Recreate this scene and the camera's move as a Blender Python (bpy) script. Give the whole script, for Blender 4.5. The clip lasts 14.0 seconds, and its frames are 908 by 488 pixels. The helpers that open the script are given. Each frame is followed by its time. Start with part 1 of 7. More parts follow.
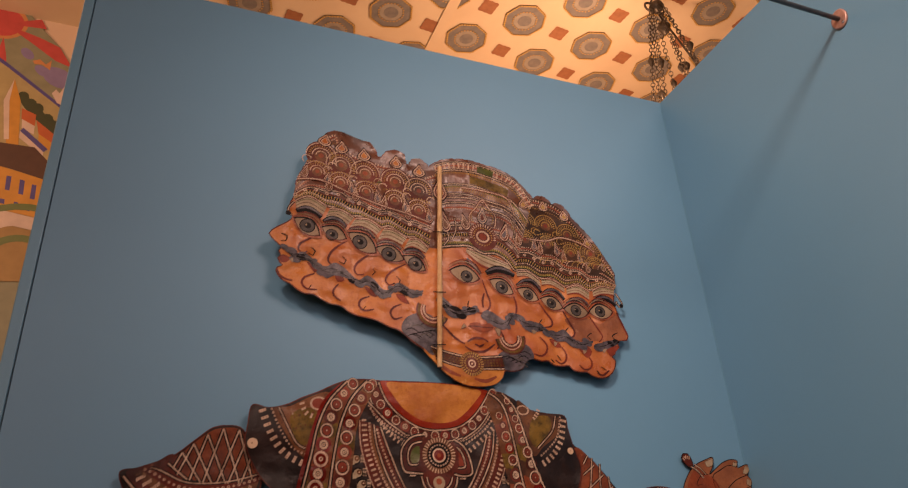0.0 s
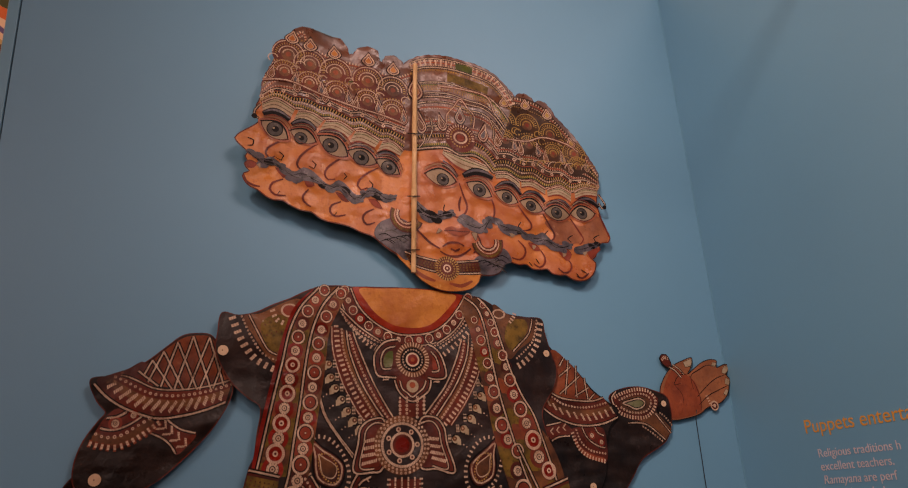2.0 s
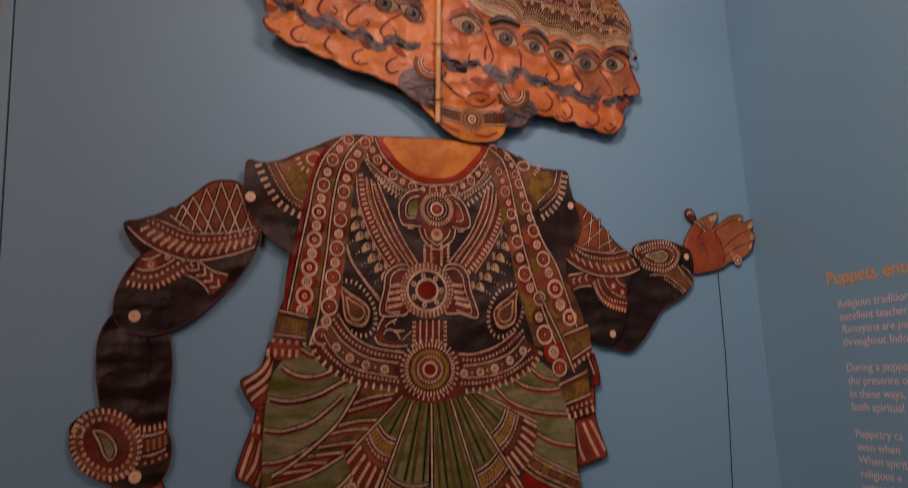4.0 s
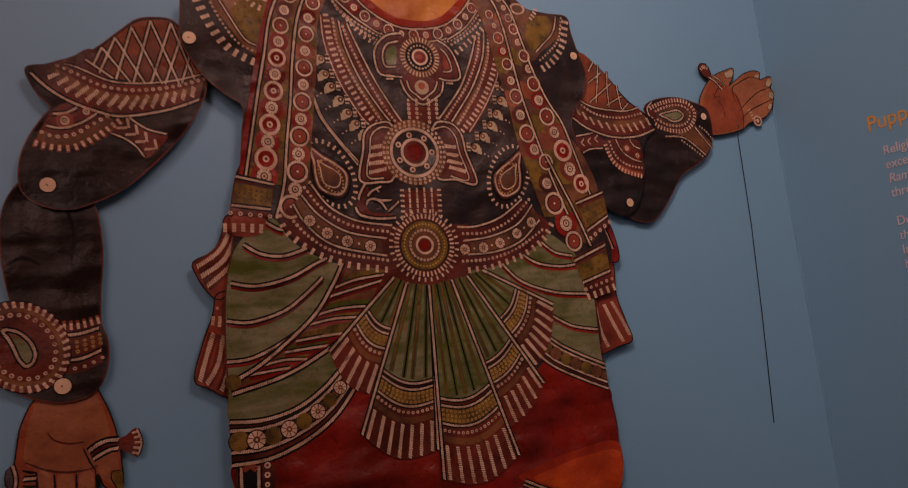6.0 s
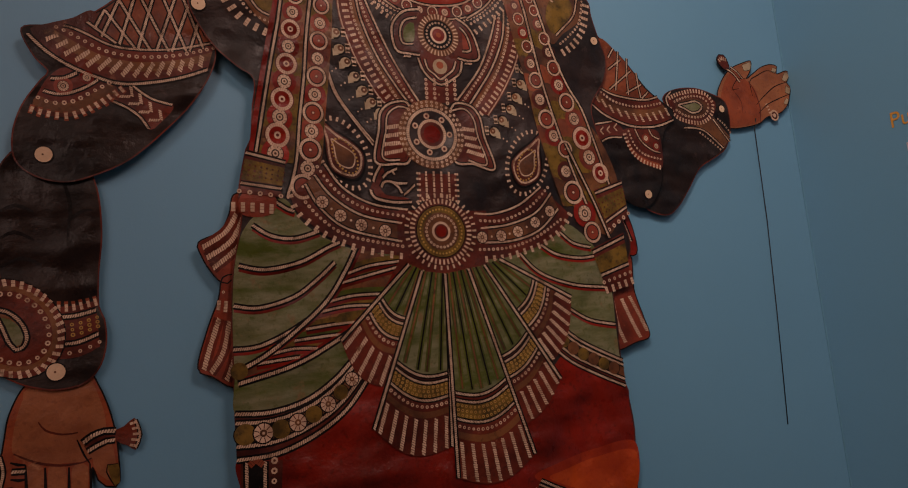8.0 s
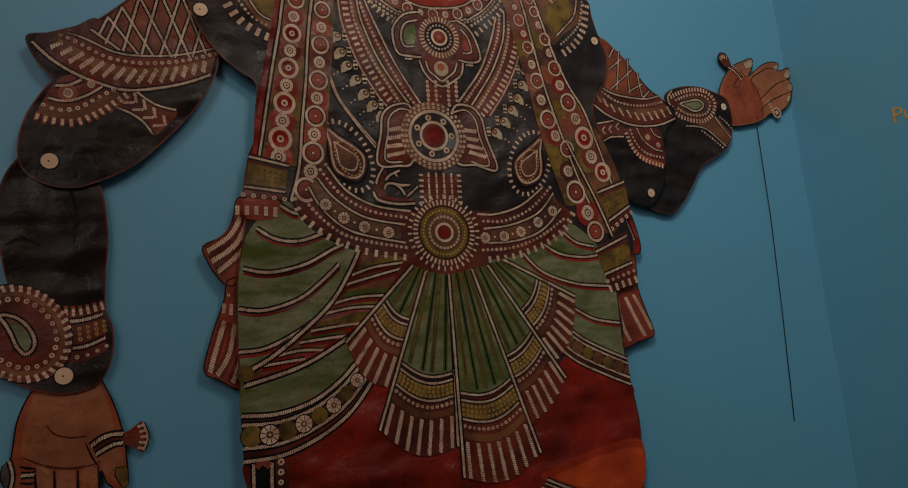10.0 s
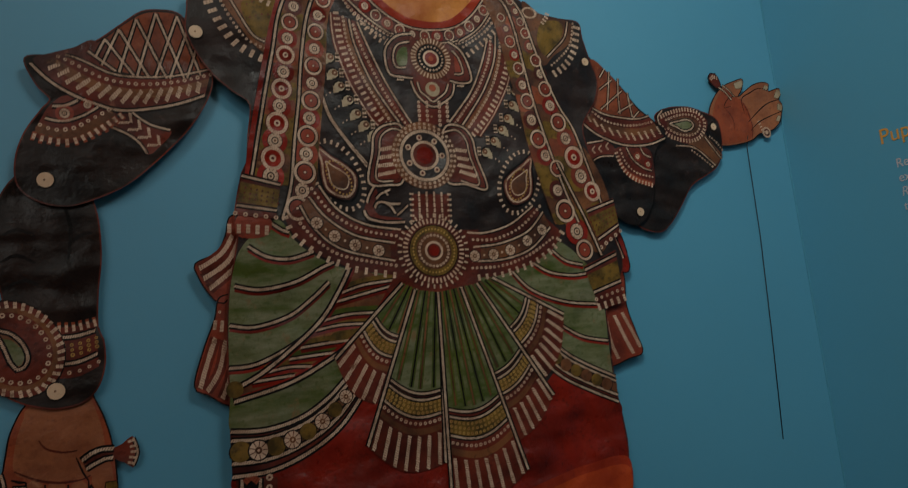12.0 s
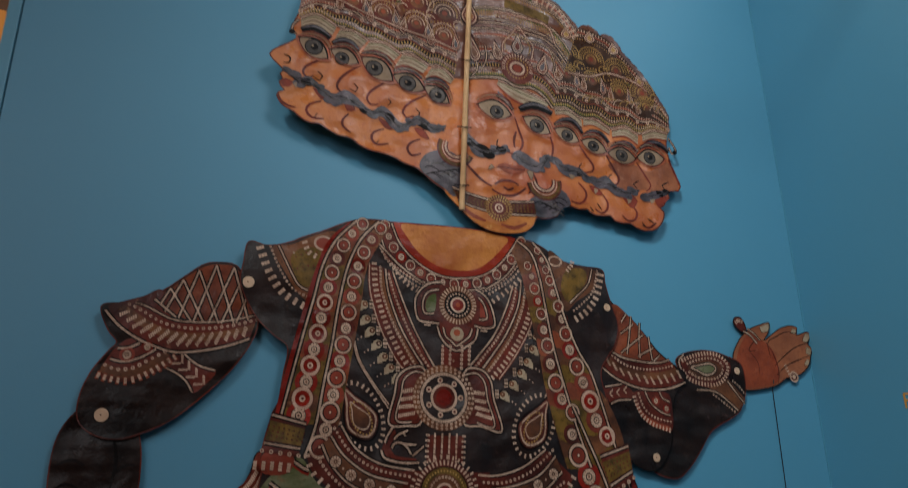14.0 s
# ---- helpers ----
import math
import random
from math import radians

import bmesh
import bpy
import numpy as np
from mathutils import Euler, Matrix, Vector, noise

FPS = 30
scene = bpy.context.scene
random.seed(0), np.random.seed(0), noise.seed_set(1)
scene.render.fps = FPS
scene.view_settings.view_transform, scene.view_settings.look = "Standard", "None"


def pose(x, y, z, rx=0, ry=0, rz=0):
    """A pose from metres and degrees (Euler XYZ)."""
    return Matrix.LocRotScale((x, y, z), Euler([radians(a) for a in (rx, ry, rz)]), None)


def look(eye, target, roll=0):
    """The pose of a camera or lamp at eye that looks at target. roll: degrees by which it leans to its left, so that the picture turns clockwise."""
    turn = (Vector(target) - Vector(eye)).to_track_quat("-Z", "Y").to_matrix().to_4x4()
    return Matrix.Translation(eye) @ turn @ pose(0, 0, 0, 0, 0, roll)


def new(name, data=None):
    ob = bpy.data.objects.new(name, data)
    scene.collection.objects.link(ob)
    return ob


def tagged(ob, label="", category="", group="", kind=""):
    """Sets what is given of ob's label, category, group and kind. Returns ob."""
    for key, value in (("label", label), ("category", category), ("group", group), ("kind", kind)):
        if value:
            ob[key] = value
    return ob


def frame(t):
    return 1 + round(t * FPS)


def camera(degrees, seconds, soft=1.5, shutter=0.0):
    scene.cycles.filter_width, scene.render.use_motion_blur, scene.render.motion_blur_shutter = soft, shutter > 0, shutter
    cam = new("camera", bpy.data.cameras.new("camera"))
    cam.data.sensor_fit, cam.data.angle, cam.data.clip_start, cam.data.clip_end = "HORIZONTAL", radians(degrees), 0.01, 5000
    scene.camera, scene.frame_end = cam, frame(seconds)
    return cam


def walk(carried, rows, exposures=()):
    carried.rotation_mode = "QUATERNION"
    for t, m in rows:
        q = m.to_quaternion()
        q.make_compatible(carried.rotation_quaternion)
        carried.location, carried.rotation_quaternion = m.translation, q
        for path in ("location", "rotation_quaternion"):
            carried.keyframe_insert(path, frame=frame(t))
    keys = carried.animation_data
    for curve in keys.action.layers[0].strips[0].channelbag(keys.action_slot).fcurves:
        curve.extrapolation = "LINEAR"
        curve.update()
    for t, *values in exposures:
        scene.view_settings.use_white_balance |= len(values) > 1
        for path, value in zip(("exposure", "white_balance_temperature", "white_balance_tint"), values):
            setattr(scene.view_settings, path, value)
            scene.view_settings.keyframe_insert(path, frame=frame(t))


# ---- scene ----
cam = camera(62.9, 14.0, soft=1.05, shutter=0.5)
PATH = [
    (0, (-0.425, -1.19, 1.306), (0.276, 0.439, 2.23), -3.8),
    (0.5, (-0.369, -1.216, 1.331), (0.306, 0.419, 2.262), -3.9),
    (1, (-0.34, -1.2, 1.335), (0.334, 0.492, 2.162), -3.0),
    (1.5, (-0.344, -1.197, 1.336), (0.326, 0.539, 2.07), -3.6),
    (2, (-0.351, -1.193, 1.332), (0.344, 0.561, 1.997), -3.7),
    (2.5, (-0.347, -1.191, 1.327), (0.347, 0.569, 1.975), -3.5),
    (3, (-0.342, -1.192, 1.322), (0.334, 0.6, 1.898), -3.3),
    (3.5, (-0.343, -1.186, 1.312), (0.304, 0.654, 1.753), -3.2),
    (4, (-0.342, -1.184, 1.291), (0.292, 0.681, 1.637), -2.7),
    (4.2, (-0.341, -1.185, 1.285), (0.281, 0.695, 1.566), -2.8),
    (6.3, (-0.342, -0.909, 1.161), (0.459, 0.905, 1.417), -7.2),
    (6.5, (-0.354, -0.897, 1.162), (0.476, 0.907, 1.404), -6.9),
    (7, (-0.366, -0.878, 1.159), (0.462, 0.926, 1.399), -5.3),
    (7.5, (-0.374, -0.877, 1.16), (0.45, 0.927, 1.417), -5.6),
    (8, (-0.376, -0.873, 1.16), (0.458, 0.926, 1.423), -5.6),
    (10.3, (-0.374, -0.88, 1.156), (0.443, 0.924, 1.429), -6.3),
    (10.5, (-0.376, -0.881, 1.16), (0.436, 0.927, 1.426), -6.0),
    (11, (-0.373, -0.878, 1.158), (0.437, 0.931, 1.428), -5.7),
    (11.5, (-0.373, -0.88, 1.159), (0.443, 0.924, 1.441), -5.8),
    (12, (-0.363, -0.899, 1.162), (0.448, 0.904, 1.464), -5.9),
    (12.5, (-0.323, -0.935, 1.193), (0.426, 0.877, 1.591), -6.0),
    (13, (-0.309, -0.967, 1.264), (0.374, 0.859, 1.711), -1.2),
    (13.5, (-0.313, -1.002, 1.279), (0.316, 0.818, 1.817), -1.2),
    (14, (-0.318, -1.039, 1.288), (0.279, 0.753, 1.946), -0.8),
]
LIGHT = [(0, -0.03, 8150, 39), (1, -0.07, 7750, 37), (3, -0.03, 8100, 43), (4.2, -0.1, 8550, 51), (6.3, -0.2, 8350, 56), (7.2, -0.23, 8100, 47), (8.2, -0.23, 7500, 32), (10.3, -0.33, 6150, 2), (11.5, -0.33, 5900, -2), (12.5, -0.31, 5700, -7), (14, -0.22, 5500, 3)]
walk(cam, [(t, look(eye, target, roll)) for t, eye, target, roll in PATH], LIGHT)

# ---- world and light ----
world = bpy.data.worlds.new("world")
scene.world = world
world.use_nodes = True
world.node_tree.nodes["Background"].inputs[0].default_value = (0.55, 0.62, 0.75, 1)
world.node_tree.nodes["Background"].inputs[1].default_value = 0.05


def lamp(name, kind, place, target, watts, colour, size, cone=0, blend=0.5):
    data = bpy.data.lights.new(name, kind)
    data.energy, data.color = watts, colour
    if kind == "AREA":
        data.size = size
    else:
        data.shadow_soft_size = size
    if kind == "SPOT":
        data.spot_size, data.spot_blend = radians(cone), blend
    ob = new(name, data)
    ob.matrix_basis = look(place, target)
    return ob


lamp("spot_over_puppet", "SPOT", (0.79, -2.2, 3.28), (0.26, 0, 1.82), 128, (1.0, 0.88, 0.78), 0.5, 60, 1.0)
lamp("spot_over_text", "SPOT", (-1.25, -2.15, 3.3), (0.66, -0.2, 1.9), 245, (0.95, 0.95, 0.84), 0.26, 46, 1.0)
lamp("chandelier_glow", "POINT", (1.0, 0.5, 2.7), (0, 0, 0), 40, (1.0, 0.68, 0.42), 0.12)
lamp("hall_glow", "POINT", (-1.6, 0.3, 2.9), (0, 0, 0), 24, (1.0, 0.66, 0.4), 0.12)
# soft fill added to lift the shade; it stands for no particular lamp
lamp("room_fill", "AREA", (-2.0, -2.9, 2.8), (0.1, 0, 1.6), 32, (1.0, 0.87, 0.8), 2.0)


# ---- materials ----
def material(name):
    m = bpy.data.materials.new(name)
    m.use_nodes = True
    return m, m.node_tree.nodes, m.node_tree.links, m.node_tree.nodes["Principled BSDF"]


def mixed(nodes, links, a, b, fac):
    n = nodes.new("ShaderNodeMix")
    n.data_type = "RGBA"
    for k, v in ((6, a), (7, b)):
        if isinstance(v, tuple):
            n.inputs[k].default_value = (*v, 1)
        else:
            links.new(v, n.inputs[k])
    links.new(fac, n.inputs[0])
    return n.outputs[2]


def noisy(nodes, links, scale, detail=4, low=0.35, high=0.65, rough=0.6, stretch=(1, 1, 1)):
    """A noise in metres of the object, spread to 0..1 between low and high."""
    co = nodes.new("ShaderNodeTexCoord")
    mp = nodes.new("ShaderNodeMapping")
    mp.inputs["Scale"].default_value = stretch
    n = nodes.new("ShaderNodeTexNoise")
    n.inputs["Scale"].default_value, n.inputs["Detail"].default_value, n.inputs["Roughness"].default_value = scale, detail, rough
    r = nodes.new("ShaderNodeMapRange")
    r.inputs["From Min"].default_value, r.inputs["From Max"].default_value = low, high
    links.new(co.outputs["Object"], mp.inputs[0])
    links.new(mp.outputs[0], n.inputs["Vector"])
    links.new(n.outputs["Fac"], r.inputs[0])
    return r.outputs[0]


def bumped(nodes, links, bsdf, layers):
    """layers: (height socket, distance in metres, strength)"""
    last = None
    for h, dist, strength in layers:
        b = nodes.new("ShaderNodeBump")
        b.inputs["Strength"].default_value, b.inputs["Distance"].default_value = strength, dist
        links.new(h, b.inputs["Height"])
        if last is not None:
            links.new(last, b.inputs["Normal"])
        last = b.outputs[0]
    links.new(last, bsdf.inputs["Normal"])


def hide(name, base, dark, worn=None, rough=0.4, wrinkle=0.012, spots=14, wear=0.62, gloss=0.2, streak=(1, 1, 1), folds=0.0):
    """Painted, oiled goat hide: blotchy dye, worn spots and a buckled, slightly shiny surface."""
    m, nodes, links, b = material(name)
    c = mixed(nodes, links, base, dark, noisy(nodes, links, spots, 5, 0.38, 0.66, 0.6, streak))
    c = mixed(nodes, links, c, dark, noisy(nodes, links, 160, 3, 0.55, 0.8))
    if worn:
        c = mixed(nodes, links, c, worn, noisy(nodes, links, 45, 6, wear, wear + 0.12, 0.7))
    links.new(c, b.inputs["Base Color"])
    r = nodes.new("ShaderNodeMapRange")
    r.inputs["To Min"].default_value, r.inputs["To Max"].default_value = rough - 0.08, rough + 0.14
    links.new(noisy(nodes, links, 30, 3), r.inputs[0])
    links.new(r.outputs[0], b.inputs["Roughness"])
    b.inputs["Specular IOR Level"].default_value = gloss
    creases = [(noisy(nodes, links, 11, 1, 0.25, 0.75, 0.5, (0.8, 1, 2.4)), folds, 0.9)] if folds else []
    bumped(nodes, links, b, creases + [(noisy(nodes, links, 9, 2, 0.2, 0.8), wrinkle, 0.8), (noisy(nodes, links, 38, 4, 0.2, 0.8), 0.0022, 0.7), (noisy(nodes, links, 900, 2, 0.2, 0.8), 0.0002, 0.5)])
    return m


def paint(name, base, other, rough=0.55, scale=3, bump=0.0006):
    m, nodes, links, b = material(name)
    c = mixed(nodes, links, base, other, noisy(nodes, links, scale, 4, 0.3, 0.7))
    links.new(c, b.inputs["Base Color"])
    b.inputs["Roughness"].default_value = rough
    bumped(nodes, links, b, [(noisy(nodes, links, 350, 3, 0.2, 0.8), bump, 0.1)])
    return m


def metal(name, base, rough=0.4, metallic=1.0):
    m, nodes, links, b = material(name)
    links.new(mixed(nodes, links, base, tuple(v * 0.6 for v in base), noisy(nodes, links, 60, 4, 0.4, 0.7)), b.inputs["Base Color"])
    b.inputs["Roughness"].default_value, b.inputs["Metallic"].default_value = rough, metallic
    return m


BLACK = hide("hide_black", (0.026, 0.013, 0.011), (0.008, 0.005, 0.005), (0.055, 0.033, 0.029), 0.38, 0.02, gloss=0.24)
CREASED = hide("hide_creased", (0.022, 0.012, 0.01), (0.007, 0.005, 0.005), (0.05, 0.029, 0.025), 0.34, 0.016, gloss=0.16, folds=0.008)
MAROON = hide("hide_maroon", (0.13, 0.02, 0.01), (0.034, 0.007, 0.005), (0.19, 0.065, 0.035), 0.36, gloss=0.2)
BROWN = hide("hide_brown", (0.18, 0.064, 0.024), (0.045, 0.016, 0.009), (0.25, 0.12, 0.05), 0.36, gloss=0.2)
SIENNA = hide("hide_sienna", (0.22, 0.05, 0.018), (0.085, 0.018, 0.009), (0.28, 0.09, 0.04), 0.36, spots=22)
BRICK = hide("hide_brick", (0.24, 0.038, 0.018), (0.1, 0.018, 0.01), (0.3, 0.08, 0.04), 0.36)
OLIVE = hide("hide_olive", (0.075, 0.085, 0.012), (0.035, 0.04, 0.008), (0.11, 0.07, 0.02), 0.36, 0.015, 30)
EMBER = hide("hide_ember", (0.3, 0.03, 0.008), (0.19, 0.014, 0.006), (0.36, 0.07, 0.02), 0.34, 0.02)
BLUSH = hide("hide_blush", (0.36, 0.085, 0.026), (0.22, 0.045, 0.016), (0.46, 0.16, 0.05), 0.36, 0.014, gloss=0.4)
CROWN_DARK = hide("hide_crown_dark", (0.07, 0.026, 0.012), (0.018, 0.009, 0.006), (0.14, 0.06, 0.025), 0.34, 0.02, gloss=0.16)
RUST = hide("hide_rust", (0.29, 0.06, 0.022), (0.15, 0.03, 0.014), (0.34, 0.1, 0.05), 0.4)
RED = hide("hide_red", (0.23, 0.013, 0.006), (0.07, 0.007, 0.004), (0.27, 0.03, 0.012), 0.34, 0.022, 6, wear=0.7, gloss=0.18, folds=0.007)
SCARLET = hide("hide_scarlet", (0.42, 0.055, 0.01), (0.27, 0.026, 0.007), (0.5, 0.1, 0.03), 0.38, 0.02)
GREEN = hide("hide_green", (0.165, 0.15, 0.085), (0.055, 0.068, 0.011), (0.17, 0.1, 0.045), 0.34, 0.018, 20, wear=0.58, streak=(0.7, 1, 2.6))
MUSTARD = hide("hide_mustard", (0.17, 0.092, 0.018), (0.05, 0.03, 0.01), (0.23, 0.14, 0.05), 0.42, 0.012, 40, gloss=0.12)
GOLD = hide("hide_gold", (0.4, 0.23, 0.06), (0.25, 0.13, 0.035), (0.45, 0.3, 0.12), 0.42, 0.004, 60)
OCHRE = hide("hide_ochre", (0.5, 0.18, 0.038), (0.32, 0.085, 0.018), (0.55, 0.28, 0.09), 0.36, 0.014, 18)
FLESH = hide("hide_flesh", (0.5, 0.15, 0.025), (0.33, 0.066, 0.014), (0.56, 0.2, 0.05), 0.34, 0.026, 9, gloss=0.5)
PALM = hide("hide_palm", (0.31, 0.105, 0.045), (0.17, 0.05, 0.024), (0.36, 0.16, 0.085), 0.36)
CREAM = hide("bead_cream", (0.58, 0.39, 0.28), (0.35, 0.21, 0.14), (0.16, 0.08, 0.045), 0.45, 0.001, 40, wear=0.56)
CROWN = hide("hide_crown", (0.13, 0.034, 0.014), (0.05, 0.013, 0.008), (0.24, 0.1, 0.055), 0.32, 0.03, gloss=0.95)
GREY = hide("hide_grey", (0.095, 0.07, 0.08), (0.025, 0.02, 0.024), (0.17, 0.12, 0.12), 0.34, 0.012, 40, gloss=0.35)
WHITE = hide("eye_white", (0.3, 0.2, 0.125), (0.18, 0.11, 0.065), None, 0.4)
ASH = hide("ash_paint", (0.4, 0.3, 0.2), (0.26, 0.17, 0.1), (0.12, 0.08, 0.05), 0.4, 0.004, 40)
IRIS = hide("eye_iris", (0.075, 0.055, 0.045), (0.03, 0.024, 0.022), (0.16, 0.12, 0.095), 0.34, 0.001, 60)
INK = hide("ink", (0.009, 0.006, 0.006), (0.004, 0.003, 0.003), None, 0.45, gloss=0.1)
BAMBOO = hide("bamboo", (0.6, 0.36, 0.18), (0.42, 0.23, 0.1), (0.3, 0.15, 0.07), 0.45, 0.0006)
BUTTON = hide("button", (0.62, 0.42, 0.28), (0.48, 0.3, 0.19), None, 0.4, 0.001)
PUPPET_INKS = [ASH, SIENNA, BLACK, CREASED, MAROON, BROWN, IRIS, BRICK, OLIVE, EMBER, BLUSH, CROWN_DARK, RUST, RED, SCARLET, GREEN, MUSTARD, OCHRE, FLESH, PALM, CREAM, CROWN, GREY, WHITE, INK, BAMBOO, BUTTON, GOLD]

WALL = paint("blue_wall_paint", (0.102, 0.278, 0.412), (0.094, 0.262, 0.392), 0.48, 2.2)
EDGE = paint("blue_edge_paint", (0.1, 0.28, 0.4), (0.092, 0.265, 0.38), 0.45)
SEAM = paint("dark_seam", (0.05, 0.12, 0.17), (0.04, 0.1, 0.14), 0.7)
CREAM_WALL = paint("cream_plaster", (0.66, 0.5, 0.36), (0.6, 0.44, 0.31), 0.7, 5)
CEILING = paint("cream_ceiling", (0.74, 0.6, 0.42), (0.68, 0.53, 0.36), 0.7, 4)
STENCIL_BLUE = paint("stencil_slate", (0.16, 0.16, 0.16), (0.24, 0.22, 0.2), 0.7, 40)
STENCIL_DARK = paint("stencil_umber", (0.17, 0.11, 0.06), (0.24, 0.16, 0.09), 0.7, 40)
STENCIL_PALE = paint("stencil_stone", (0.36, 0.33, 0.28), (0.3, 0.27, 0.22), 0.7, 40)
STENCIL_GOLD = paint("stencil_gold", (0.62, 0.4, 0.12), (0.5, 0.3, 0.1), 0.6, 40)
STENCIL_RED = paint("stencil_brick", (0.4, 0.17, 0.08), (0.3, 0.12, 0.06), 0.7, 40)
FLOOR = paint("floor_carpet", (0.1, 0.09, 0.085), (0.07, 0.065, 0.06), 0.9, 30)
IRON = metal("dark_iron", (0.1, 0.085, 0.07), 0.45, 0.7)
STEEL = metal("grey_tube", (0.13, 0.125, 0.13), 0.4, 0.5)
PLATE = metal("copper_plate", (0.5, 0.27, 0.22), 0.45, 0.4)
SCREW = metal("screw", (0.7, 0.7, 0.7), 0.25)
ROD = metal("black_rod", (0.012, 0.012, 0.014), 0.4, 0.2)
LETTER_ORANGE = paint("letter_orange", (0.62, 0.27, 0.04), (0.58, 0.25, 0.04), 0.5)
LETTER_PINK = paint("letter_pale", (0.5, 0.42, 0.45), (0.47, 0.4, 0.43), 0.5)


# ---- mesh tools ----
def mesh_object(name, bm, mats, parent=None, label="", bevel=0.0):
    me = bpy.data.meshes.new(name)
    bm.to_mesh(me)
    bm.free()
    for m in mats if isinstance(mats, (list, tuple)) else [mats]:
        me.materials.append(m)
    ob = new(name, me)
    if parent is not None:
        ob.parent = parent
    if label:
        ob["label"] = label
    if bevel:
        mod = ob.modifiers.new("bevel", "BEVEL")
        mod.width, mod.segments = bevel, 2
    return ob


def block(bm, x0, x1, y0, y1, z0, z1, mat=0):
    made = bmesh.ops.create_cube(bm, size=1, matrix=Matrix.LocRotScale(((x0 + x1) / 2, (y0 + y1) / 2, (z0 + z1) / 2), None, (x1 - x0, y1 - y0, z1 - z0)))
    for f in {f for v in made["verts"] for f in v.link_faces}:
        f.material_index = mat
    return bm


def tube(bm, points, radius, sides=8, mat=0):
    """A round rod through the points."""
    rings = []
    points = [Vector(p) for p in points]
    for i, p in enumerate(points):
        way = (points[min(i + 1, len(points) - 1)] - points[max(i - 1, 0)]).normalized()
        u = way.orthogonal().normalized() if not rings else (u - way * u.dot(way)).normalized()
        v = way.cross(u)
        r = radius[i] if isinstance(radius, (list, tuple)) else radius
        rings.append([bm.verts.new(p + r * (math.cos(a) * u + math.sin(a) * v)) for a in (math.tau * k / sides for k in range(sides))])
    for a, b in zip(rings, rings[1:]):
        for k in range(sides):
            f = bm.faces.new((a[k], a[(k + 1) % sides], b[(k + 1) % sides], b[k]))
            f.material_index, f.smooth = mat, True
    for ring, turn in ((rings[0], -1), (rings[-1], 1)):
        bm.faces.new(ring[::turn]).material_index = mat
    return bm


def torus(bm, centre, ring, wire, axis=(0, 1, 0), sides=14, mat=0):
    n = Vector(axis).normalized()
    u = n.orthogonal().normalized()
    v = n.cross(u)
    loops = []
    for k in range(sides):
        d = math.cos(math.tau * k / sides) * u + math.sin(math.tau * k / sides) * v
        loops.append([bm.verts.new(Vector(centre) + d * (ring + wire * math.cos(a)) + n * wire * math.sin(a)) for a in (math.tau * j / 6 for j in range(6))])
    for a, b in zip(loops, loops[1:] + loops[:1]):
        for j in range(6):
            f = bm.faces.new((a[j], b[j], b[(j + 1) % 6], a[(j + 1) % 6]))
            f.material_index, f.smooth = mat, True


# ---- the place ----
CORNER, TOP, END = 0.685, 2.47, -0.637
bm = block(bmesh.new(), -0.6175, CORNER + 0.12, 0.0, 0.12, 0, TOP)
tagged(mesh_object("wall_north", bm, WALL), "smooth blue painted partition wall behind the puppet", "wall", kind="structure")
bm = block(bmesh.new(), END, -0.6195, -0.0015, 0.12, 0, TOP)
tagged(mesh_object("trim", bm, EDGE, bevel=0.002), "narrow blue painted end board of the partition wall", "trim", kind="structure")
bm = block(bmesh.new(), -0.6195, -0.6175, 0.003, 0.11, 0, TOP - 0.001)
tagged(mesh_object("wall_joint", bm, SEAM), "dark open joint beside the blue end board", "joint", kind="structure")
bm = block(bmesh.new(), CORNER, CORNER + 0.12, -2.4, -0.0005, 0, TOP)
tagged(mesh_object("wall_east", bm, WALL), "blue painted partition wall with exhibition text", "wall", kind="structure")
tagged(mesh_object("trim", block(bmesh.new(), CORNER - 0.0022, CORNER - 0.0004, -0.0022, -0.0004, 0, TOP - 0.002), EDGE), "thin caulked bead in the corner of the blue walls", "trim", kind="structure")
tagged(mesh_object("floor", block(bmesh.new(), -4, 3.6, -4.6, 1.5, -0.1, 0), FLOOR), "dark grey carpeted gallery floor", "floor", kind="structure")
tagged(mesh_object("wall_far", block(bmesh.new(), -4, 3.6, 1.35, 1.5, 0, 3.6), CREAM_WALL), "cream plaster wall of the hall behind", "wall", kind="structure")
tagged(mesh_object("wall_south", block(bmesh.new(), -4, 3.6, -4.7, -4.55, 0, 3.6), CREAM_WALL), "cream plaster wall of the hall", "wall", kind="structure")
tagged(mesh_object("wall_west", block(bmesh.new(), -4.1, -3.95, -4.55, 1.35, 0, 3.6), CREAM_WALL), "cream plaster side wall of the hall", "wall", kind="structure")
tagged(mesh_object("wall_outer", block(bmesh.new(), 3.5, 3.65, -4.55, 1.35, 0, 3.6), CREAM_WALL), "cream plaster side wall of the hall", "wall", kind="structure")


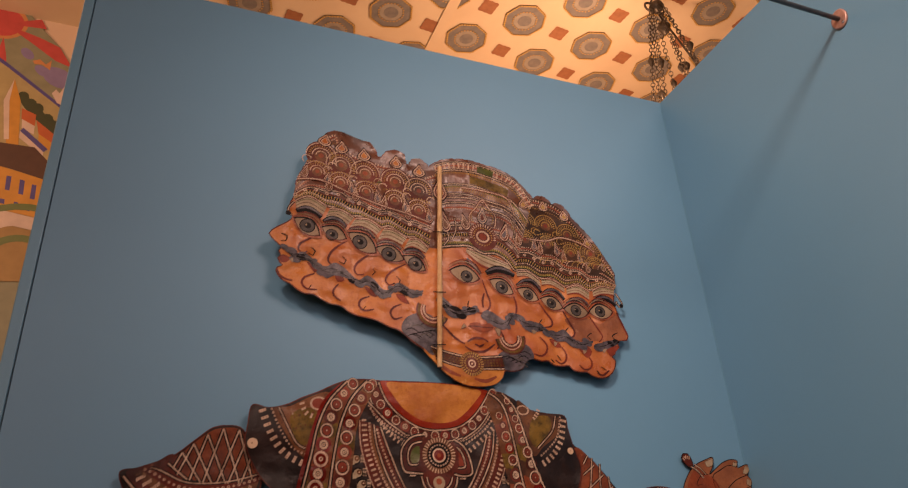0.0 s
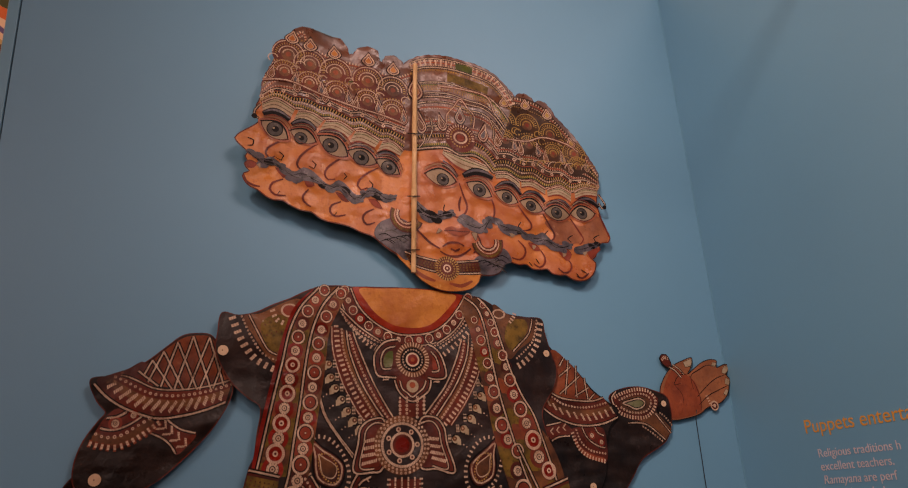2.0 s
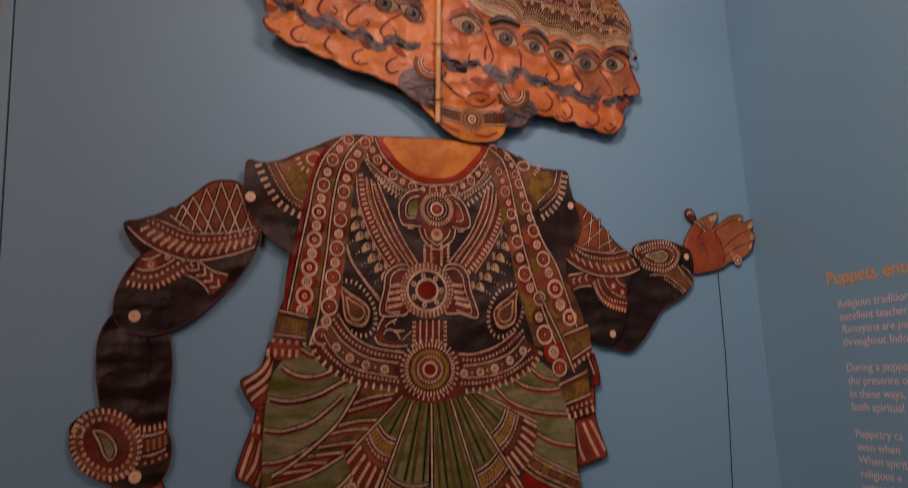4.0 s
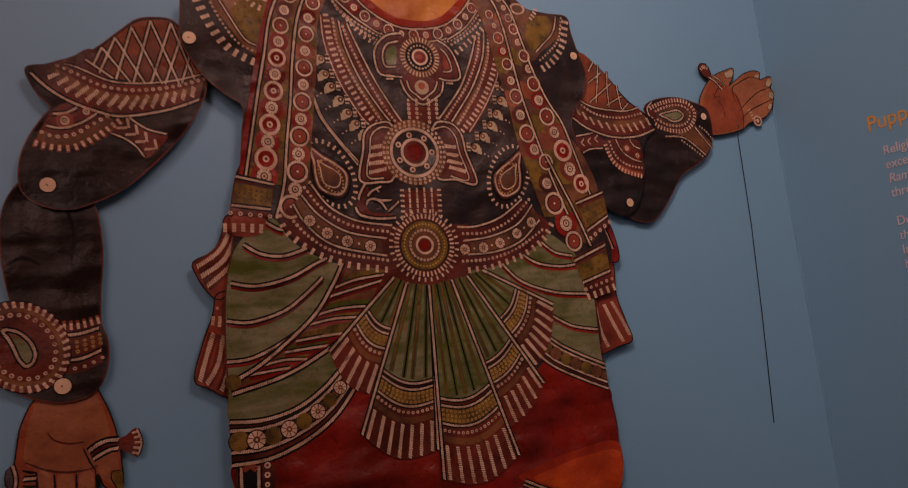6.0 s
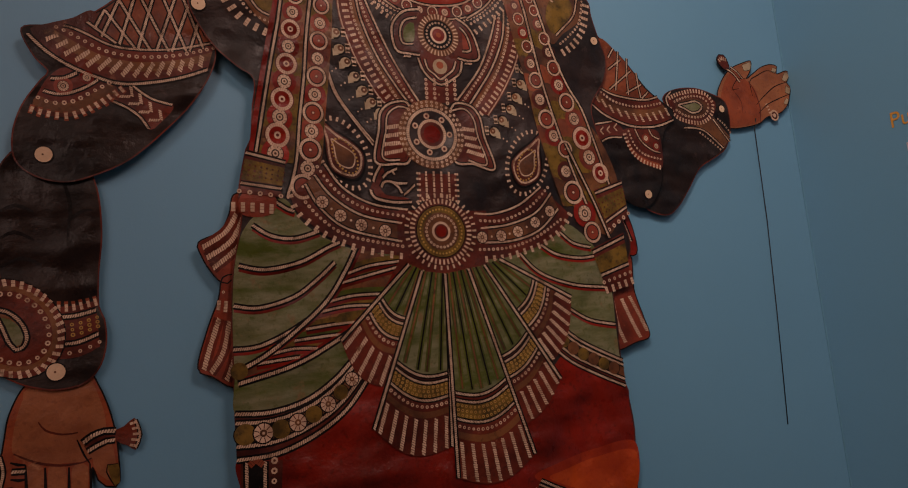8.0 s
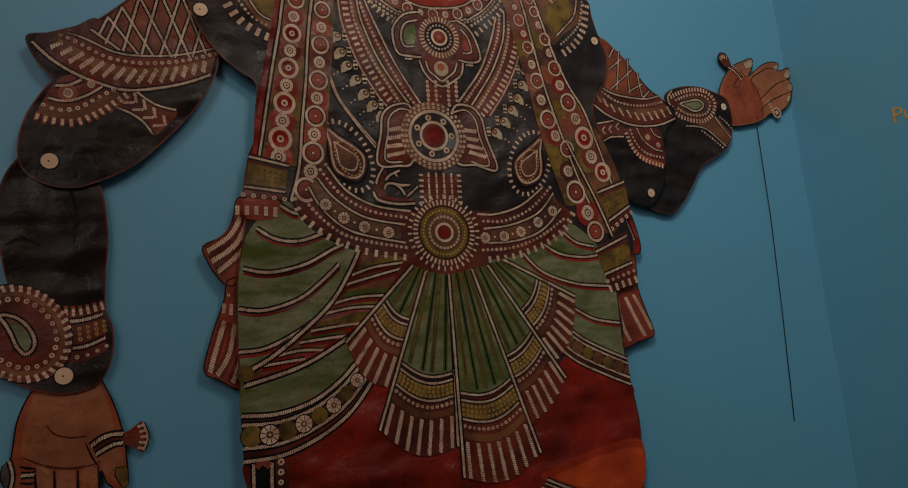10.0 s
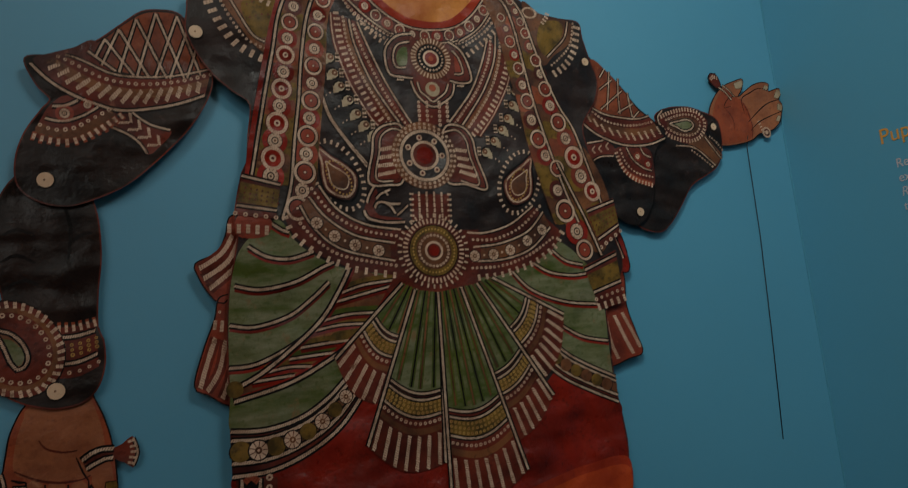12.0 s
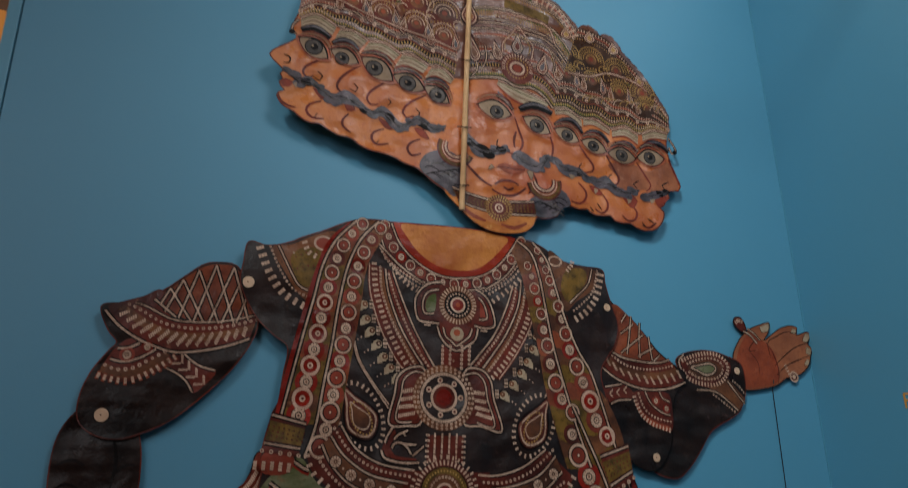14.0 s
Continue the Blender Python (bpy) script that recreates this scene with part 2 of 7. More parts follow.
def build_ceiling():
    """A flat ceiling with stencilled medallions and diamonds, all one mesh."""
    bm = block(bmesh.new(), -4, 3.6, -4.6, 1.5, 3.5, 3.65)
    block(bm, 0.462, 0.505, -4.6, 1.35, 3.4932, 3.4995)
    origin, u, v = Vector((1.137, 0.81)), Vector((0.991, 0.131)), Vector((-0.131, 0.991))
    along, across = u * 0.345, u * 0.18 + v * 0.192

    def shape(c, pts, drop, mat):
        vs = [bm.verts.new((*(c + (u * a + v * b) * 0.255), 3.5 - drop)) for a, b in pts]
        f = bm.faces.new(vs)
        f.normal_update()
        if f.normal.z > 0:
            f.normal_flip()
        f.material_index = mat

    def disc(c, r, drop, mat, scallop=0.0, n=48, lobes=12):
        shape(c, [((r + scallop * math.cos(lobes * a)) * math.cos(a), (r + scallop * math.cos(lobes * a)) * math.sin(a)) for a in (math.tau * k / n for k in range(n))], drop, mat)

    for i in range(-12, 12):
        for j in range(-16, 3):
            c = origin + along * i + across * j
            if not (-3 < c.x < 3.2 and -2.5 < c.y < 1.3):
                continue
            for r, drop, mat, n in ((0.355, 0.002, 2, 8), (0.325, 0.003, 1, 8), (0.185, 0.004, 3, 8), (0.115, 0.005, 1, 12)):
                disc(c, r, drop, mat, 0, n)
            for r, count, size in ((0.342, 48, 0.022), (0.205, 24, 0.017)):
                for k in range(count):
                    a = math.tau * (k + 0.5) / count
                    w = math.tau / 8
                    o = r * math.cos(w / 2) / math.cos(a % w - w / 2) * Vector((math.cos(a), math.sin(a)))
                    shape(c, [(o.x + size * dx, o.y + size * dy) for dx, dy in ((1, 0), (0, 1), (-1, 0), (0, -1))], 0.006, 4)
            d = c + along / 2
            pts = []
            for k in range(4):
                a, b = math.tau * (k + 0.5) / 4, math.tau * (k + 1.5) / 4
                for s in range(6):
                    w = s / 6
                    q = (0.17 + 0.014 * (s % 2)) * (Vector((math.cos(a), math.sin(a))) * (1 - w) + Vector((math.cos(b), math.sin(b))) * w)
                    pts.append((q.x, q.y))
            shape(d, pts, 0.002, 5)
    tagged(mesh_object("ceiling", bm, [CEILING, STENCIL_BLUE, STENCIL_DARK, STENCIL_PALE, STENCIL_GOLD, STENCIL_RED]), "cream ceiling stencilled with grey medallions and brick-red diamonds", "ceiling", kind="structure")


build_ceiling()


# ---- the puppet: one mesh of painted hide sheets with raised beadwork ----
def spline(pts, closed=False, step=0.005):
    """A smooth curve through control points, evenly sampled."""
    p = [Vector(q) for q in pts]
    n = len(p)
    out = []
    for i in range(n if closed else n - 1):
        a, b = (p[i - 1] if closed or i > 0 else p[0]), p[i]
        c = p[(i + 1) % n]
        d = p[(i + 2) % n] if closed or i + 2 < n else p[-1]
        k = max(1, int((c - b).length / step))
        for s in range(k):
            t = s / k
            out.append(0.5 * (2 * b + (c - a) * t + (2 * a - 5 * b + 4 * c - d) * t * t + (3 * b - a - 3 * c + d) * t ** 3))
    if not closed:
        out.append(p[-1])
    return out


def resample(path, n):
    """n + 1 points at even distances along a path."""
    runs = [0.0]
    for a, b in zip(path, path[1:]):
        runs.append(runs[-1] + (b - a).length)
    out, k = [], 0
    for i in range(n + 1):
        d = runs[-1] * i / n
        while k < len(path) - 2 and runs[k + 1] < d:
            k += 1
        w = (d - runs[k]) / max(runs[k + 1] - runs[k], 1e-9)
        out.append(path[k].lerp(path[k + 1], min(max(w, 0), 1)))
    return out


def length(path):
    return sum((b - a).length for a, b in zip(path, path[1:]))


def arc(c, r, a0, a1, n=16, squash=1.0, lean=0.0):
    """Part of an ellipse from a0 to a1 degrees, leaning."""
    cl, sl = math.cos(radians(lean)), math.sin(radians(lean))
    out = []
    for k in range(n + 1):
        a = radians(a0 + (a1 - a0) * k / n)
        x, z = r * math.cos(a), r * squash * math.sin(a)
        out.append(Vector((c[0] + cl * x - sl * z, c[1] + sl * x + cl * z)))
    return out


class Drawing:
    """Gathers sheets and flat raised shapes in the plane of the wall: (x, z), with a depth for each layer."""

    def __init__(self):
        self.verts, self.faces, self.inks = [], [], []
        self.front, self.tilt, self.pivot, self.rand, self.calls = -0.02, (0, 0), (0, 0), random.Random(7), 0

    def at(self, front, tilt=(0, 0), pivot=(0, 0)):
        self.front, self.tilt, self.pivot, self.calls = front, tilt, pivot, 0

    def depth(self, p, layer):
        return self.front + (p[0] - self.pivot[0]) * self.tilt[0] + (p[1] - self.pivot[1]) * self.tilt[1] - 0.00008 * layer - 5e-7 * self.calls

    def face(self, pts, ink, layer):
        area = sum(a[0] * b[1] - b[0] * a[1] for a, b in zip(pts, [*pts[1:], pts[0]]))
        pts = pts if area > 0 else pts[::-1]
        n = len(self.verts)
        self.verts += [(p[0], self.depth(p, layer), p[1]) for p in pts]
        self.faces.append(tuple(range(n, n + len(pts))))
        self.inks.append(PUPPET_INKS.index(ink))
        return n, len(pts)

    def sheet(self, outline, ink, rim=INK, thick=0.0016, rim_width=0.0016, close=True):
        """A cut sheet with its edge, and a painted line along it."""
        self.calls += 1
        pts = spline(outline, True) if close else outline
        n, k = self.face(pts, ink, 0)
        m = len(self.verts)
        self.verts += [(x, y + thick, z) for x, y, z in self.verts[n:n + k]]
        for i in range(k):
            j = (i + 1) % k
            self.faces.append((n + j, n + i, m + i, m + j))
            self.inks.append(PUPPET_INKS.index(OCHRE if rim is None else rim))
        if rim is not None:
            loop = pts + [pts[0]]
            self.ribbon(loop, rim_width, rim, 0.8)

    def fill(self, outline, ink, layer=1, smooth=True):
        self.calls += 1
        self.face(spline(outline, True) if smooth else [Vector(p) for p in outline], ink, layer)

    def quadstrip(self, a, b, ink, layer):
        self.calls += 1
        for i in range(len(a) - 1):
            self.face([a[i], a[i + 1], b[i + 1], b[i]], ink, layer)

    def ribbon(self, path, width, ink, layer):
        left, right = [], []
        for i, p in enumerate(path):
            way = (path[min(i + 1, len(path) - 1)] - path[max(i - 1, 0)])
            if way.length < 1e-9:
                continue
            side = Vector((-way.y, way.x)).normalized() * width / 2
            left.append(p + side)
            right.append(p - side)
        self.quadstrip(left, right, ink, layer)

    def line(self, pts, width=0.0016, ink=INK, layer=3):
        path = spline(pts)
        n = len(path)
        # a brush line, thinner at its ends
        left, right = [], []
        for i, p in enumerate(path):
            way = path[min(i + 1, n - 1)] - path[max(i - 1, 0)]
            w = width * (0.45 + 0.55 * math.sin(math.pi * min(max(i / max(n - 1, 1), 0.04), 0.96)))
            side = Vector((-way.y, way.x)).normalized() * w / 2
            left.append(p + side)
            right.append(p - side)
        self.quadstrip(left, right, ink, layer)

    def rope(self, pts, width=0.0024, layer=4, under=INK, raw=False, ink=CREAM):
        """A twisted line of cream beads on a dark line."""
        self.calls += 1
        path = pts if raw else spline(pts)
        if under:
            self.ribbon(path, width * 1.95, under, layer - 1)
        width *= 0.86
        count = max(2, int(length(path) / min(width * 0.72, 0.0027)))
        pts = resample(path, count)
        for i in range(count):
            a, b = pts[i], pts[i + 1]
            way = (b - a)
            side = Vector((-way.y, way.x)).normalized() * width * self.rand.uniform(0.42, 0.56)
            skew = way * 0.3
            a2, b2 = a.lerp(b, 0.06), a.lerp(b, 0.84)
            self.face([a2 - side - skew, b2 - side - skew, b2 + side + skew, a2 + side + skew], ink, layer)

    def dots(self, pts, r=0.0017, gap=0.0052, ink=CREAM, layer=4, hole=True, raw=False, sides=7):
        self.calls += 1
        path = pts if raw else spline(pts)
        spots = resample(path, max(1, int(length(path) / gap)))
        for p in spots[:-1] if (spots[0] - spots[-1]).length < gap / 2 else spots:
            s = r * self.rand.uniform(0.85, 1.12)
            o = self.rand.uniform(0, 1)
            self.face([p + s * Vector((math.cos(o + math.tau * k / sides), math.sin(o + math.tau * k / sides))) for k in range(sides)], ink, layer)
            if hole and r > 0.0013:
                self.face([p + 0.42 * s * Vector((math.cos(math.tau * k / 5), math.sin(math.tau * k / 5))) for k in range(5)], MAROON, layer + 1)

    def fringe(self, pts, long=0.008, wide=0.0032, gap=0.0072, ink=CREAM, layer=4, lean=0.0, raw=False, side=1, centre=False):
        """Short bars across a path."""
        self.calls += 1
        path = pts if raw else spline(pts)
        n = max(2, int(length(path) / gap))
        pts = resample(path, n)
        for i, p in enumerate(pts[:-1] if (pts[0] - pts[-1]).length < gap / 2 else pts):
            way = (pts[min(i + 1, n)] - pts[max(i - 1, 0)]).normalized()
            out = Vector((way.y, -way.x)) * side
            d = (out * math.cos(radians(lean)) + way * math.sin(radians(lean))) * long * self.rand.uniform(0.88, 1.08)
            w = Vector((-d.y, d.x)).normalized() * wide / 2
            b = p - d / 2 if centre else p
            # each bar is two or three beads long
            k = max(1, round(long / 0.0034))
            for s in range(k):
                q0, q1 = b + d * (s + 0.04) / k, b + d * (s + 0.94) / k
                self.face([q0 - w, q1 - w * 0.96, q1 + w * 0.96, q0 + w], ink, layer)

    def disc(self, c, r, ink, layer=4, sides=24, squash=1.0, lean=0.0):
        self.calls += 1
        self.face(arc(c, r, 0, 360 - 360 / sides, sides - 1, squash, lean), ink, layer)

    def ring(self, c, r, width, ink=CREAM, layer=4, squash=1.0, lean=0.0, beads=True):
        self.calls += 1
        n = max(10, int(math.tau * r / 0.0026)) if beads else 28
        a, b = arc(c, r + width / 2, 0, 360, n, squash, lean), arc(c, r - width / 2, 0, 360, n, squash, lean)
        for i in range(n):
            j = 0.12 if beads else 0
            self.face([a[i].lerp(a[i + 1], j), a[i + 1], b[i + 1], b[i].lerp(b[i + 1], j)], ink, layer)

    def dotring(self, c, r, dot, n, layer=4, squash=1.0, ink=CREAM, hole=True):
        self.calls += 1
        for p in arc(c, r, 0, 360 - 360 / n, n - 1, squash):
            self.disc(p, dot, ink, layer, 7)
            if hole:
                self.disc(p, dot * 0.42, MAROON, layer + 1, 5)

    def rays(self, c, r0, r1, n, wide, ink=CREAM, layer=4, squash=1.0):
        self.calls += 1
        for k in range(n):
            a = math.tau * k / n
            d, s = Vector((math.cos(a), math.sin(a) * squash)), Vector((-math.sin(a), math.cos(a))) * wide / 2
            p, q = Vector(c) + d * r0, Vector(c) + d * r1
            self.face([p - s, q - s, q + s, p + s], ink, layer)

    def medallion(self, c, r, kind=0, layer=3, squash=1.08):
        """The round ornaments of the shawl: open rings and beaded flowers."""
        if kind == 0:
            self.disc(c, r * 1.08, INK, layer, 20, squash)
            self.disc(c, r, MAROON, layer + 1, 20, squash)
            self.disc(c, r * 0.78, INK, layer + 2, 18, squash)
            self.disc(c, r * 0.66, BRICK, layer + 2.5, 18, squash)
            self.ring(c, r * 0.89, r * 0.24, CREAM, layer + 3, squash)
            self.disc(c, r * 0.2, MAROON, layer + 3.5, 8)
            self.disc(c, r * 0.12, CREAM, layer + 4, 6)
        elif kind == 1:
            self.disc(c, r * 1.2, (BRICK, RED, MAROON)[self.calls % 3], layer, 20, squash)
            self.disc(c, r * 0.74, INK, layer + 0.5, 16, squash)
            self.disc(c, r * 0.68, CREAM, layer + 1, 16, squash)
            self.rays(c, r * 0.5, r * 0.66, 11, r * 0.06, BROWN, layer + 2, squash)
            self.disc(c, r * 0.36, INK, layer + 3, 10, squash)
            self.disc(c, r * 0.26, CREAM, layer + 4, 8, squash)
            self.disc(c, r * 0.12, BROWN, layer + 5, 6, squash)
        else:
            self.disc(c, r * 1.1, MAROON, layer, 20, squash)
            self.disc(c, r * 0.95, RED, layer + 1, 20, squash)
            self.ring(c, r * 0.85, r * 0.3, CREAM, layer + 2, squash)
            self.disc(c, r * 0.3, CREAM, layer + 3, 10, squash)
            self.disc(c, r * 0.14, MAROON, layer + 4, 8)

    def row(self, path, n, r0, r1, kinds=(0, 1), layer=3):
        pts = resample(path, n - 1)
        for i, p in enumerate(pts):
            k = kinds[i % len(kinds)]
            r = r0 + (r1 - r0) * i / (n - 1)
            self.medallion(p, r * (0.8 if k == 1 else 0.86), k, layer)

    def flower(self, c, r, layer=5):
        self.disc(c, r * 1.15, INK, layer - 1, 16)
        self.disc(c, r, CREAM, layer, 14)
        self.rays(c, r * 0.45, r, 9, r * 0.1, MAROON, layer + 1)
        self.disc(c, r * 0.4, BROWN, layer + 2, 10)
        self.disc(c, r * 0.16, CREAM, layer + 3, 6)

    def drop(self, base, tip, wide, ink, core, layer=4, bend=0.0):
        """A flame or paisley drop: a beaded outline round a coloured core."""
        base, tip = Vector(base), Vector(tip)
        way = tip - base
        side = Vector((-way.y, way.x)).normalized()

        def outline(s):
            pts = []
            for t, w in ((0, 0), (0.08, 0.55), (0.28, 0.98), (0.5, 0.8), (0.75, 0.34), (1.0, 0.02)):
                pts.append((t, w))
            q = [(t, -w) for t, w in pts] + [(t, w) for t, w in pts[-2:0:-1]]
            mid = 0.36
            return [base + way * (mid + (t - mid) * s) + side * (w * wide / 2 * s + bend * (t ** 2) * way.length) for t, w in q]

        self.face(spline(outline(1.12), True, 0.003), INK, layer - 1)
        self.face(spline(outline(1.0), True, 0.003), ink, layer)
        loop = spline(outline(0.86), True, 0.003)
        self.rope(loop + [loop[0]], min(0.0032, wide * 0.12), layer + 2, None, True)
        if core:
            self.face(spline(outline(0.5), True, 0.003), core, layer + 1)
            loop = spline(outline(0.52), True, 0.003)
            self.rope(loop + [loop[0]], min(0.002, wide * 0.08), layer + 2, None, True)

    def band(self, a, b, ink, layer, n=24):
        a, b = resample(spline(a), n), resample(spline(b), n)
        self.quadstrip(a, b, ink, layer)

        def part(t):
            return [p.lerp(q, t) for p, q in zip(a, b)]

        return part

    def mesh(self, name):
        me = bpy.data.meshes.new(name)
        me.from_pydata(self.verts, [], self.faces)
        for m in PUPPET_INKS:
            me.materials.append(m)
        me.polygons.foreach_set("material_index", self.inks)
        me.update()
        return new(name, me)


d = Drawing()


# -- arms, from the back sheets to the front
def stud(c, r):
    d.disc(c, r * 1.15, INK, 9, 18)
    d.disc(c, r, BUTTON, 11, 18)
    d.disc((c[0] + r * 0.1, c[1] + r * 0.1), r * 0.75, BUTTON, 12, 14)
    d.disc((c[0] - r * 0.1, c[1]), r * 0.14, BROWN, 13, 6)


# the raised arm
d.at(-0.0075)
palm = [(0.518, 1.495), (0.518, 1.517), (0.536, 1.545), (0.557, 1.562), (0.579, 1.571), (0.602, 1.577), (0.597, 1.559), (0.586, 1.545), (0.604, 1.556), (0.624, 1.568), (0.646, 1.574), (0.661, 1.571), (0.657, 1.558), (0.680, 1.565), (0.689, 1.560), (0.678, 1.544), (0.686, 1.535), (0.680, 1.521), (0.674, 1.506), (0.652, 1.489), (0.621, 1.481), (0.600, 1.469), (0.566, 1.461), (0.533, 1.459), (0.522, 1.473)]
d.sheet(palm, PALM)
d.fill([(0.559, 1.557), (0.579, 1.546), (0.601, 1.529), (0.607, 1.501), (0.600, 1.473), (0.566, 1.464), (0.535, 1.462), (0.524, 1.478), (0.521, 1.500), (0.535, 1.534)], RUST, 1)
d.line([(0.594, 1.516), (0.593, 1.541), (0.611, 1.552), (0.634, 1.562), (0.653, 1.561)])
d.line([(0.600, 1.501), (0.619, 1.516), (0.648, 1.535), (0.679, 1.545)], 0.0018)
d.line([(0.602, 1.486), (0.624, 1.502), (0.653, 1.514), (0.679, 1.523)], 0.0018)
d.line([(0.589, 1.541), (0.600, 1.524), (0.607, 1.495), (0.602, 1.470)], 0.0022, MAROON)
d.line([(0.551, 1.525), (0.566, 1.506), (0.566, 1.486)], 0.0014, MAROON)
d.line([(0.586, 1.545), (0.565, 1.542), (0.551, 1.525), (0.566, 1.527)], 0.0013)
for nail in ([(0.601, 1.575), (0.598, 1.562), (0.583, 1.559), (0.580, 1.568)], [(0.677, 1.562), (0.687, 1.559), (0.679, 1.547), (0.668, 1.548)], [(0.675, 1.538), (0.684, 1.534), (0.680, 1.523), (0.671, 1.526)], [(0.671, 1.516), (0.676, 1.514), (0.671, 1.504), (0.663, 1.506)], [(0.650, 1.569), (0.659, 1.567), (0.653, 1.559), (0.645, 1.561)]):
    d.fill(nail, ASH, 2)
    d.line(nail + nail[:1], 0.001, INK, 3)
d.rope([(0.545, 1.559), (0.558, 1.552), (0.570, 1.538)], 0.0028, 5)
d.rope([(0.554, 1.563), (0.566, 1.556), (0.577, 1.544)], 0.0024, 5)
d.sheet([(0.527, 1.574), (0.533, 1.583), (0.543, 1.583), (0.548, 1.577), (0.552, 1.561), (0.545, 1.556), (0.533, 1.564)], MAROON, INK)
d.fringe([(0.530, 1.575), (0.536, 1.580), (0.546, 1.578)], 0.006, 0.0022, 0.0045, CREAM, 4)
d.ring((0.637, 1.484), 0.008, 0.003, CREAM, 5)
d.disc((0.637, 1.484), 0.0095, MAROON, 4)
d.disc((0.637, 1.484), 0.0035, CREAM, 6)
d.fringe([(0.622, 1.503), (0.626, 1.493), (0.630, 1.484)], 0.006, 0.002, 0.005, layer=5, centre=True)

d.at(-0.0105)
fore = [(0.336, 1.336), (0.375, 1.318), (0.402, 1.331), (0.429, 1.360), (0.455, 1.391), (0.494, 1.411), (0.516, 1.426), (0.530, 1.456), (0.532, 1.489), (0.525, 1.504), (0.505, 1.512), (0.474, 1.520), (0.440, 1.519), (0.412, 1.511), (0.401, 1.500), (0.406, 1.483), (0.382, 1.456), (0.364, 1.430), (0.353, 1.388)]
d.sheet(fore, CREASED, MAROON)
d.fill([(0.407, 1.501), (0.425, 1.510), (0.465, 1.519), (0.496, 1.508), (0.507, 1.497), (0.499, 1.477), (0.481, 1.462), (0.459, 1.459), (0.427, 1.467), (0.409, 1.485)], MAROON, 1)
d.fill([(0.425, 1.493), (0.458, 1.504), (0.487, 1.496), (0.479, 1.476), (0.449, 1.471), (0.429, 1.481)], BROWN, 2)
d.band([(0.459, 1.459), (0.479, 1.447), (0.509, 1.422)], [(0.499, 1.475), (0.512, 1.460), (0.528, 1.442)], BROWN, 1)
for path, wide in (([(0.435, 1.455), (0.459, 1.455), (0.479, 1.449), (0.510, 1.424)], 0.0028), ([(0.497, 1.471), (0.509, 1.455), (0.525, 1.435)], 0.0028), ([(0.418, 1.512), (0.407, 1.501), (0.410, 1.488)], 0.0034)):
    d.rope(path, wide)
d.dots([(0.507, 1.472), (0.518, 1.464), (0.529, 1.450)], 0.0018, 0.0052)
d.dots([(0.466, 1.448), (0.483, 1.437), (0.503, 1.422)], 0.0018, 0.0052)
loop = [(0.429, 1.491), (0.448, 1.496), (0.466, 1.499), (0.477, 1.492), (0.470, 1.483), (0.454, 1.480), (0.442, 1.486)]
d.fill(loop, GREEN, 6)
loop = spline(loop, True)
d.rope(loop + [loop[0]], 0.003, 8, INK, True)
d.dots([(0.423, 1.497), (0.450, 1.506), (0.476, 1.507), (0.491, 1.496), (0.484, 1.480), (0.466, 1.473), (0.441, 1.475), (0.425, 1.483)], 0.0022, 0.006)
d.fringe([(0.414, 1.502), (0.434, 1.510), (0.465, 1.516), (0.490, 1.511), (0.501, 1.496), (0.493, 1.477), (0.474, 1.465), (0.448, 1.465), (0.424, 1.472), (0.413, 1.485)], 0.0066, 0.003, 0.0058, centre=True)
stud((0.518, 1.489), 0.0056)

d.at(-0.0145)
upper = [(0.273, 1.592), (0.301, 1.579), (0.323, 1.565), (0.345, 1.541), (0.367, 1.514), (0.395, 1.493), (0.414, 1.480), (0.408, 1.463), (0.391, 1.444), (0.381, 1.408), (0.375, 1.371), (0.360, 1.344), (0.340, 1.330), (0.315, 1.334), (0.292, 1.354), (0.274, 1.384), (0.264, 1.430), (0.258, 1.471)]
d.sheet(upper, CREASED, INK)
d.fill([(0.290, 1.586), (0.323, 1.565), (0.345, 1.540), (0.364, 1.514), (0.382, 1.497), (0.352, 1.488), (0.317, 1.490), (0.290, 1.503), (0.273, 1.518)], SIENNA, 1)


def lattice(top, foot, n, shift, width=0.0021):
    """Crossing beaded lines between two curves."""
    top, foot = resample(spline(top), 40), resample(spline(foot), 40)
    for k in range(n + 1):
        for s in (shift, -shift):
            i = round(40 * k / n)
            j = i + round(40 * s)
            w = 1.0 if 0 <= j <= 40 else (40 - i if j > 40 else -i) / (j - i)
            if w > 0.1:
                d.rope([top[i], top[i].lerp(foot[min(max(j, 0), 40)], w)], width)


for path in ([(0.301, 1.539), (0.326, 1.556)], [(0.299, 1.508), (0.343, 1.540)], [(0.329, 1.504), (0.359, 1.519)], [(0.357, 1.497), (0.370, 1.508)], [(0.315, 1.573), (0.304, 1.558)], [(0.323, 1.569), (0.317, 1.538), (0.310, 1.507)], [(0.338, 1.559), (0.334, 1.530), (0.333, 1.501)], [(0.352, 1.537), (0.353, 1.518), (0.355, 1.498)]):
    d.rope(path, 0.0026, 4)
part = d.band([(0.280, 1.511), (0.301, 1.501), (0.331, 1.496), (0.363, 1.495), (0.387, 1.501)], [(0.258, 1.488), (0.275, 1.474), (0.292, 1.464), (0.325, 1.453), (0.356, 1.451), (0.385, 1.455), (0.413, 1.465)], MAROON, 2, 40)
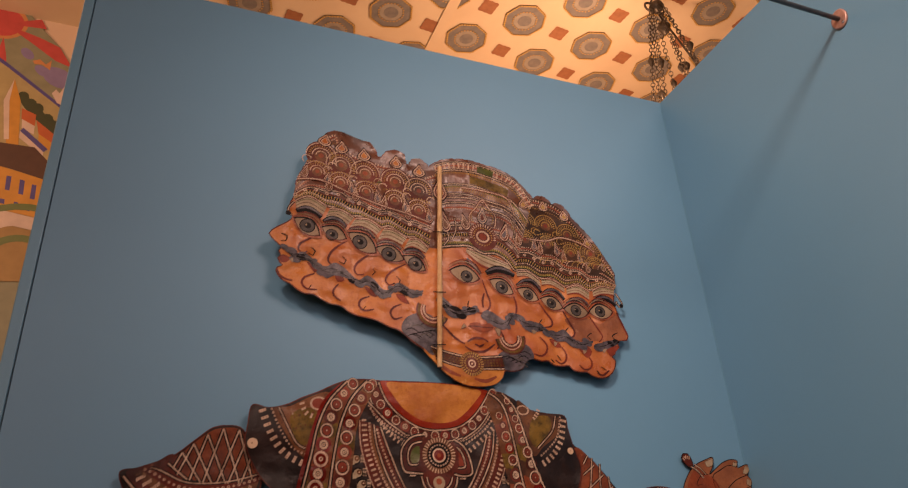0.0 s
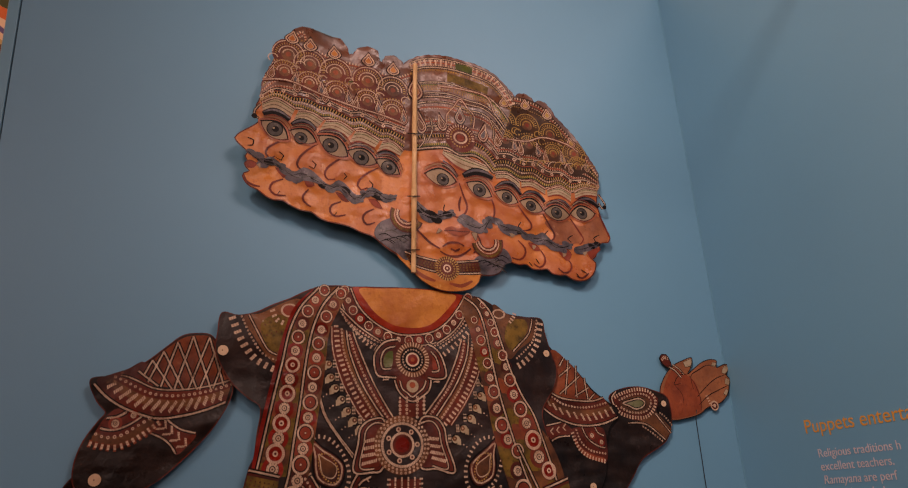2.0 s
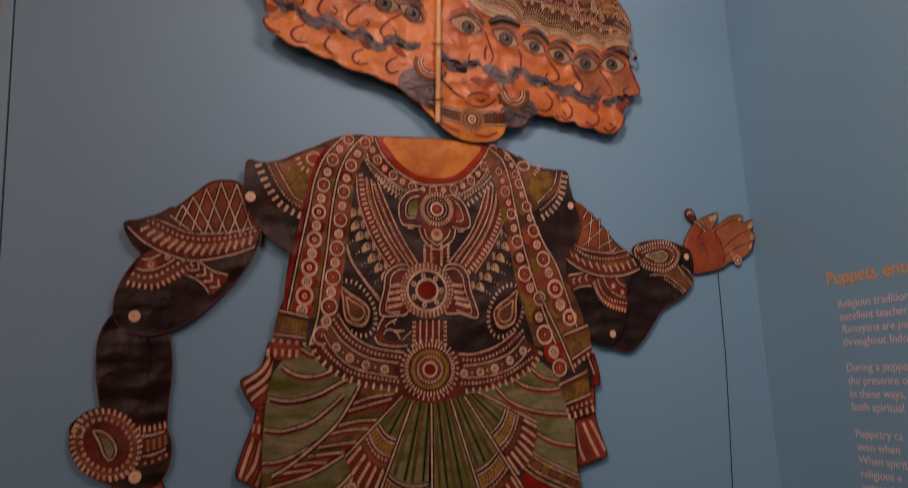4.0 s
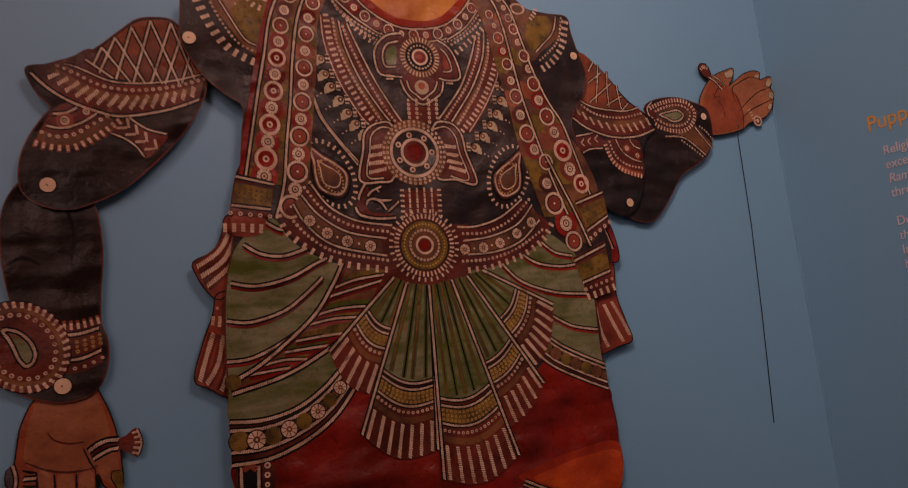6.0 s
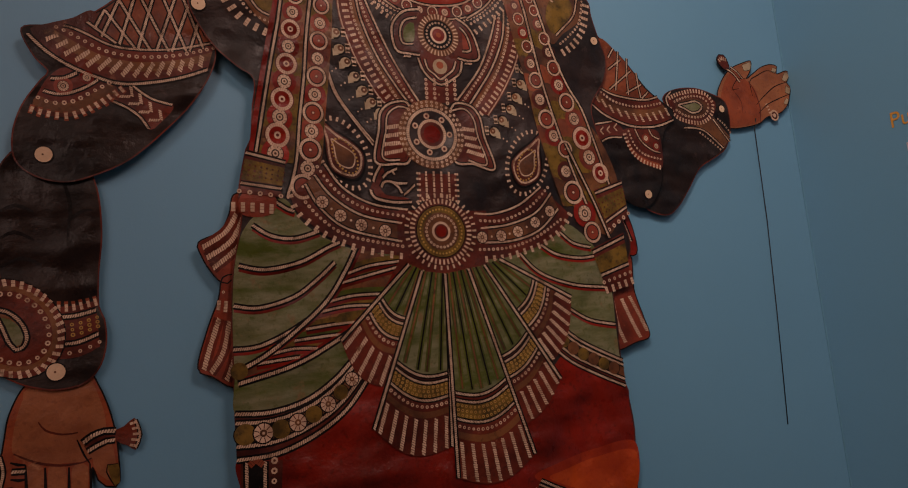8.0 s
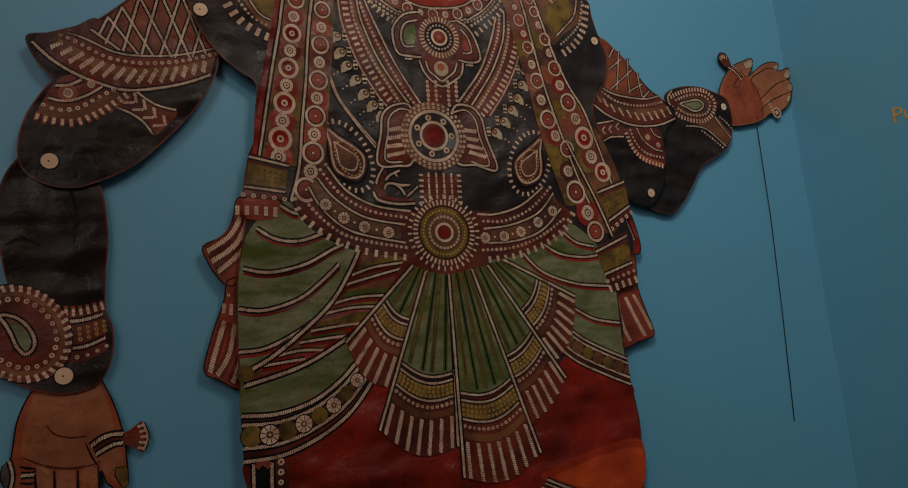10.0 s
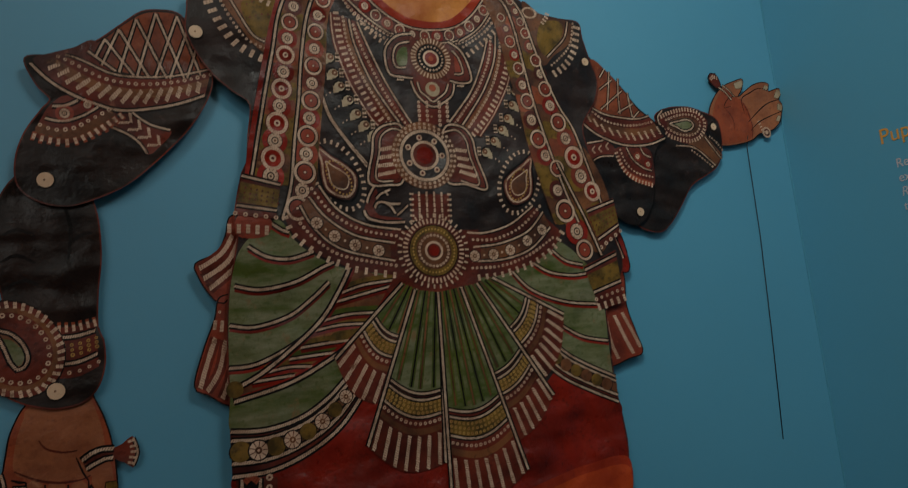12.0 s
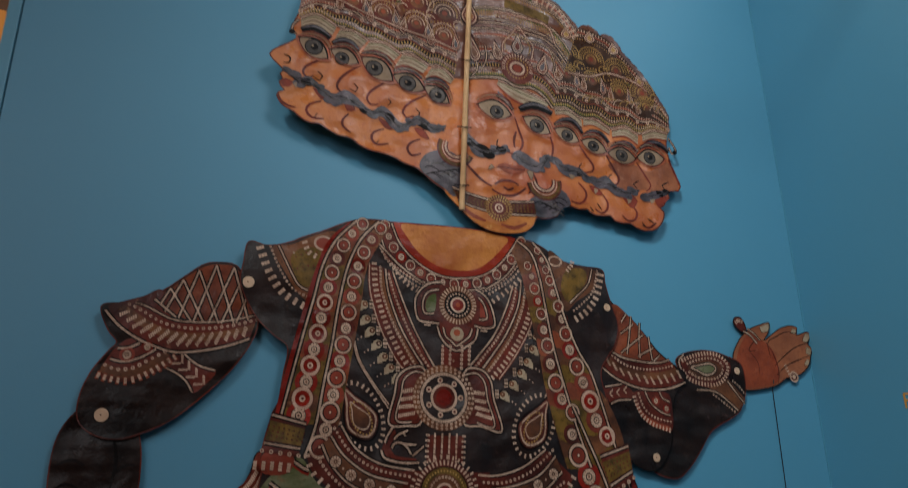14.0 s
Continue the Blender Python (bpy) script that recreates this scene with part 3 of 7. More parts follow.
d.quadstrip(part(0.35), part(0.6), BROWN, 2.4)
d.rope(part(0.0), 0.0028, raw=True)
d.dots([(0.283, 1.503), (0.304, 1.490), (0.334, 1.484), (0.361, 1.485), (0.390, 1.491)], 0.002, 0.0058)
for k, q in enumerate(((0.275, 1.493), (0.286, 1.486), (0.298, 1.478), (0.312, 1.473), (0.326, 1.470), (0.340, 1.467), (0.352, 1.466), (0.365, 1.468), (0.377, 1.470), (0.390, 1.473), (0.402, 1.478))):
    way = Vector((0.003, -0.0062))
    d.rope([Vector(q) - way, Vector(q) + way], 0.0042, 5, None)
d.rope(part(0.98), 0.0032, raw=True)
d.fill([(0.313, 1.446), (0.334, 1.450), (0.372, 1.449), (0.382, 1.436), (0.378, 1.390), (0.348, 1.396), (0.329, 1.410), (0.317, 1.434)], MAROON, 1)
d.fill([(0.321, 1.428), (0.329, 1.417), (0.347, 1.404), (0.375, 1.395), (0.374, 1.389), (0.342, 1.397), (0.324, 1.413), (0.316, 1.432)], RUST, 1.4)
d.rope([(0.336, 1.449), (0.345, 1.430), (0.363, 1.417), (0.378, 1.413)], 0.0026)
d.rope([(0.362, 1.449), (0.367, 1.439), (0.379, 1.434)], 0.0024)
d.dots([(0.324, 1.445), (0.332, 1.423), (0.350, 1.409), (0.377, 1.403)], 0.0018, 0.0056)
d.fringe([(0.316, 1.440), (0.325, 1.415), (0.344, 1.399), (0.374, 1.390)], 0.0068, 0.0026, 0.0058, centre=True)
for q in ((0.354, 1.435), (0.372, 1.423)):
    d.medallion(q, 0.0056, 1)
d.fill([(0.265, 1.454), (0.295, 1.459), (0.314, 1.448), (0.310, 1.435), (0.288, 1.434), (0.275, 1.428), (0.268, 1.439)], MAROON, 1)
d.rope([(0.266, 1.454), (0.296, 1.459)], 0.0026)
d.rope([(0.274, 1.428), (0.288, 1.434), (0.310, 1.435)], 0.0026)
for q in ((0.273, 1.444), (0.285, 1.446), (0.298, 1.450)):
    q = Vector(q)
    d.rope([q + Vector((0.006, 0.0056)), q], 0.0026, 5, None)
    d.rope([q, q + Vector((0.005, -0.0056))], 0.0026, 5, None)
stud((0.345, 1.349), 0.0064)

# the lowered arm
d.at(-0.0075)
low = [(-0.461, 1.159), (-0.441, 1.164), (-0.406, 1.168), (-0.394, 1.151), (-0.385, 1.125), (-0.380, 1.099), (-0.378, 1.074), (-0.378, 1.053), (-0.382, 1.048), (-0.391, 1.050), (-0.398, 1.057), (-0.403, 1.071), (-0.405, 1.046), (-0.407, 1.018), (-0.410, 0.998), (-0.420, 0.999), (-0.424, 1.018), (-0.427, 1.000), (-0.439, 0.998), (-0.442, 1.018), (-0.447, 1.003), (-0.457, 1.007), (-0.460, 1.024), (-0.463, 1.044), (-0.467, 1.056), (-0.474, 1.062), (-0.484, 1.063), (-0.491, 1.074), (-0.490, 1.088), (-0.483, 1.093), (-0.480, 1.108), (-0.475, 1.133)]
d.sheet(low, RUST)
d.fill([(-0.457, 1.157), (-0.409, 1.164), (-0.394, 1.138), (-0.389, 1.108), (-0.395, 1.085), (-0.407, 1.078), (-0.438, 1.080), (-0.463, 1.086), (-0.473, 1.096), (-0.470, 1.124), (-0.463, 1.146)], PALM, 1)
for q in ([(-0.461, 1.080), (-0.447, 1.077), (-0.448, 1.025), (-0.455, 1.010), (-0.459, 1.027)], [(-0.442, 1.076), (-0.427, 1.074), (-0.429, 1.022), (-0.436, 1.003), (-0.441, 1.021)], [(-0.421, 1.073), (-0.407, 1.072), (-0.410, 1.029), (-0.413, 1.002), (-0.420, 1.017)], [(-0.399, 1.091), (-0.386, 1.095), (-0.381, 1.071), (-0.384, 1.054), (-0.396, 1.062), (-0.402, 1.074)]):
    d.fill(q, PALM, 1)
d.line([(-0.450, 1.122), (-0.444, 1.113), (-0.429, 1.107), (-0.415, 1.107)], 0.0022, MAROON)
d.line([(-0.472, 1.094), (-0.453, 1.083), (-0.432, 1.077), (-0.411, 1.077), (-0.403, 1.080)], 0.0026, MAROON)
for x in (0, 1, 2):
    d.line([(-0.462, 1.082), (-0.445, 1.077), (-0.424, 1.074)][x:x + 1] + [(-0.461, 1.027), (-0.445, 1.022), (-0.425, 1.018)][x:x + 1], 0.003, INK)
d.line([(-0.405, 1.075), (-0.405, 1.046), (-0.407, 1.018)], 0.0024)
d.line([(-0.416, 1.100), (-0.410, 1.084), (-0.405, 1.075)], 0.002)
d.fill([(-0.389, 1.071), (-0.379, 1.071), (-0.378, 1.052), (-0.383, 1.049)], MUSTARD, 2)
d.line([(-0.379, 1.071), (-0.389, 1.071), (-0.390, 1.064), (-0.383, 1.049)], 0.0014)
d.rope([(-0.411, 1.096), (-0.402, 1.102), (-0.391, 1.105), (-0.380, 1.104)], 0.0042, 5)
d.band([(-0.410, 1.093), (-0.400, 1.099), (-0.381, 1.102)], [(-0.407, 1.088), (-0.397, 1.092), (-0.381, 1.096)], MAROON, 3)
d.rope([(-0.407, 1.087), (-0.397, 1.092), (-0.389, 1.095), (-0.381, 1.095)], 0.0038, 5)
tail = [(-0.380, 1.105), (-0.372, 1.108), (-0.362, 1.115), (-0.357, 1.106), (-0.355, 1.097), (-0.358, 1.088), (-0.362, 1.082), (-0.370, 1.088), (-0.380, 1.094)]
d.fill(tail, MAROON, 1)
d.fringe([(-0.363, 1.110), (-0.361, 1.099), (-0.364, 1.087)], 0.007, 0.0026, 0.0056, centre=True, layer=4)
d.rope([(-0.361, 1.113), (-0.357, 1.097), (-0.362, 1.084)], 0.0024)
d.fill([(-0.491, 1.079), (-0.489, 1.089), (-0.484, 1.092), (-0.482, 1.075), (-0.486, 1.064)], GREY, 2)
d.rope([(-0.484, 1.093), (-0.481, 1.078), (-0.484, 1.063)], 0.003)
d.rope([(-0.474, 1.077), (-0.462, 1.076)], 0.0036, 5)
d.line([(-0.475, 1.086), (-0.468, 1.083), (-0.462, 1.082)], 0.003)
d.line([(-0.475, 1.070), (-0.468, 1.068), (-0.462, 1.068)], 0.003)

d.at(-0.0105)
fore = [(-0.461, 1.405), (-0.479, 1.385), (-0.487, 1.358), (-0.488, 1.320), (-0.484, 1.287), (-0.481, 1.264), (-0.497, 1.260), (-0.512, 1.253), (-0.519, 1.243), (-0.515, 1.230), (-0.503, 1.222), (-0.496, 1.200), (-0.485, 1.176), (-0.466, 1.162), (-0.451, 1.156), (-0.433, 1.152), (-0.408, 1.156), (-0.393, 1.171), (-0.386, 1.195), (-0.387, 1.220), (-0.392, 1.234), (-0.391, 1.270), (-0.387, 1.308), (-0.388, 1.346), (-0.393, 1.372), (-0.402, 1.393), (-0.430, 1.407)]
d.sheet(fore, CREASED, MAROON)
for q in ([(-0.480, 1.337), (-0.466, 1.343), (-0.450, 1.336)], [(-0.482, 1.308), (-0.467, 1.315), (-0.450, 1.306)], [(-0.480, 1.279), (-0.461, 1.288), (-0.444, 1.280)], [(-0.424, 1.377), (-0.416, 1.343), (-0.419, 1.309)], [(-0.419, 1.326), (-0.403, 1.337), (-0.394, 1.337)]):
    d.line(q, 0.004, INK, 1)
part = d.band([(-0.443, 1.237), (-0.417, 1.236), (-0.395, 1.240)], [(-0.440, 1.183), (-0.413, 1.183), (-0.392, 1.192)], MAROON, 2)
d.fringe(part(0.0), 0.011, 0.0036, 0.0068, RUST, 3.5, 0, True, -1, True)
d.fringe(part(0.03), 0.008, 0.003, 0.0068, CREAM, 4, 0, True, -1, True)
d.rope(part(0.2), 0.0036, raw=True)
for t in (0.36, 0.46, 0.56):
    d.dots(part(t), 0.0021, 0.0072, GOLD, raw=True)
d.rope(part(0.72), 0.0036, raw=True)
d.dots(part(0.9), 0.0022, 0.0086, raw=True)
C = Vector((-0.471, 1.217))
d.disc(C, 0.0545, INK, 5.2, 34, 0.82, -55)
d.disc(C, 0.053, MAROON, 5.4, 34, 0.82, -55)
d.disc(C, 0.0465, BROWN, 5.6, 34, 0.82, -55)
d.disc(C, 0.041, MAROON, 5.8, 34, 0.8, -55)
d.fringe(arc(C, 0.0495, 0, 360, 40, 0.82, -55), 0.0078, 0.0036, 0.0078, raw=True, layer=7, lean=14, centre=True)
d.dots(arc(C, 0.038, 0, 360, 40, 0.78, -55), 0.0026, 0.0082, layer=7, raw=True)
loop = [(-0.489, 1.237), (-0.475, 1.234), (-0.463, 1.222), (-0.458, 1.207), (-0.462, 1.197), (-0.468, 1.195), (-0.474, 1.203), (-0.479, 1.217), (-0.484, 1.228)]
d.fill(loop, BROWN, 8)
d.fill([Vector(q).lerp(Vector((-0.468, 1.208)), 0.3) for q in loop], GREEN, 9)
loop = spline(loop, True)
d.rope(loop + [loop[0]], 0.0034, 10, INK, True)
d.rope([(-0.475, 1.263), (-0.468, 1.258), (-0.456, 1.251), (-0.447, 1.242)], 0.0046)
d.drop((-0.502, 1.232), (-0.515, 1.245), 0.02, MAROON, None, 5)
stud((-0.433, 1.170), 0.0086)

d.at(-0.0145)
upper = [(-0.315, 1.605), (-0.296, 1.603), (-0.283, 1.587), (-0.271, 1.558), (-0.260, 1.528), (-0.266, 1.498), (-0.290, 1.458), (-0.324, 1.421), (-0.357, 1.392), (-0.390, 1.375), (-0.419, 1.367), (-0.447, 1.373), (-0.465, 1.390), (-0.467, 1.418), (-0.458, 1.449), (-0.440, 1.478), (-0.433, 1.488), (-0.446, 1.504), (-0.457, 1.534), (-0.431, 1.540), (-0.403, 1.548), (-0.380, 1.564), (-0.357, 1.584), (-0.336, 1.601)]
d.sheet(upper, CREASED, MAROON)
d.fill([(-0.312, 1.602), (-0.295, 1.599), (-0.281, 1.579), (-0.267, 1.540), (-0.263, 1.526), (-0.311, 1.520), (-0.353, 1.523), (-0.386, 1.535), (-0.403, 1.545), (-0.378, 1.562), (-0.356, 1.582), (-0.334, 1.598)], SIENNA, 1)
d.fill([(-0.449, 1.534), (-0.431, 1.542), (-0.409, 1.550), (-0.386, 1.560), (-0.372, 1.523), (-0.395, 1.532), (-0.416, 1.539), (-0.435, 1.521)], MAROON, 1.2)
lattice([(-0.394, 1.547), (-0.370, 1.568), (-0.346, 1.588), (-0.319, 1.600), (-0.293, 1.596), (-0.276, 1.561)], [(-0.389, 1.535), (-0.361, 1.523), (-0.328, 1.519), (-0.294, 1.520), (-0.276, 1.524), (-0.264, 1.528)], 7, 0.2, 0.003)
part = d.band([(-0.416, 1.541), (-0.407, 1.539), (-0.395, 1.534), (-0.369, 1.522), (-0.339, 1.520), (-0.301, 1.524), (-0.260, 1.535)], [(-0.453, 1.528), (-0.437, 1.510), (-0.416, 1.495), (-0.392, 1.484), (-0.363, 1.476), (-0.328, 1.480), (-0.297, 1.488), (-0.270, 1.499)], MAROON, 2, 40)
d.quadstrip(part(0.36), part(0.62), BROWN, 2.4)
d.rope(part(0.02), 0.0026, raw=True)
d.dots(part(0.22), 0.0023, 0.0074, raw=True)
for k, q in enumerate(resample(part(0.58), 16)[1:-1]):
    way = Vector((math.cos(radians(30 + 3.4 * k)), math.sin(radians(30 + 3.4 * k)))) * (0.0095 if 1 < k < 12 else 0.007)
    d.rope([q - way, q + way], 0.0056, 5, None)
d.rope(part(0.96), 0.0034, raw=True)
d.fill([(-0.433, 1.481), (-0.417, 1.493), (-0.393, 1.484), (-0.367, 1.474), (-0.370, 1.459), (-0.392, 1.447), (-0.414, 1.438), (-0.437, 1.439), (-0.449, 1.447), (-0.442, 1.465)], MAROON, 1)
d.fill([(-0.443, 1.460), (-0.428, 1.454), (-0.405, 1.456), (-0.376, 1.476), (-0.368, 1.469), (-0.391, 1.450), (-0.414, 1.442), (-0.436, 1.444), (-0.448, 1.450)], BROWN, 1.4)
d.rope([(-0.431, 1.480), (-0.418, 1.481), (-0.405, 1.488)], 0.0034)
d.rope([(-0.438, 1.466), (-0.427, 1.463), (-0.415, 1.464), (-0.399, 1.471), (-0.385, 1.481)], 0.003)
d.dots([(-0.443, 1.458), (-0.431, 1.453), (-0.411, 1.455), (-0.393, 1.466), (-0.374, 1.478)], 0.0024, 0.0078)
d.fringe([(-0.448, 1.450), (-0.434, 1.446), (-0.414, 1.444), (-0.391, 1.455), (-0.364, 1.475)], 0.0105, 0.0042, 0.0078, RUST, 3)
d.fringe([(-0.448, 1.448), (-0.434, 1.444), (-0.414, 1.443), (-0.391, 1.454), (-0.364, 1.474)], 0.007, 0.0034, 0.0078, CREAM, 4)
d.medallion((-0.419, 1.472), 0.0078, 1)
d.medallion((-0.396, 1.483), 0.006, 1)
d.fill([(-0.370, 1.457), (-0.356, 1.450), (-0.343, 1.439), (-0.335, 1.426), (-0.324, 1.434), (-0.309, 1.455), (-0.335, 1.465), (-0.350, 1.476), (-0.362, 1.472)], MAROON, 1)
d.rope([(-0.350, 1.476), (-0.342, 1.469), (-0.329, 1.461), (-0.310, 1.456)], 0.0028)
d.rope([(-0.371, 1.457), (-0.356, 1.450), (-0.344, 1.440), (-0.336, 1.427)], 0.0028)
for q in ((-0.352, 1.464), (-0.343, 1.456), (-0.333, 1.447), (-0.323, 1.438)):
    q = Vector(q)
    d.rope([q + Vector((-0.0125, -0.0008)), q + Vector((-0.001, -0.0005))], 0.0036, 5, None)
    d.rope([q + Vector((0.0006, -0.0005)), q + Vector((-0.0006, 0.0115))], 0.0036, 5, None)
stud((-0.439, 1.396), 0.0084)

# -- the striped sash ends behind the body
d.at(-0.013)


def sash_end(outline, stripes, width=0.0075):
    d.sheet(outline, BRICK, INK)
    for s in stripes:
        d.ribbon(spline(s), width * 1.7, MAROON, 1.5)
        d.rope(s, width * 0.86, 2.5, None)


sash_end([(-0.203, 1.353), (-0.229, 1.355), (-0.249, 1.352), (-0.255, 1.330), (-0.266, 1.310), (-0.290, 1.298), (-0.287, 1.282), (-0.279, 1.266), (-0.267, 1.252), (-0.254, 1.256), (-0.236, 1.297), (-0.214, 1.331)], [[(-0.247, 1.330), (-0.260, 1.309), (-0.286, 1.292)], [(-0.238, 1.329), (-0.254, 1.299), (-0.282, 1.280)], [(-0.228, 1.326), (-0.247, 1.292), (-0.276, 1.268)]])
sash_end([(-0.265, 1.258), (-0.272, 1.233), (-0.285, 1.201), (-0.297, 1.160), (-0.283, 1.149), (-0.257, 1.136), (-0.243, 1.178), (-0.245, 1.251)], [[(-0.272, 1.212), (-0.283, 1.182), (-0.291, 1.157)], [(-0.261, 1.208), (-0.270, 1.174), (-0.284, 1.153)], [(-0.256, 1.173), (-0.263, 1.154), (-0.268, 1.143)]], 0.007)
d.fringe([(-0.271, 1.232), (-0.264, 1.231), (-0.256, 1.230)], 0.012, 0.004, 0.006, layer=6, side=1)
d.dots([(-0.266, 1.241), (-0.255, 1.239)], 0.002, 0.006)
d.sheet([(0.288, 1.338), (0.306, 1.312), (0.313, 1.267), (0.298, 1.260), (0.272, 1.279)], RED, INK)
d.rope([(0.292, 1.312), (0.303, 1.280)], 0.005, 2)
d.sheet([(0.233, 1.215), (0.256, 1.238), (0.298, 1.261), (0.298, 1.211), (0.308, 1.173), (0.315, 1.143), (0.290, 1.136), (0.256, 1.128), (0.241, 1.142)], BRICK, INK)
for s in ([(0.259, 1.197), (0.262, 1.164), (0.272, 1.137)], [(0.274, 1.199), (0.288, 1.165), (0.299, 1.142)], [(0.288, 1.202), (0.302, 1.173), (0.312, 1.150)]):
    d.rope(s, 0.0066, 2.5, None)

# -- the body
d.at(-0.02)
left_edge = [(-0.075, 1.688), (-0.099, 1.689), (-0.128, 1.686), (-0.152, 1.677), (-0.177, 1.664), (-0.203, 1.653), (-0.229, 1.640), (-0.256, 1.634), (-0.281, 1.637), (-0.286, 1.605), (-0.288, 1.578), (-0.276, 1.550), (-0.259, 1.525), (-0.237, 1.505), (-0.219, 1.490), (-0.223, 1.452), (-0.227, 1.416)]
left_skirt = [(-0.233, 1.404), (-0.244, 1.354), (-0.242, 1.329), (-0.248, 1.296), (-0.256, 1.257), (-0.260, 1.205), (-0.261, 1.148), (-0.262, 1.091), (-0.261, 1.054), (-0.260, 1.017)]
feet = [(-0.260, 0.957), (-0.243, 0.906), (-0.162, 0.876), (-0.094, 0.874), (-0.049, 0.890), (-0.001, 0.853), (0.075, 0.820), (0.167, 0.809), (0.225, 0.862)]
right_skirt = [(0.253, 0.931), (0.258, 0.976), (0.263, 1.021), (0.261, 1.053), (0.257, 1.088), (0.255, 1.124), (0.257, 1.164), (0.259, 1.213)]
right_edge = [(0.295, 1.267), (0.286, 1.317), (0.276, 1.368), (0.267, 1.424), (0.258, 1.476), (0.285, 1.518), (0.295, 1.552), (0.286, 1.584), (0.278, 1.618), (0.274, 1.642), (0.240, 1.645), (0.203, 1.651), (0.171, 1.670), (0.150, 1.679), (0.124, 1.681), (0.073, 1.688), (0.011, 1.690), (-0.040, 1.689)]
d.sheet(left_edge + left_skirt + feet + right_skirt + right_edge, BLACK, MAROON)

# bare chest
d.fill([(-0.075, 1.686), (-0.030, 1.688), (0.031, 1.690), (0.083, 1.687), (0.124, 1.680), (0.112, 1.658), (0.089, 1.632), (0.061, 1.615), (0.027, 1.610), (-0.011, 1.615), (-0.042, 1.635), (-0.063, 1.659)], EMBER, 1)
d.fill([(-0.062, 1.685), (-0.030, 1.687), (0.031, 1.689), (0.083, 1.686), (0.111, 1.679), (0.101, 1.663), (0.079, 1.640), (0.057, 1.625), (0.028, 1.620), (-0.006, 1.625), (-0.034, 1.643), (-0.051, 1.664)], OCHRE, 2)

# collar
part = d.band([(-0.076, 1.685), (-0.063, 1.655), (-0.038, 1.629), (-0.005, 1.611), (0.027, 1.608), (0.065, 1.615), (0.093, 1.634), (0.116, 1.662), (0.126, 1.679)], [(-0.103, 1.677), (-0.089, 1.636), (-0.057, 1.608), (-0.014, 1.588), (0.026, 1.585), (0.068, 1.590), (0.107, 1.614), (0.137, 1.653), (0.145, 1.674)], MAROON, 2, 60)
d.rope(part(0.02), 0.0028, raw=True)
d.row(part(0.4), 17, 0.0088, 0.0088, (0, 1))
d.rope(part(0.8), 0.0024, raw=True)
d.dots(part(0.98), 0.0019, 0.0056, raw=True)

# chest chains: strands that run down to the great medallion
J = (0.026, 1.566)
strands = (
    (1, [(-0.074, 1.610), (-0.063, 1.579), (-0.044, 1.533), (-0.024, 1.495), (-0.009, 1.470)], [(-0.080, 1.605), (-0.071, 1.575), (-0.052, 1.529), (-0.032, 1.491), (-0.017, 1.469)], [(-0.085, 1.613), (-0.080, 1.578), (-0.063, 1.531), (-0.040, 1.491), (-0.023, 1.467)], [(-0.093, 1.615), (-0.089, 1.576), (-0.071, 1.529), (-0.048, 1.488), (-0.034, 1.464)], [(-0.102, 1.620), (-0.098, 1.578), (-0.082, 1.529), (-0.059, 1.485), (-0.042, 1.465)], [(-0.109, 1.620), (-0.107, 1.578), (-0.091, 1.525), (-0.066, 1.478), (-0.052, 1.464)]),
    (-1, [(0.116, 1.603), (0.105, 1.570), (0.084, 1.526), (0.059, 1.494), (0.038, 1.470)], [(0.122, 1.605), (0.114, 1.570), (0.092, 1.526), (0.067, 1.493), (0.046, 1.467)], [(0.130, 1.609), (0.123, 1.570), (0.102, 1.526), (0.077, 1.491), (0.056, 1.464)], [(0.137, 1.609), (0.131, 1.570), (0.113, 1.527), (0.088, 1.490), (0.066, 1.462)], [(0.147, 1.607), (0.143, 1.566), (0.127, 1.526), (0.102, 1.487), (0.078, 1.460)], [(0.151, 1.570), (0.147, 1.554), (0.137, 1.529), (0.113, 1.490), (0.088, 1.458)]),
)
for side, rope_a, beads_a, rope_b, beads_b, bars, hem in strands:
    part = d.band(rope_a, hem, MAROON, 2, 40)
    d.quadstrip(part(0.45), part(0.6), BROWN, 2.4)
    d.rope(rope_a, 0.003)
    d.dots(beads_a, 0.0021, 0.0056)
    d.rope(rope_b, 0.003)
    d.dots(beads_b, 0.0021, 0.0056)
    d.fringe(bars, 0.0085, 0.0034, 0.0078, centre=True)
    d.rope(hem, 0.0022, 4, MAROON)
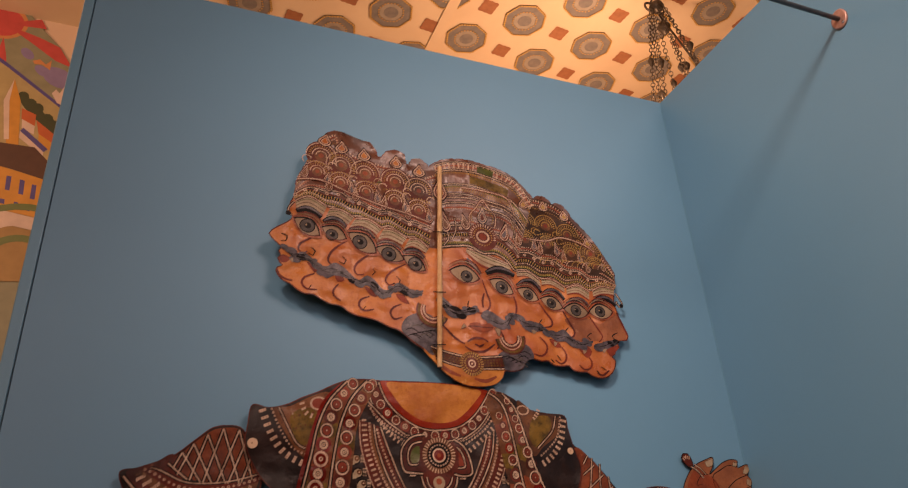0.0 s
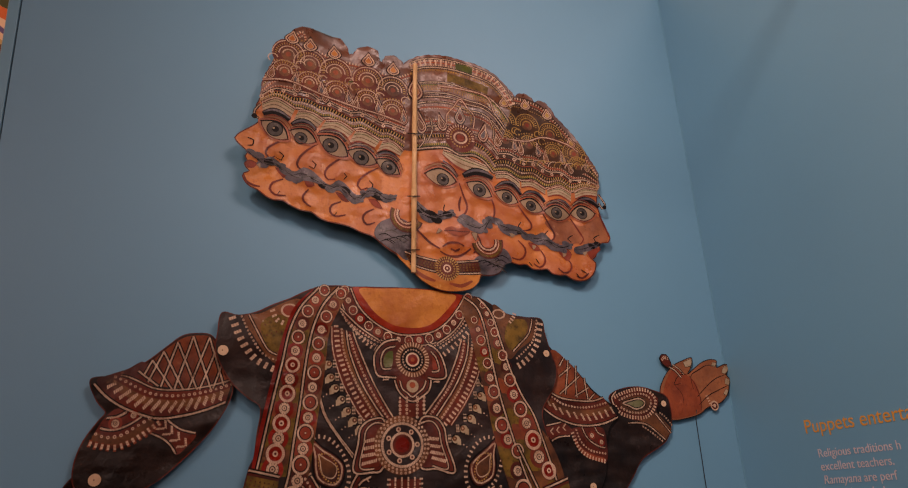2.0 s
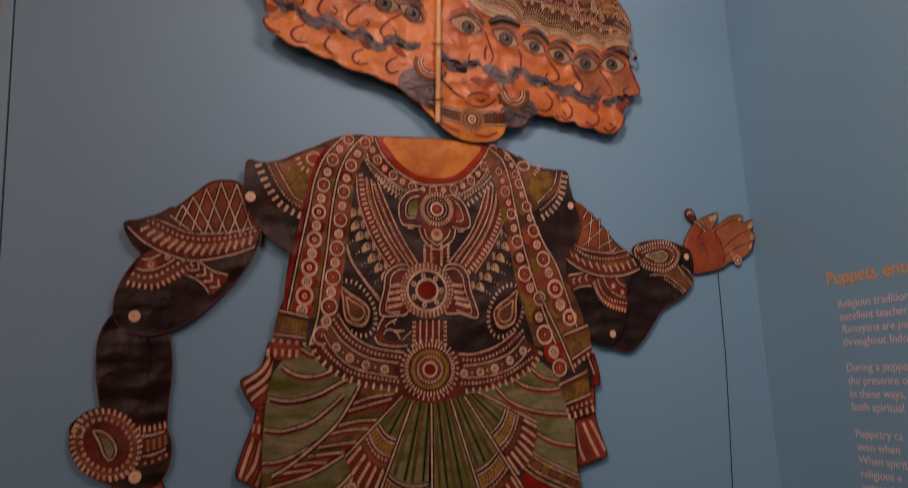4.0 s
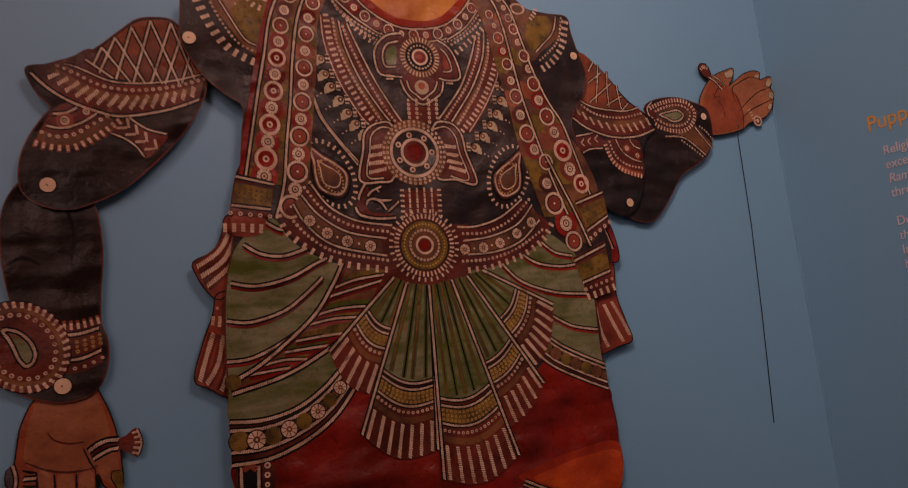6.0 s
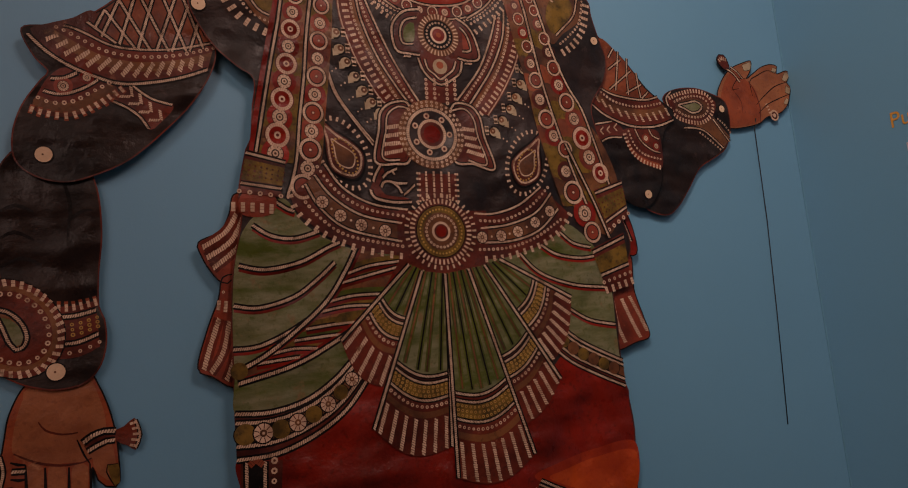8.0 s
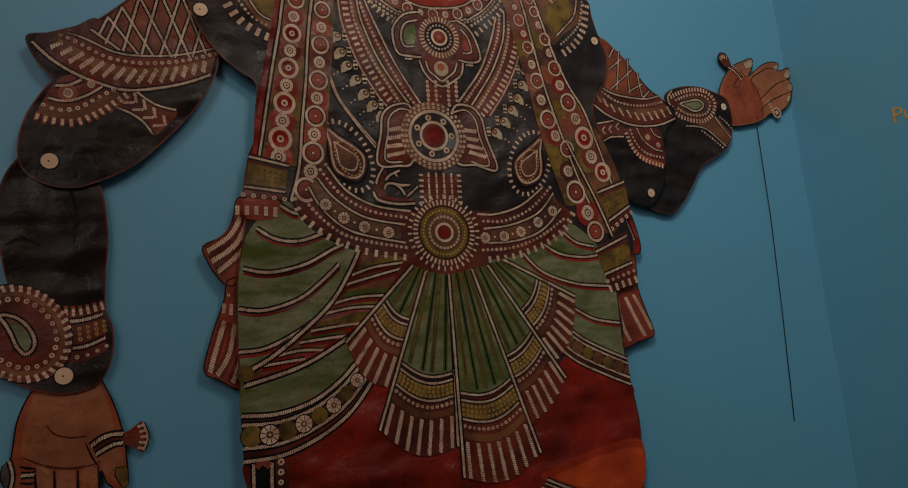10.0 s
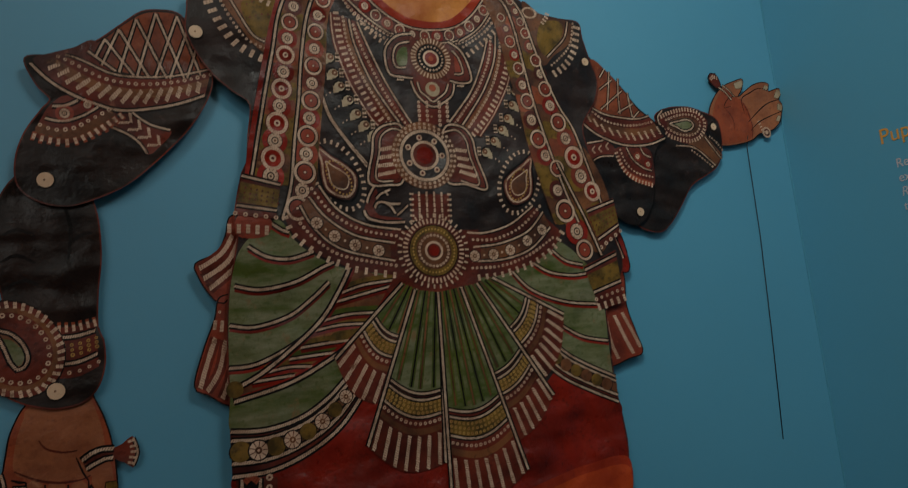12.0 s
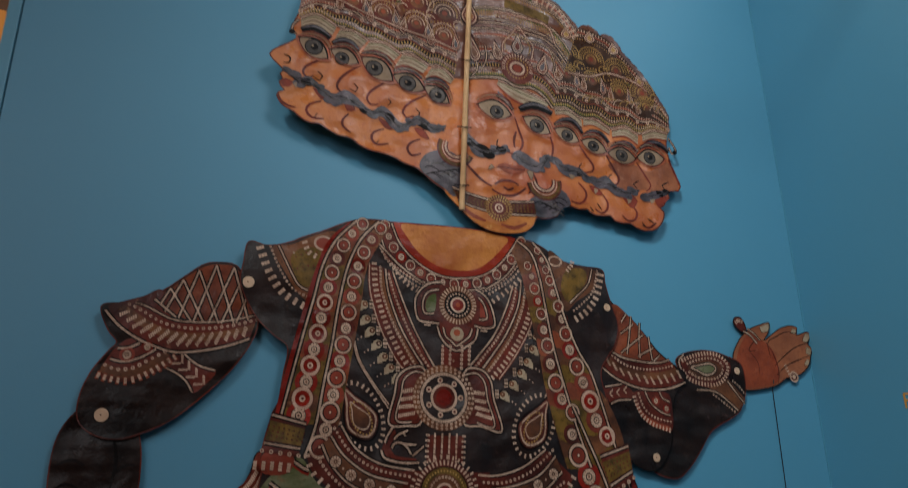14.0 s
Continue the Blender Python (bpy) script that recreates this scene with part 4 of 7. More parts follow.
for side, buds in ((-1, ((-0.116, 1.557), (-0.112, 1.536), (-0.105, 1.519), (-0.095, 1.501), (-0.086, 1.483), (-0.076, 1.468), (-0.065, 1.455))), (1, ((0.152, 1.526), (0.145, 1.505), (0.135, 1.485), (0.124, 1.468), (0.110, 1.451), (0.095, 1.435)))):
    for q in buds:
        c = Vector(q)
        d.disc(c, 0.0086, INK, 3, 10)
        d.disc(c, 0.0072, ASH, 4, 9, 0.9, 20)
        d.face([c + Vector((0.001 * side, -0.0078)), c + Vector((0.0085 * side, -0.0095)), c + Vector((0.0085 * side, 0.001))], ASH, 4.5)
        d.disc(c + Vector((-0.0022 * side, 0.0012)), 0.0042, BROWN, 5, 8)
        d.disc(c + Vector((-0.0022 * side, 0.0012)), 0.0014, CREAM, 6, 6)
        for k in (0, 1):
            d.fringe([c + Vector((-0.011 * side, 0.006 - 0.006 * k)), c + Vector((-0.011 * side, 0.003 - 0.006 * k))], 0.006, 0.003, 0.004, centre=True)
        d.dots([c + Vector((0.013 * side, -0.009)), c + Vector((0.018 * side, -0.0125))], 0.0012, 0.006, hole=False)
d.rope([(-0.096, 1.652), (-0.077, 1.633), (-0.058, 1.616), (-0.029, 1.597)], 0.0028, 5)
d.dots([(-0.085, 1.630), (-0.066, 1.609), (-0.048, 1.596), (-0.033, 1.588)], 0.0022, 0.006)
d.fringe([(-0.077, 1.621), (-0.062, 1.602), (-0.048, 1.589), (-0.037, 1.583)], 0.0066, 0.003, 0.0078, centre=True)
d.rope([(0.132, 1.654), (0.113, 1.627), (0.096, 1.610), (0.071, 1.594)], 0.0028, 5)
d.dots([(0.134, 1.637), (0.116, 1.615), (0.097, 1.600), (0.077, 1.587)], 0.0022, 0.006)
d.fringe([(0.134, 1.620), (0.117, 1.603), (0.100, 1.589), (0.083, 1.576)], 0.0085, 0.0034, 0.0088, centre=True)
d.rope([(-0.130, 1.514), (-0.123, 1.481), (-0.103, 1.448), (-0.074, 1.408)], 0.003)
d.rope([(-0.128, 1.506), (-0.119, 1.477), (-0.099, 1.446), (-0.071, 1.410)], 0.0022)
for panel_edge in ([(-0.066, 1.590), (-0.043, 1.585), (-0.035, 1.539), (-0.007, 1.531), (-0.010, 1.476), (-0.021, 1.496), (-0.042, 1.534)], [(0.108, 1.579), (0.088, 1.571), (0.085, 1.537), (0.059, 1.526), (0.051, 1.483), (0.059, 1.496), (0.082, 1.526)]):
    d.fill(panel_edge, BLACK, 3)

# breast jewel
for ink, lay, path in ((MAROON, 5, [(-0.000, 1.599), (-0.021, 1.594), (-0.037, 1.578), (-0.040, 1.560), (-0.035, 1.540), (-0.019, 1.537), (-0.001, 1.536), (0.018, 1.564)]), (MAROON, 5, [(0.054, 1.592), (0.070, 1.583), (0.080, 1.565), (0.083, 1.538), (0.067, 1.534), (0.051, 1.536), (0.038, 1.565)]), (MAROON, 5, [(-0.005, 1.533), (-0.002, 1.518), (0.008, 1.506), (0.023, 1.498), (0.040, 1.506), (0.052, 1.516), (0.057, 1.533), (0.025, 1.549)]), (GREEN, 6, [(-0.008, 1.580), (-0.019, 1.576), (-0.024, 1.565), (-0.022, 1.553), (-0.010, 1.555)]), (BRICK, 6, [(0.062, 1.573), (0.068, 1.563), (0.070, 1.550), (0.061, 1.549)])):
    d.fill(path, ink, lay)
for path, wide in (([(0.001, 1.600), (-0.021, 1.595), (-0.037, 1.578), (-0.040, 1.560), (-0.035, 1.540), (-0.019, 1.537), (-0.003, 1.536)], 0.0032), ([(-0.003, 1.588), (-0.020, 1.583), (-0.028, 1.568), (-0.026, 1.551), (-0.011, 1.551)], 0.0028), ([(0.054, 1.593), (0.070, 1.583), (0.080, 1.565), (0.084, 1.538), (0.067, 1.533), (0.051, 1.536)], 0.0032), ([(0.059, 1.580), (0.068, 1.569), (0.072, 1.548), (0.059, 1.546)], 0.0028), ([(-0.006, 1.532), (-0.002, 1.518), (0.008, 1.505), (0.023, 1.497), (0.040, 1.505), (0.053, 1.516), (0.057, 1.532)], 0.0032), ([(0.003, 1.531), (0.006, 1.518), (0.015, 1.511), (0.023, 1.504), (0.033, 1.511), (0.043, 1.519), (0.048, 1.531)], 0.0028), ([(-0.026, 1.533), (-0.016, 1.533)], 0.003), ([(0.061, 1.529), (0.072, 1.529)], 0.003)):
    d.rope(path, wide, 7)
d.disc((0.024, 1.522), 0.0105, ASH, 7.5, 16)
d.disc((0.024, 1.524), 0.0052, RUST, 8, 12)
d.disc(J, 0.0295, BROWN, 8, 30)
d.rays(J, 0.0223, 0.0292, 34, 0.0019, CREAM, 9)
d.disc(J, 0.0209, INK, 9, 26)
d.dotring(J, 0.0169, 0.0016, 22, 10)
d.disc(J, 0.0119, CREAM, 10, 22)
d.disc(J, 0.0090, RED, 11, 20)
d.disc(J, 0.0036, RUST, 12, 12)
part = d.band([(0.000, 1.503), (-0.001, 1.472)], [(0.045, 1.504), (0.043, 1.472)], MAROON, 4)
for t in (0.04, 0.3, 0.7, 0.96):
    d.dots(part(t), 0.0024, 0.006, raw=True, layer=6)

# great medallion with wings
M = (0.003, 1.429)
wing = [(-0.024, 1.464), (-0.045, 1.470), (-0.064, 1.457), (-0.069, 1.432), (-0.077, 1.392), (-0.051, 1.389), (-0.029, 1.397)]
wing_right = [(0.034, 1.465), (0.060, 1.471), (0.075, 1.455), (0.079, 1.428), (0.090, 1.384), (0.059, 1.390), (0.030, 1.397)]
for w in (wing, wing_right):
    d.fill(w, MAROON, 5)
    loop = spline(w, True)
    d.rope(loop + [loop[0]], 0.0032, 7, INK, True)
    hub = Vector(M)
    shrink = [Vector(q).lerp(hub, 0.13) for q in w]
    d.rope(shrink[0:6], 0.0026, 7)
for q in ([(-0.058, 1.436), (-0.040, 1.439)], [(-0.060, 1.425), (-0.040, 1.428)], [(-0.063, 1.414), (-0.039, 1.417)], [(-0.064, 1.402), (-0.039, 1.407)], [(0.065, 1.436), (0.046, 1.438)], [(0.067, 1.424), (0.047, 1.427)], [(0.072, 1.412), (0.049, 1.417)], [(0.076, 1.401), (0.051, 1.408)]):
    d.rope(q, 0.0058, 7, None)
d.disc(M, 0.0418, BROWN, 8, 36)
d.dotring(M, 0.0384, 0.0021, 34, 9)
d.disc(M, 0.0362, INK, 9, 36)
d.ring(M, 0.0333, 0.0042, CREAM, 9.5)
d.disc(M, 0.0311, BLACK, 10, 36)
d.dotring(M, 0.0248, 0.0043, 7, 11)
d.dotring(M, 0.0248, 0.0020, 7, 13, ink=MAROON, hole=False)
d.ring(M, 0.0182, 0.0038, CREAM, 11.5)
d.disc(M, 0.0163, MAROON, 12, 24)
d.disc(M, 0.0118, RED, 13, 18)
d.disc(M, 0.0462, BROWN, 7, 36)
d.dotring(M, 0.0435, 0.0020, 38, 9)
part = d.band([(-0.021, 1.377), (-0.023, 1.341)], [(0.032, 1.376), (0.030, 1.340)], MAROON, 4)
for t in (0.0, 0.2, 0.4, 0.6, 0.8, 1.0):
    d.fringe(part(t), 0.0062, 0.0028, 0.0066, raw=True, layer=6, lean=0 if t in (0.0, 1.0) else 90, centre=True)

# paisleys and the bird scroll
for base, tip, lean in (((-0.102, 1.371), (-0.138, 1.444), 0.06), ((0.126, 1.362), (0.162, 1.436), -0.06)):
    d.drop(base, tip, 0.046, MAROON, BROWN, 6, lean)
    q0, q1 = Vector(base).lerp(Vector(tip), 0.1), Vector(base).lerp(Vector(tip), 0.78)
    d.dots(arc(q0.lerp(q1, 0.4), 0.0235, 0, 360, 30, 0.55, math.degrees(math.atan2(tip[1] - base[1], tip[0] - base[0]))), 0.0014, 0.0046, GOLD, 9, False, True)
    mid = Vector(base).lerp(Vector(tip), 0.42)
    turned = math.degrees(math.atan2(tip[1] - base[1], tip[0] - base[0]))
    d.fringe(arc(mid, 0.047, 0, 360, 40, 0.62, turned), 0.0062, 0.003, 0.0082, raw=True, centre=True, layer=4)
d.fill([(-0.071, 1.387), (-0.078, 1.374), (-0.087, 1.355), (-0.082, 1.345), (-0.059, 1.339), (-0.033, 1.340), (-0.038, 1.345), (-0.068, 1.350), (-0.073, 1.364), (-0.066, 1.377)], MAROON, 4)
for path, wide in (([(-0.070, 1.388), (-0.078, 1.376), (-0.082, 1.366)], 0.0034), ([(-0.086, 1.356), (-0.082, 1.346), (-0.059, 1.340), (-0.033, 1.340)], 0.0036), ([(-0.069, 1.371), (-0.063, 1.377), (-0.056, 1.380), (-0.049, 1.383)], 0.0034), ([(-0.056, 1.380), (-0.053, 1.375)], 0.0026), ([(-0.072, 1.359), (-0.069, 1.365), (-0.063, 1.367), (-0.051, 1.364), (-0.037, 1.364)], 0.0036), ([(-0.056, 1.365), (-0.049, 1.359), (-0.045, 1.351)], 0.0034), ([(-0.027, 1.362), (-0.035, 1.355), (-0.043, 1.349)], 0.003)):
    d.rope(path, wide, 6)

# shawl strips with their round ornaments
strips = (
    ([(-0.130, 1.684), (-0.159, 1.651), (-0.177, 1.610), (-0.187, 1.562), (-0.200, 1.505), (-0.213, 1.443), (-0.223, 1.396)], [(-0.101, 1.687), (-0.126, 1.657), (-0.144, 1.613), (-0.155, 1.555), (-0.162, 1.498), (-0.171, 1.443), (-0.179, 1.388)], 14, 0.0105, 0.017, (0, 1), (2, 1)),
    ([(-0.097, 1.686), (-0.123, 1.655), (-0.141, 1.611), (-0.152, 1.553), (-0.159, 1.498), (-0.168, 1.443), (-0.176, 1.388), (-0.189, 1.347)], [(-0.080, 1.679), (-0.096, 1.649), (-0.113, 1.612), (-0.120, 1.554), (-0.128, 1.499), (-0.137, 1.442), (-0.145, 1.392), (-0.157, 1.356)], 15, 0.0105, 0.0165, (0, 1), (0, 1)),
    ([(0.126, 1.677), (0.149, 1.659), (0.161, 1.622), (0.169, 1.571), (0.179, 1.509), (0.194, 1.448), (0.211, 1.387), (0.229, 1.334)], [(0.116, 1.658), (0.126, 1.637), (0.134, 1.608), (0.142, 1.560), (0.154, 1.501), (0.161, 1.450), (0.173, 1.395), (0.190, 1.332)], 15, 0.0095, 0.0165, (0, 1), (0, 1)),
    ([(0.152, 1.677), (0.175, 1.650), (0.189, 1.602), (0.203, 1.551), (0.221, 1.506), (0.240, 1.473), (0.255, 1.424), (0.273, 1.358)], [(0.130, 1.675), (0.152, 1.657), (0.165, 1.620), (0.172, 1.571), (0.182, 1.509), (0.197, 1.448), (0.214, 1.387), (0.231, 1.334)], 15, 0.009, 0.0165, (0, 1), (2, 1)),
)
for a, b, n, r0, r1, kinds, lower in strips:
    part = d.band(a, b, BROWN, 8, 40)
    mid = part(0.5)
    d.quadstrip(part(0.0)[24:], part(1.0)[24:], MUSTARD if lower[0] == 2 else BROWN, 8.5)
    for k in range(2, 40, 3):
        ink = ((BROWN, SIENNA, BROWN, MUSTARD) if k < 18 else (MUSTARD, BROWN, MUSTARD, SIENNA, MUSTARD))[(k // 3) % (4 if k < 18 else 5)]
        d.fill([part(0.06)[k], part(0.5)[min(k + 1, 40)], part(0.94)[k], part(0.94)[min(k + 3, 40)], part(0.5)[min(k + 4, 40)], part(0.06)[min(k + 3, 40)]], ink, 8.7)
    if a[0][0] < 0:
        d.row(mid[1:40], n, r0, r1, kinds if lower[0] == 0 else (0, 1, 0, 1, 0, 1, 2, 1, 2, 1, 2, 1, 2, 1, 2), 9)
    d.rope(part(0.0), 0.0034, 12, raw=True)
# the round ornaments of the strip over the raised arm: rings, flowers and red rings
for c, r, kind in (
    ((0.142, 1.637), 0.0062, 0), ((0.148, 1.620), 0.0040, 1), ((0.152, 1.601), 0.0088, 0), ((0.157, 1.581), 0.0048, 1), ((0.161, 1.561), 0.0088, 0),
    ((0.164, 1.536), 0.0062, 1), ((0.169, 1.512), 0.0110, 0), ((0.172, 1.484), 0.0075, 1), ((0.179, 1.456), 0.0128, 0), ((0.188, 1.432), 0.0079, 1),
    ((0.160, 1.664), 0.0057, 0), ((0.167, 1.649), 0.0040, 1), ((0.173, 1.633), 0.0062, 0), ((0.179, 1.616), 0.0079, 0), ((0.184, 1.596), 0.0053, 1),
    ((0.191, 1.575), 0.0092, 0), ((0.196, 1.555), 0.0062, 1), ((0.201, 1.532), 0.0110, 0), ((0.206, 1.507), 0.0075, 1), ((0.216, 1.482), 0.0128, 0),
    ((0.225, 1.458), 0.0084, 1), ((0.235, 1.430), 0.0154, 2), ((0.243, 1.402), 0.0097, 1), ((0.204, 1.413), 0.0116, 0), ((0.201, 1.381), 0.0078, 1),
    ((0.209, 1.351), 0.0154, 0), ((0.224, 1.321), 0.0104, 1), ((0.233, 1.294), 0.0139, 0), ((0.259, 1.379), 0.0136, 2),
):
    d.medallion(c, r / 0.68 if kind == 1 else r, kind, 9)
d.ribbon(spline([(-0.138, 1.679), (-0.167, 1.649), (-0.183, 1.607), (-0.194, 1.562), (-0.207, 1.505), (-0.220, 1.443), (-0.228, 1.396)]), 0.006, RED, 7)

d.fill([(0.190, 1.450), (0.250, 1.450), (0.288, 1.362), (0.262, 1.290), (0.205, 1.335)], BROWN, 7)

# sleeves
d.fill([(-0.249, 1.631), (-0.222, 1.638), (-0.194, 1.653), (-0.166, 1.664), (-0.155, 1.656), (-0.171, 1.621), (-0.181, 1.573), (-0.187, 1.552), (-0.209, 1.567), (-0.230, 1.598)], BROWN, 2)
d.fill([(-0.222, 1.619), (-0.204, 1.635), (-0.181, 1.632), (-0.182, 1.602), (-0.196, 1.577), (-0.212, 1.587)], MUSTARD, 3)
d.rope([(-0.240, 1.635), (-0.226, 1.608), (-0.210, 1.580), (-0.196, 1.572)], 0.0026)
d.dots([(-0.251, 1.632), (-0.237, 1.602), (-0.218, 1.574), (-0.196, 1.563)], 0.0019, 0.006)
d.fringe([(-0.265, 1.629), (-0.251, 1.596), (-0.230, 1.566), (-0.202, 1.550)], 0.0115, 0.0048, 0.0105, centre=True)
for k in range(4):
    d.dots([(-0.215, 1.620), (-0.195, 1.630), (-0.178, 1.627)] if k % 2 else [(-0.212, 1.603), (-0.195, 1.609), (-0.182, 1.607)], 0.0012, 0.007, MAROON, hole=False)
S = (-0.177, 1.644)
d.disc(S, 0.0115, BRICK, 4, 20, 0.8)
d.ring(S, 0.0125, 0.0034, CREAM, 5, 0.8)
d.fringe([(-0.204, 1.643), (-0.197, 1.628), (-0.180, 1.621)], 0.008, 0.0036, 0.0078, centre=True)
d.fill([(0.180, 1.665), (0.212, 1.647), (0.248, 1.643), (0.265, 1.633), (0.254, 1.607), (0.224, 1.585), (0.204, 1.568), (0.192, 1.594)], BROWN, 2)
d.fill([(0.209, 1.635), (0.240, 1.640), (0.244, 1.622), (0.225, 1.595), (0.208, 1.584), (0.198, 1.605)], MUSTARD, 3)
d.rope([(0.255, 1.641), (0.246, 1.615), (0.226, 1.595), (0.212, 1.582)], 0.0028)
d.dots([(0.264, 1.639), (0.254, 1.604), (0.232, 1.581), (0.218, 1.570)], 0.0019, 0.006)
d.fringe([(0.270, 1.633), (0.260, 1.596), (0.240, 1.570), (0.221, 1.557)], 0.0115, 0.0045, 0.0098, centre=True)
d.ring((0.190, 1.649), 0.011, 0.0036, CREAM, 5, 0.7)
d.fringe([(0.211, 1.635), (0.219, 1.645), (0.221, 1.650)], 0.007, 0.003, 0.006, centre=True)
stud((-0.277, 1.578), 0.008)
stud((0.277, 1.579), 0.006)

# waist belt
belts = (
    ([(-0.142, 1.388), (-0.121, 1.358), (-0.086, 1.338), (-0.040, 1.330)], [(-0.151, 1.384), (-0.129, 1.354), (-0.094, 1.332), (-0.047, 1.322)], [(-0.155, 1.374), (-0.136, 1.348), (-0.100, 1.324), (-0.049, 1.313)], [(-0.167, 1.363), (-0.151, 1.334), (-0.118, 1.307), (-0.051, 1.290)], [(-0.172, 1.346), (-0.150, 1.320), (-0.118, 1.299), (-0.051, 1.284)], [(-0.186, 1.348), (-0.178, 1.328), (-0.162, 1.313), (-0.144, 1.299), (-0.124, 1.290), (-0.101, 1.281), (-0.054, 1.272)], ((-0.148, 1.341), (-0.127, 1.324), (-0.102, 1.312), (-0.072, 1.304)), -1),
    ([(0.052, 1.324), (0.080, 1.323), (0.119, 1.334), (0.157, 1.359)], [(0.060, 1.314), (0.093, 1.314), (0.133, 1.329), (0.168, 1.358)], [(0.059, 1.304), (0.101, 1.308), (0.144, 1.323), (0.172, 1.350)], [(0.056, 1.285), (0.104, 1.286), (0.147, 1.299), (0.181, 1.328)], [(0.055, 1.276), (0.097, 1.277), (0.140, 1.289), (0.183, 1.313)], [(0.063, 1.263), (0.090, 1.264), (0.117, 1.270), (0.142, 1.277), (0.164, 1.287), (0.184, 1.300), (0.199, 1.320)], ((0.060, 1.292), (0.088, 1.293), (0.114, 1.298), (0.142, 1.310), (0.167, 1.325)), 1),
)
for rope_a, beads_a, rope_b, rope_c, beads_b, hem, flowers, side in belts:
    d.band(rope_a, hem, MAROON, 10, 40)
    d.band(rope_b, rope_c, BROWN, 10.4, 30)
    for path in (rope_a, rope_b, rope_c):
        d.rope(path, 0.003, 12)
    for path in (beads_a, beads_b):
        d.dots(path, 0.0021, 0.0064, layer=12)
    for k, q in enumerate(flowers):
        d.flower(q, 0.0074, 13)
        if k + 1 < len(flowers):
            d.disc(Vector(q).lerp(Vector(flowers[k + 1]), 0.5), 0.0016, CREAM, 13, 7)
    d.fringe(hem, 0.0088, 0.004, 0.0115, CREAM, 12, 0, False, 1, True)

# skirt cloth
d.fill([(-0.194, 1.346), (-0.225, 1.328), (-0.239, 1.313), (-0.247, 1.296), (-0.255, 1.257), (-0.259, 1.205), (-0.260, 1.148), (-0.260, 1.104), (-0.211, 1.100), (-0.163, 1.117), (-0.126, 1.147), (-0.094, 1.192), (-0.047, 1.253), (-0.056, 1.274), (-0.097, 1.278), (-0.139, 1.293), (-0.172, 1.316)], GREEN, 2)
d.fill([(0.049, 1.269), (0.094, 1.273), (0.140, 1.286), (0.184, 1.307), (0.211, 1.296), (0.240, 1.263), (0.253, 1.213), (0.253, 1.164), (0.253, 1.123), (0.255, 1.100), (0.204, 1.121), (0.172, 1.155), (0.125, 1.205), (0.086, 1.238)], GREEN, 2)
for q in ([(-0.203, 1.342), (-0.190, 1.333), (-0.182, 1.330)], [(-0.231, 1.315), (-0.211, 1.302), (-0.184, 1.298), (-0.154, 1.306)], [(-0.249, 1.269), (-0.220, 1.263), (-0.179, 1.270), (-0.145, 1.286), (-0.130, 1.292)], [(-0.257, 1.224), (-0.229, 1.220), (-0.189, 1.230), (-0.159, 1.250), (-0.138, 1.268)], [(-0.260, 1.176), (-0.232, 1.177), (-0.198, 1.190), (-0.166, 1.208)]):
    d.ribbon([p + Vector((0, -0.0045)) for p in spline(q)], 0.0048, RED, 3)
    d.rope(q, 0.0038, 5)
for q in ([(0.108, 1.276), (0.139, 1.243), (0.191, 1.223), (0.250, 1.216)], [(0.074, 1.268), (0.102, 1.234), (0.144, 1.216), (0.171, 1.208)], [(0.144, 1.282), (0.169, 1.266), (0.206, 1.259), (0.235, 1.261)], [(0.182, 1.190), (0.212, 1.173), (0.253, 1.164)], [(0.178, 1.297), (0.199, 1.280), (0.227, 1.273)]):
    d.ribbon([p + Vector((0, -0.0042)) for p in spline(q)], 0.0046, RED, 3)
    d.rope(q, 0.0034, 5)

# twisted sash across the skirt
part = d.band([(-0.110, 1.286), (-0.127, 1.256), (-0.152, 1.222), (-0.192, 1.189), (-0.226, 1.166), (-0.256, 1.152)], [(-0.048, 1.263), (-0.068, 1.232), (-0.100, 1.201), (-0.145, 1.174), (-0.194, 1.152), (-0.257, 1.138)], BROWN, 4, 30)
for q in ([(-0.123, 1.254), (-0.095, 1.262), (-0.053, 1.266)], [(-0.132, 1.243), (-0.096, 1.251), (-0.058, 1.259)], [(-0.152, 1.221), (-0.119, 1.227), (-0.079, 1.227)], [(-0.163, 1.210), (-0.128, 1.215), (-0.092, 1.214)], [(-0.178, 1.192), (-0.143, 1.195), (-0.108, 1.196)], [(-0.192, 1.180), (-0.158, 1.182), (-0.130, 1.183)], [(-0.221, 1.167), (-0.193, 1.171), (-0.166, 1.169)], [(-0.236, 1.158), (-0.207, 1.160), (-0.187, 1.161)]):
    d.ribbon([p + Vector((0, 0.0056)) for p in spline(q)], 0.006, (OLIVE, MUSTARD, RUST)[len(d.faces) % 3], 4.5)
    d.ribbon([p + Vector((0, -0.0042)) for p in spline(q)], 0.0046, RED, 5)
    d.rope(q, 0.0032, 6)
d.fill([(-0.138, 1.206), (-0.107, 1.210), (-0.092, 1.213), (-0.108, 1.199), (-0.143, 1.195)], MUSTARD, 5)
d.rope(part(0.0), 0.0042, 7, raw=True)
d.rope(part(0.98), 0.0042, 7, raw=True)
d.ribbon(part(0.06), 0.007, RED, 5.5)
d.ribbon(part(0.9), 0.008, RED, 5.5)
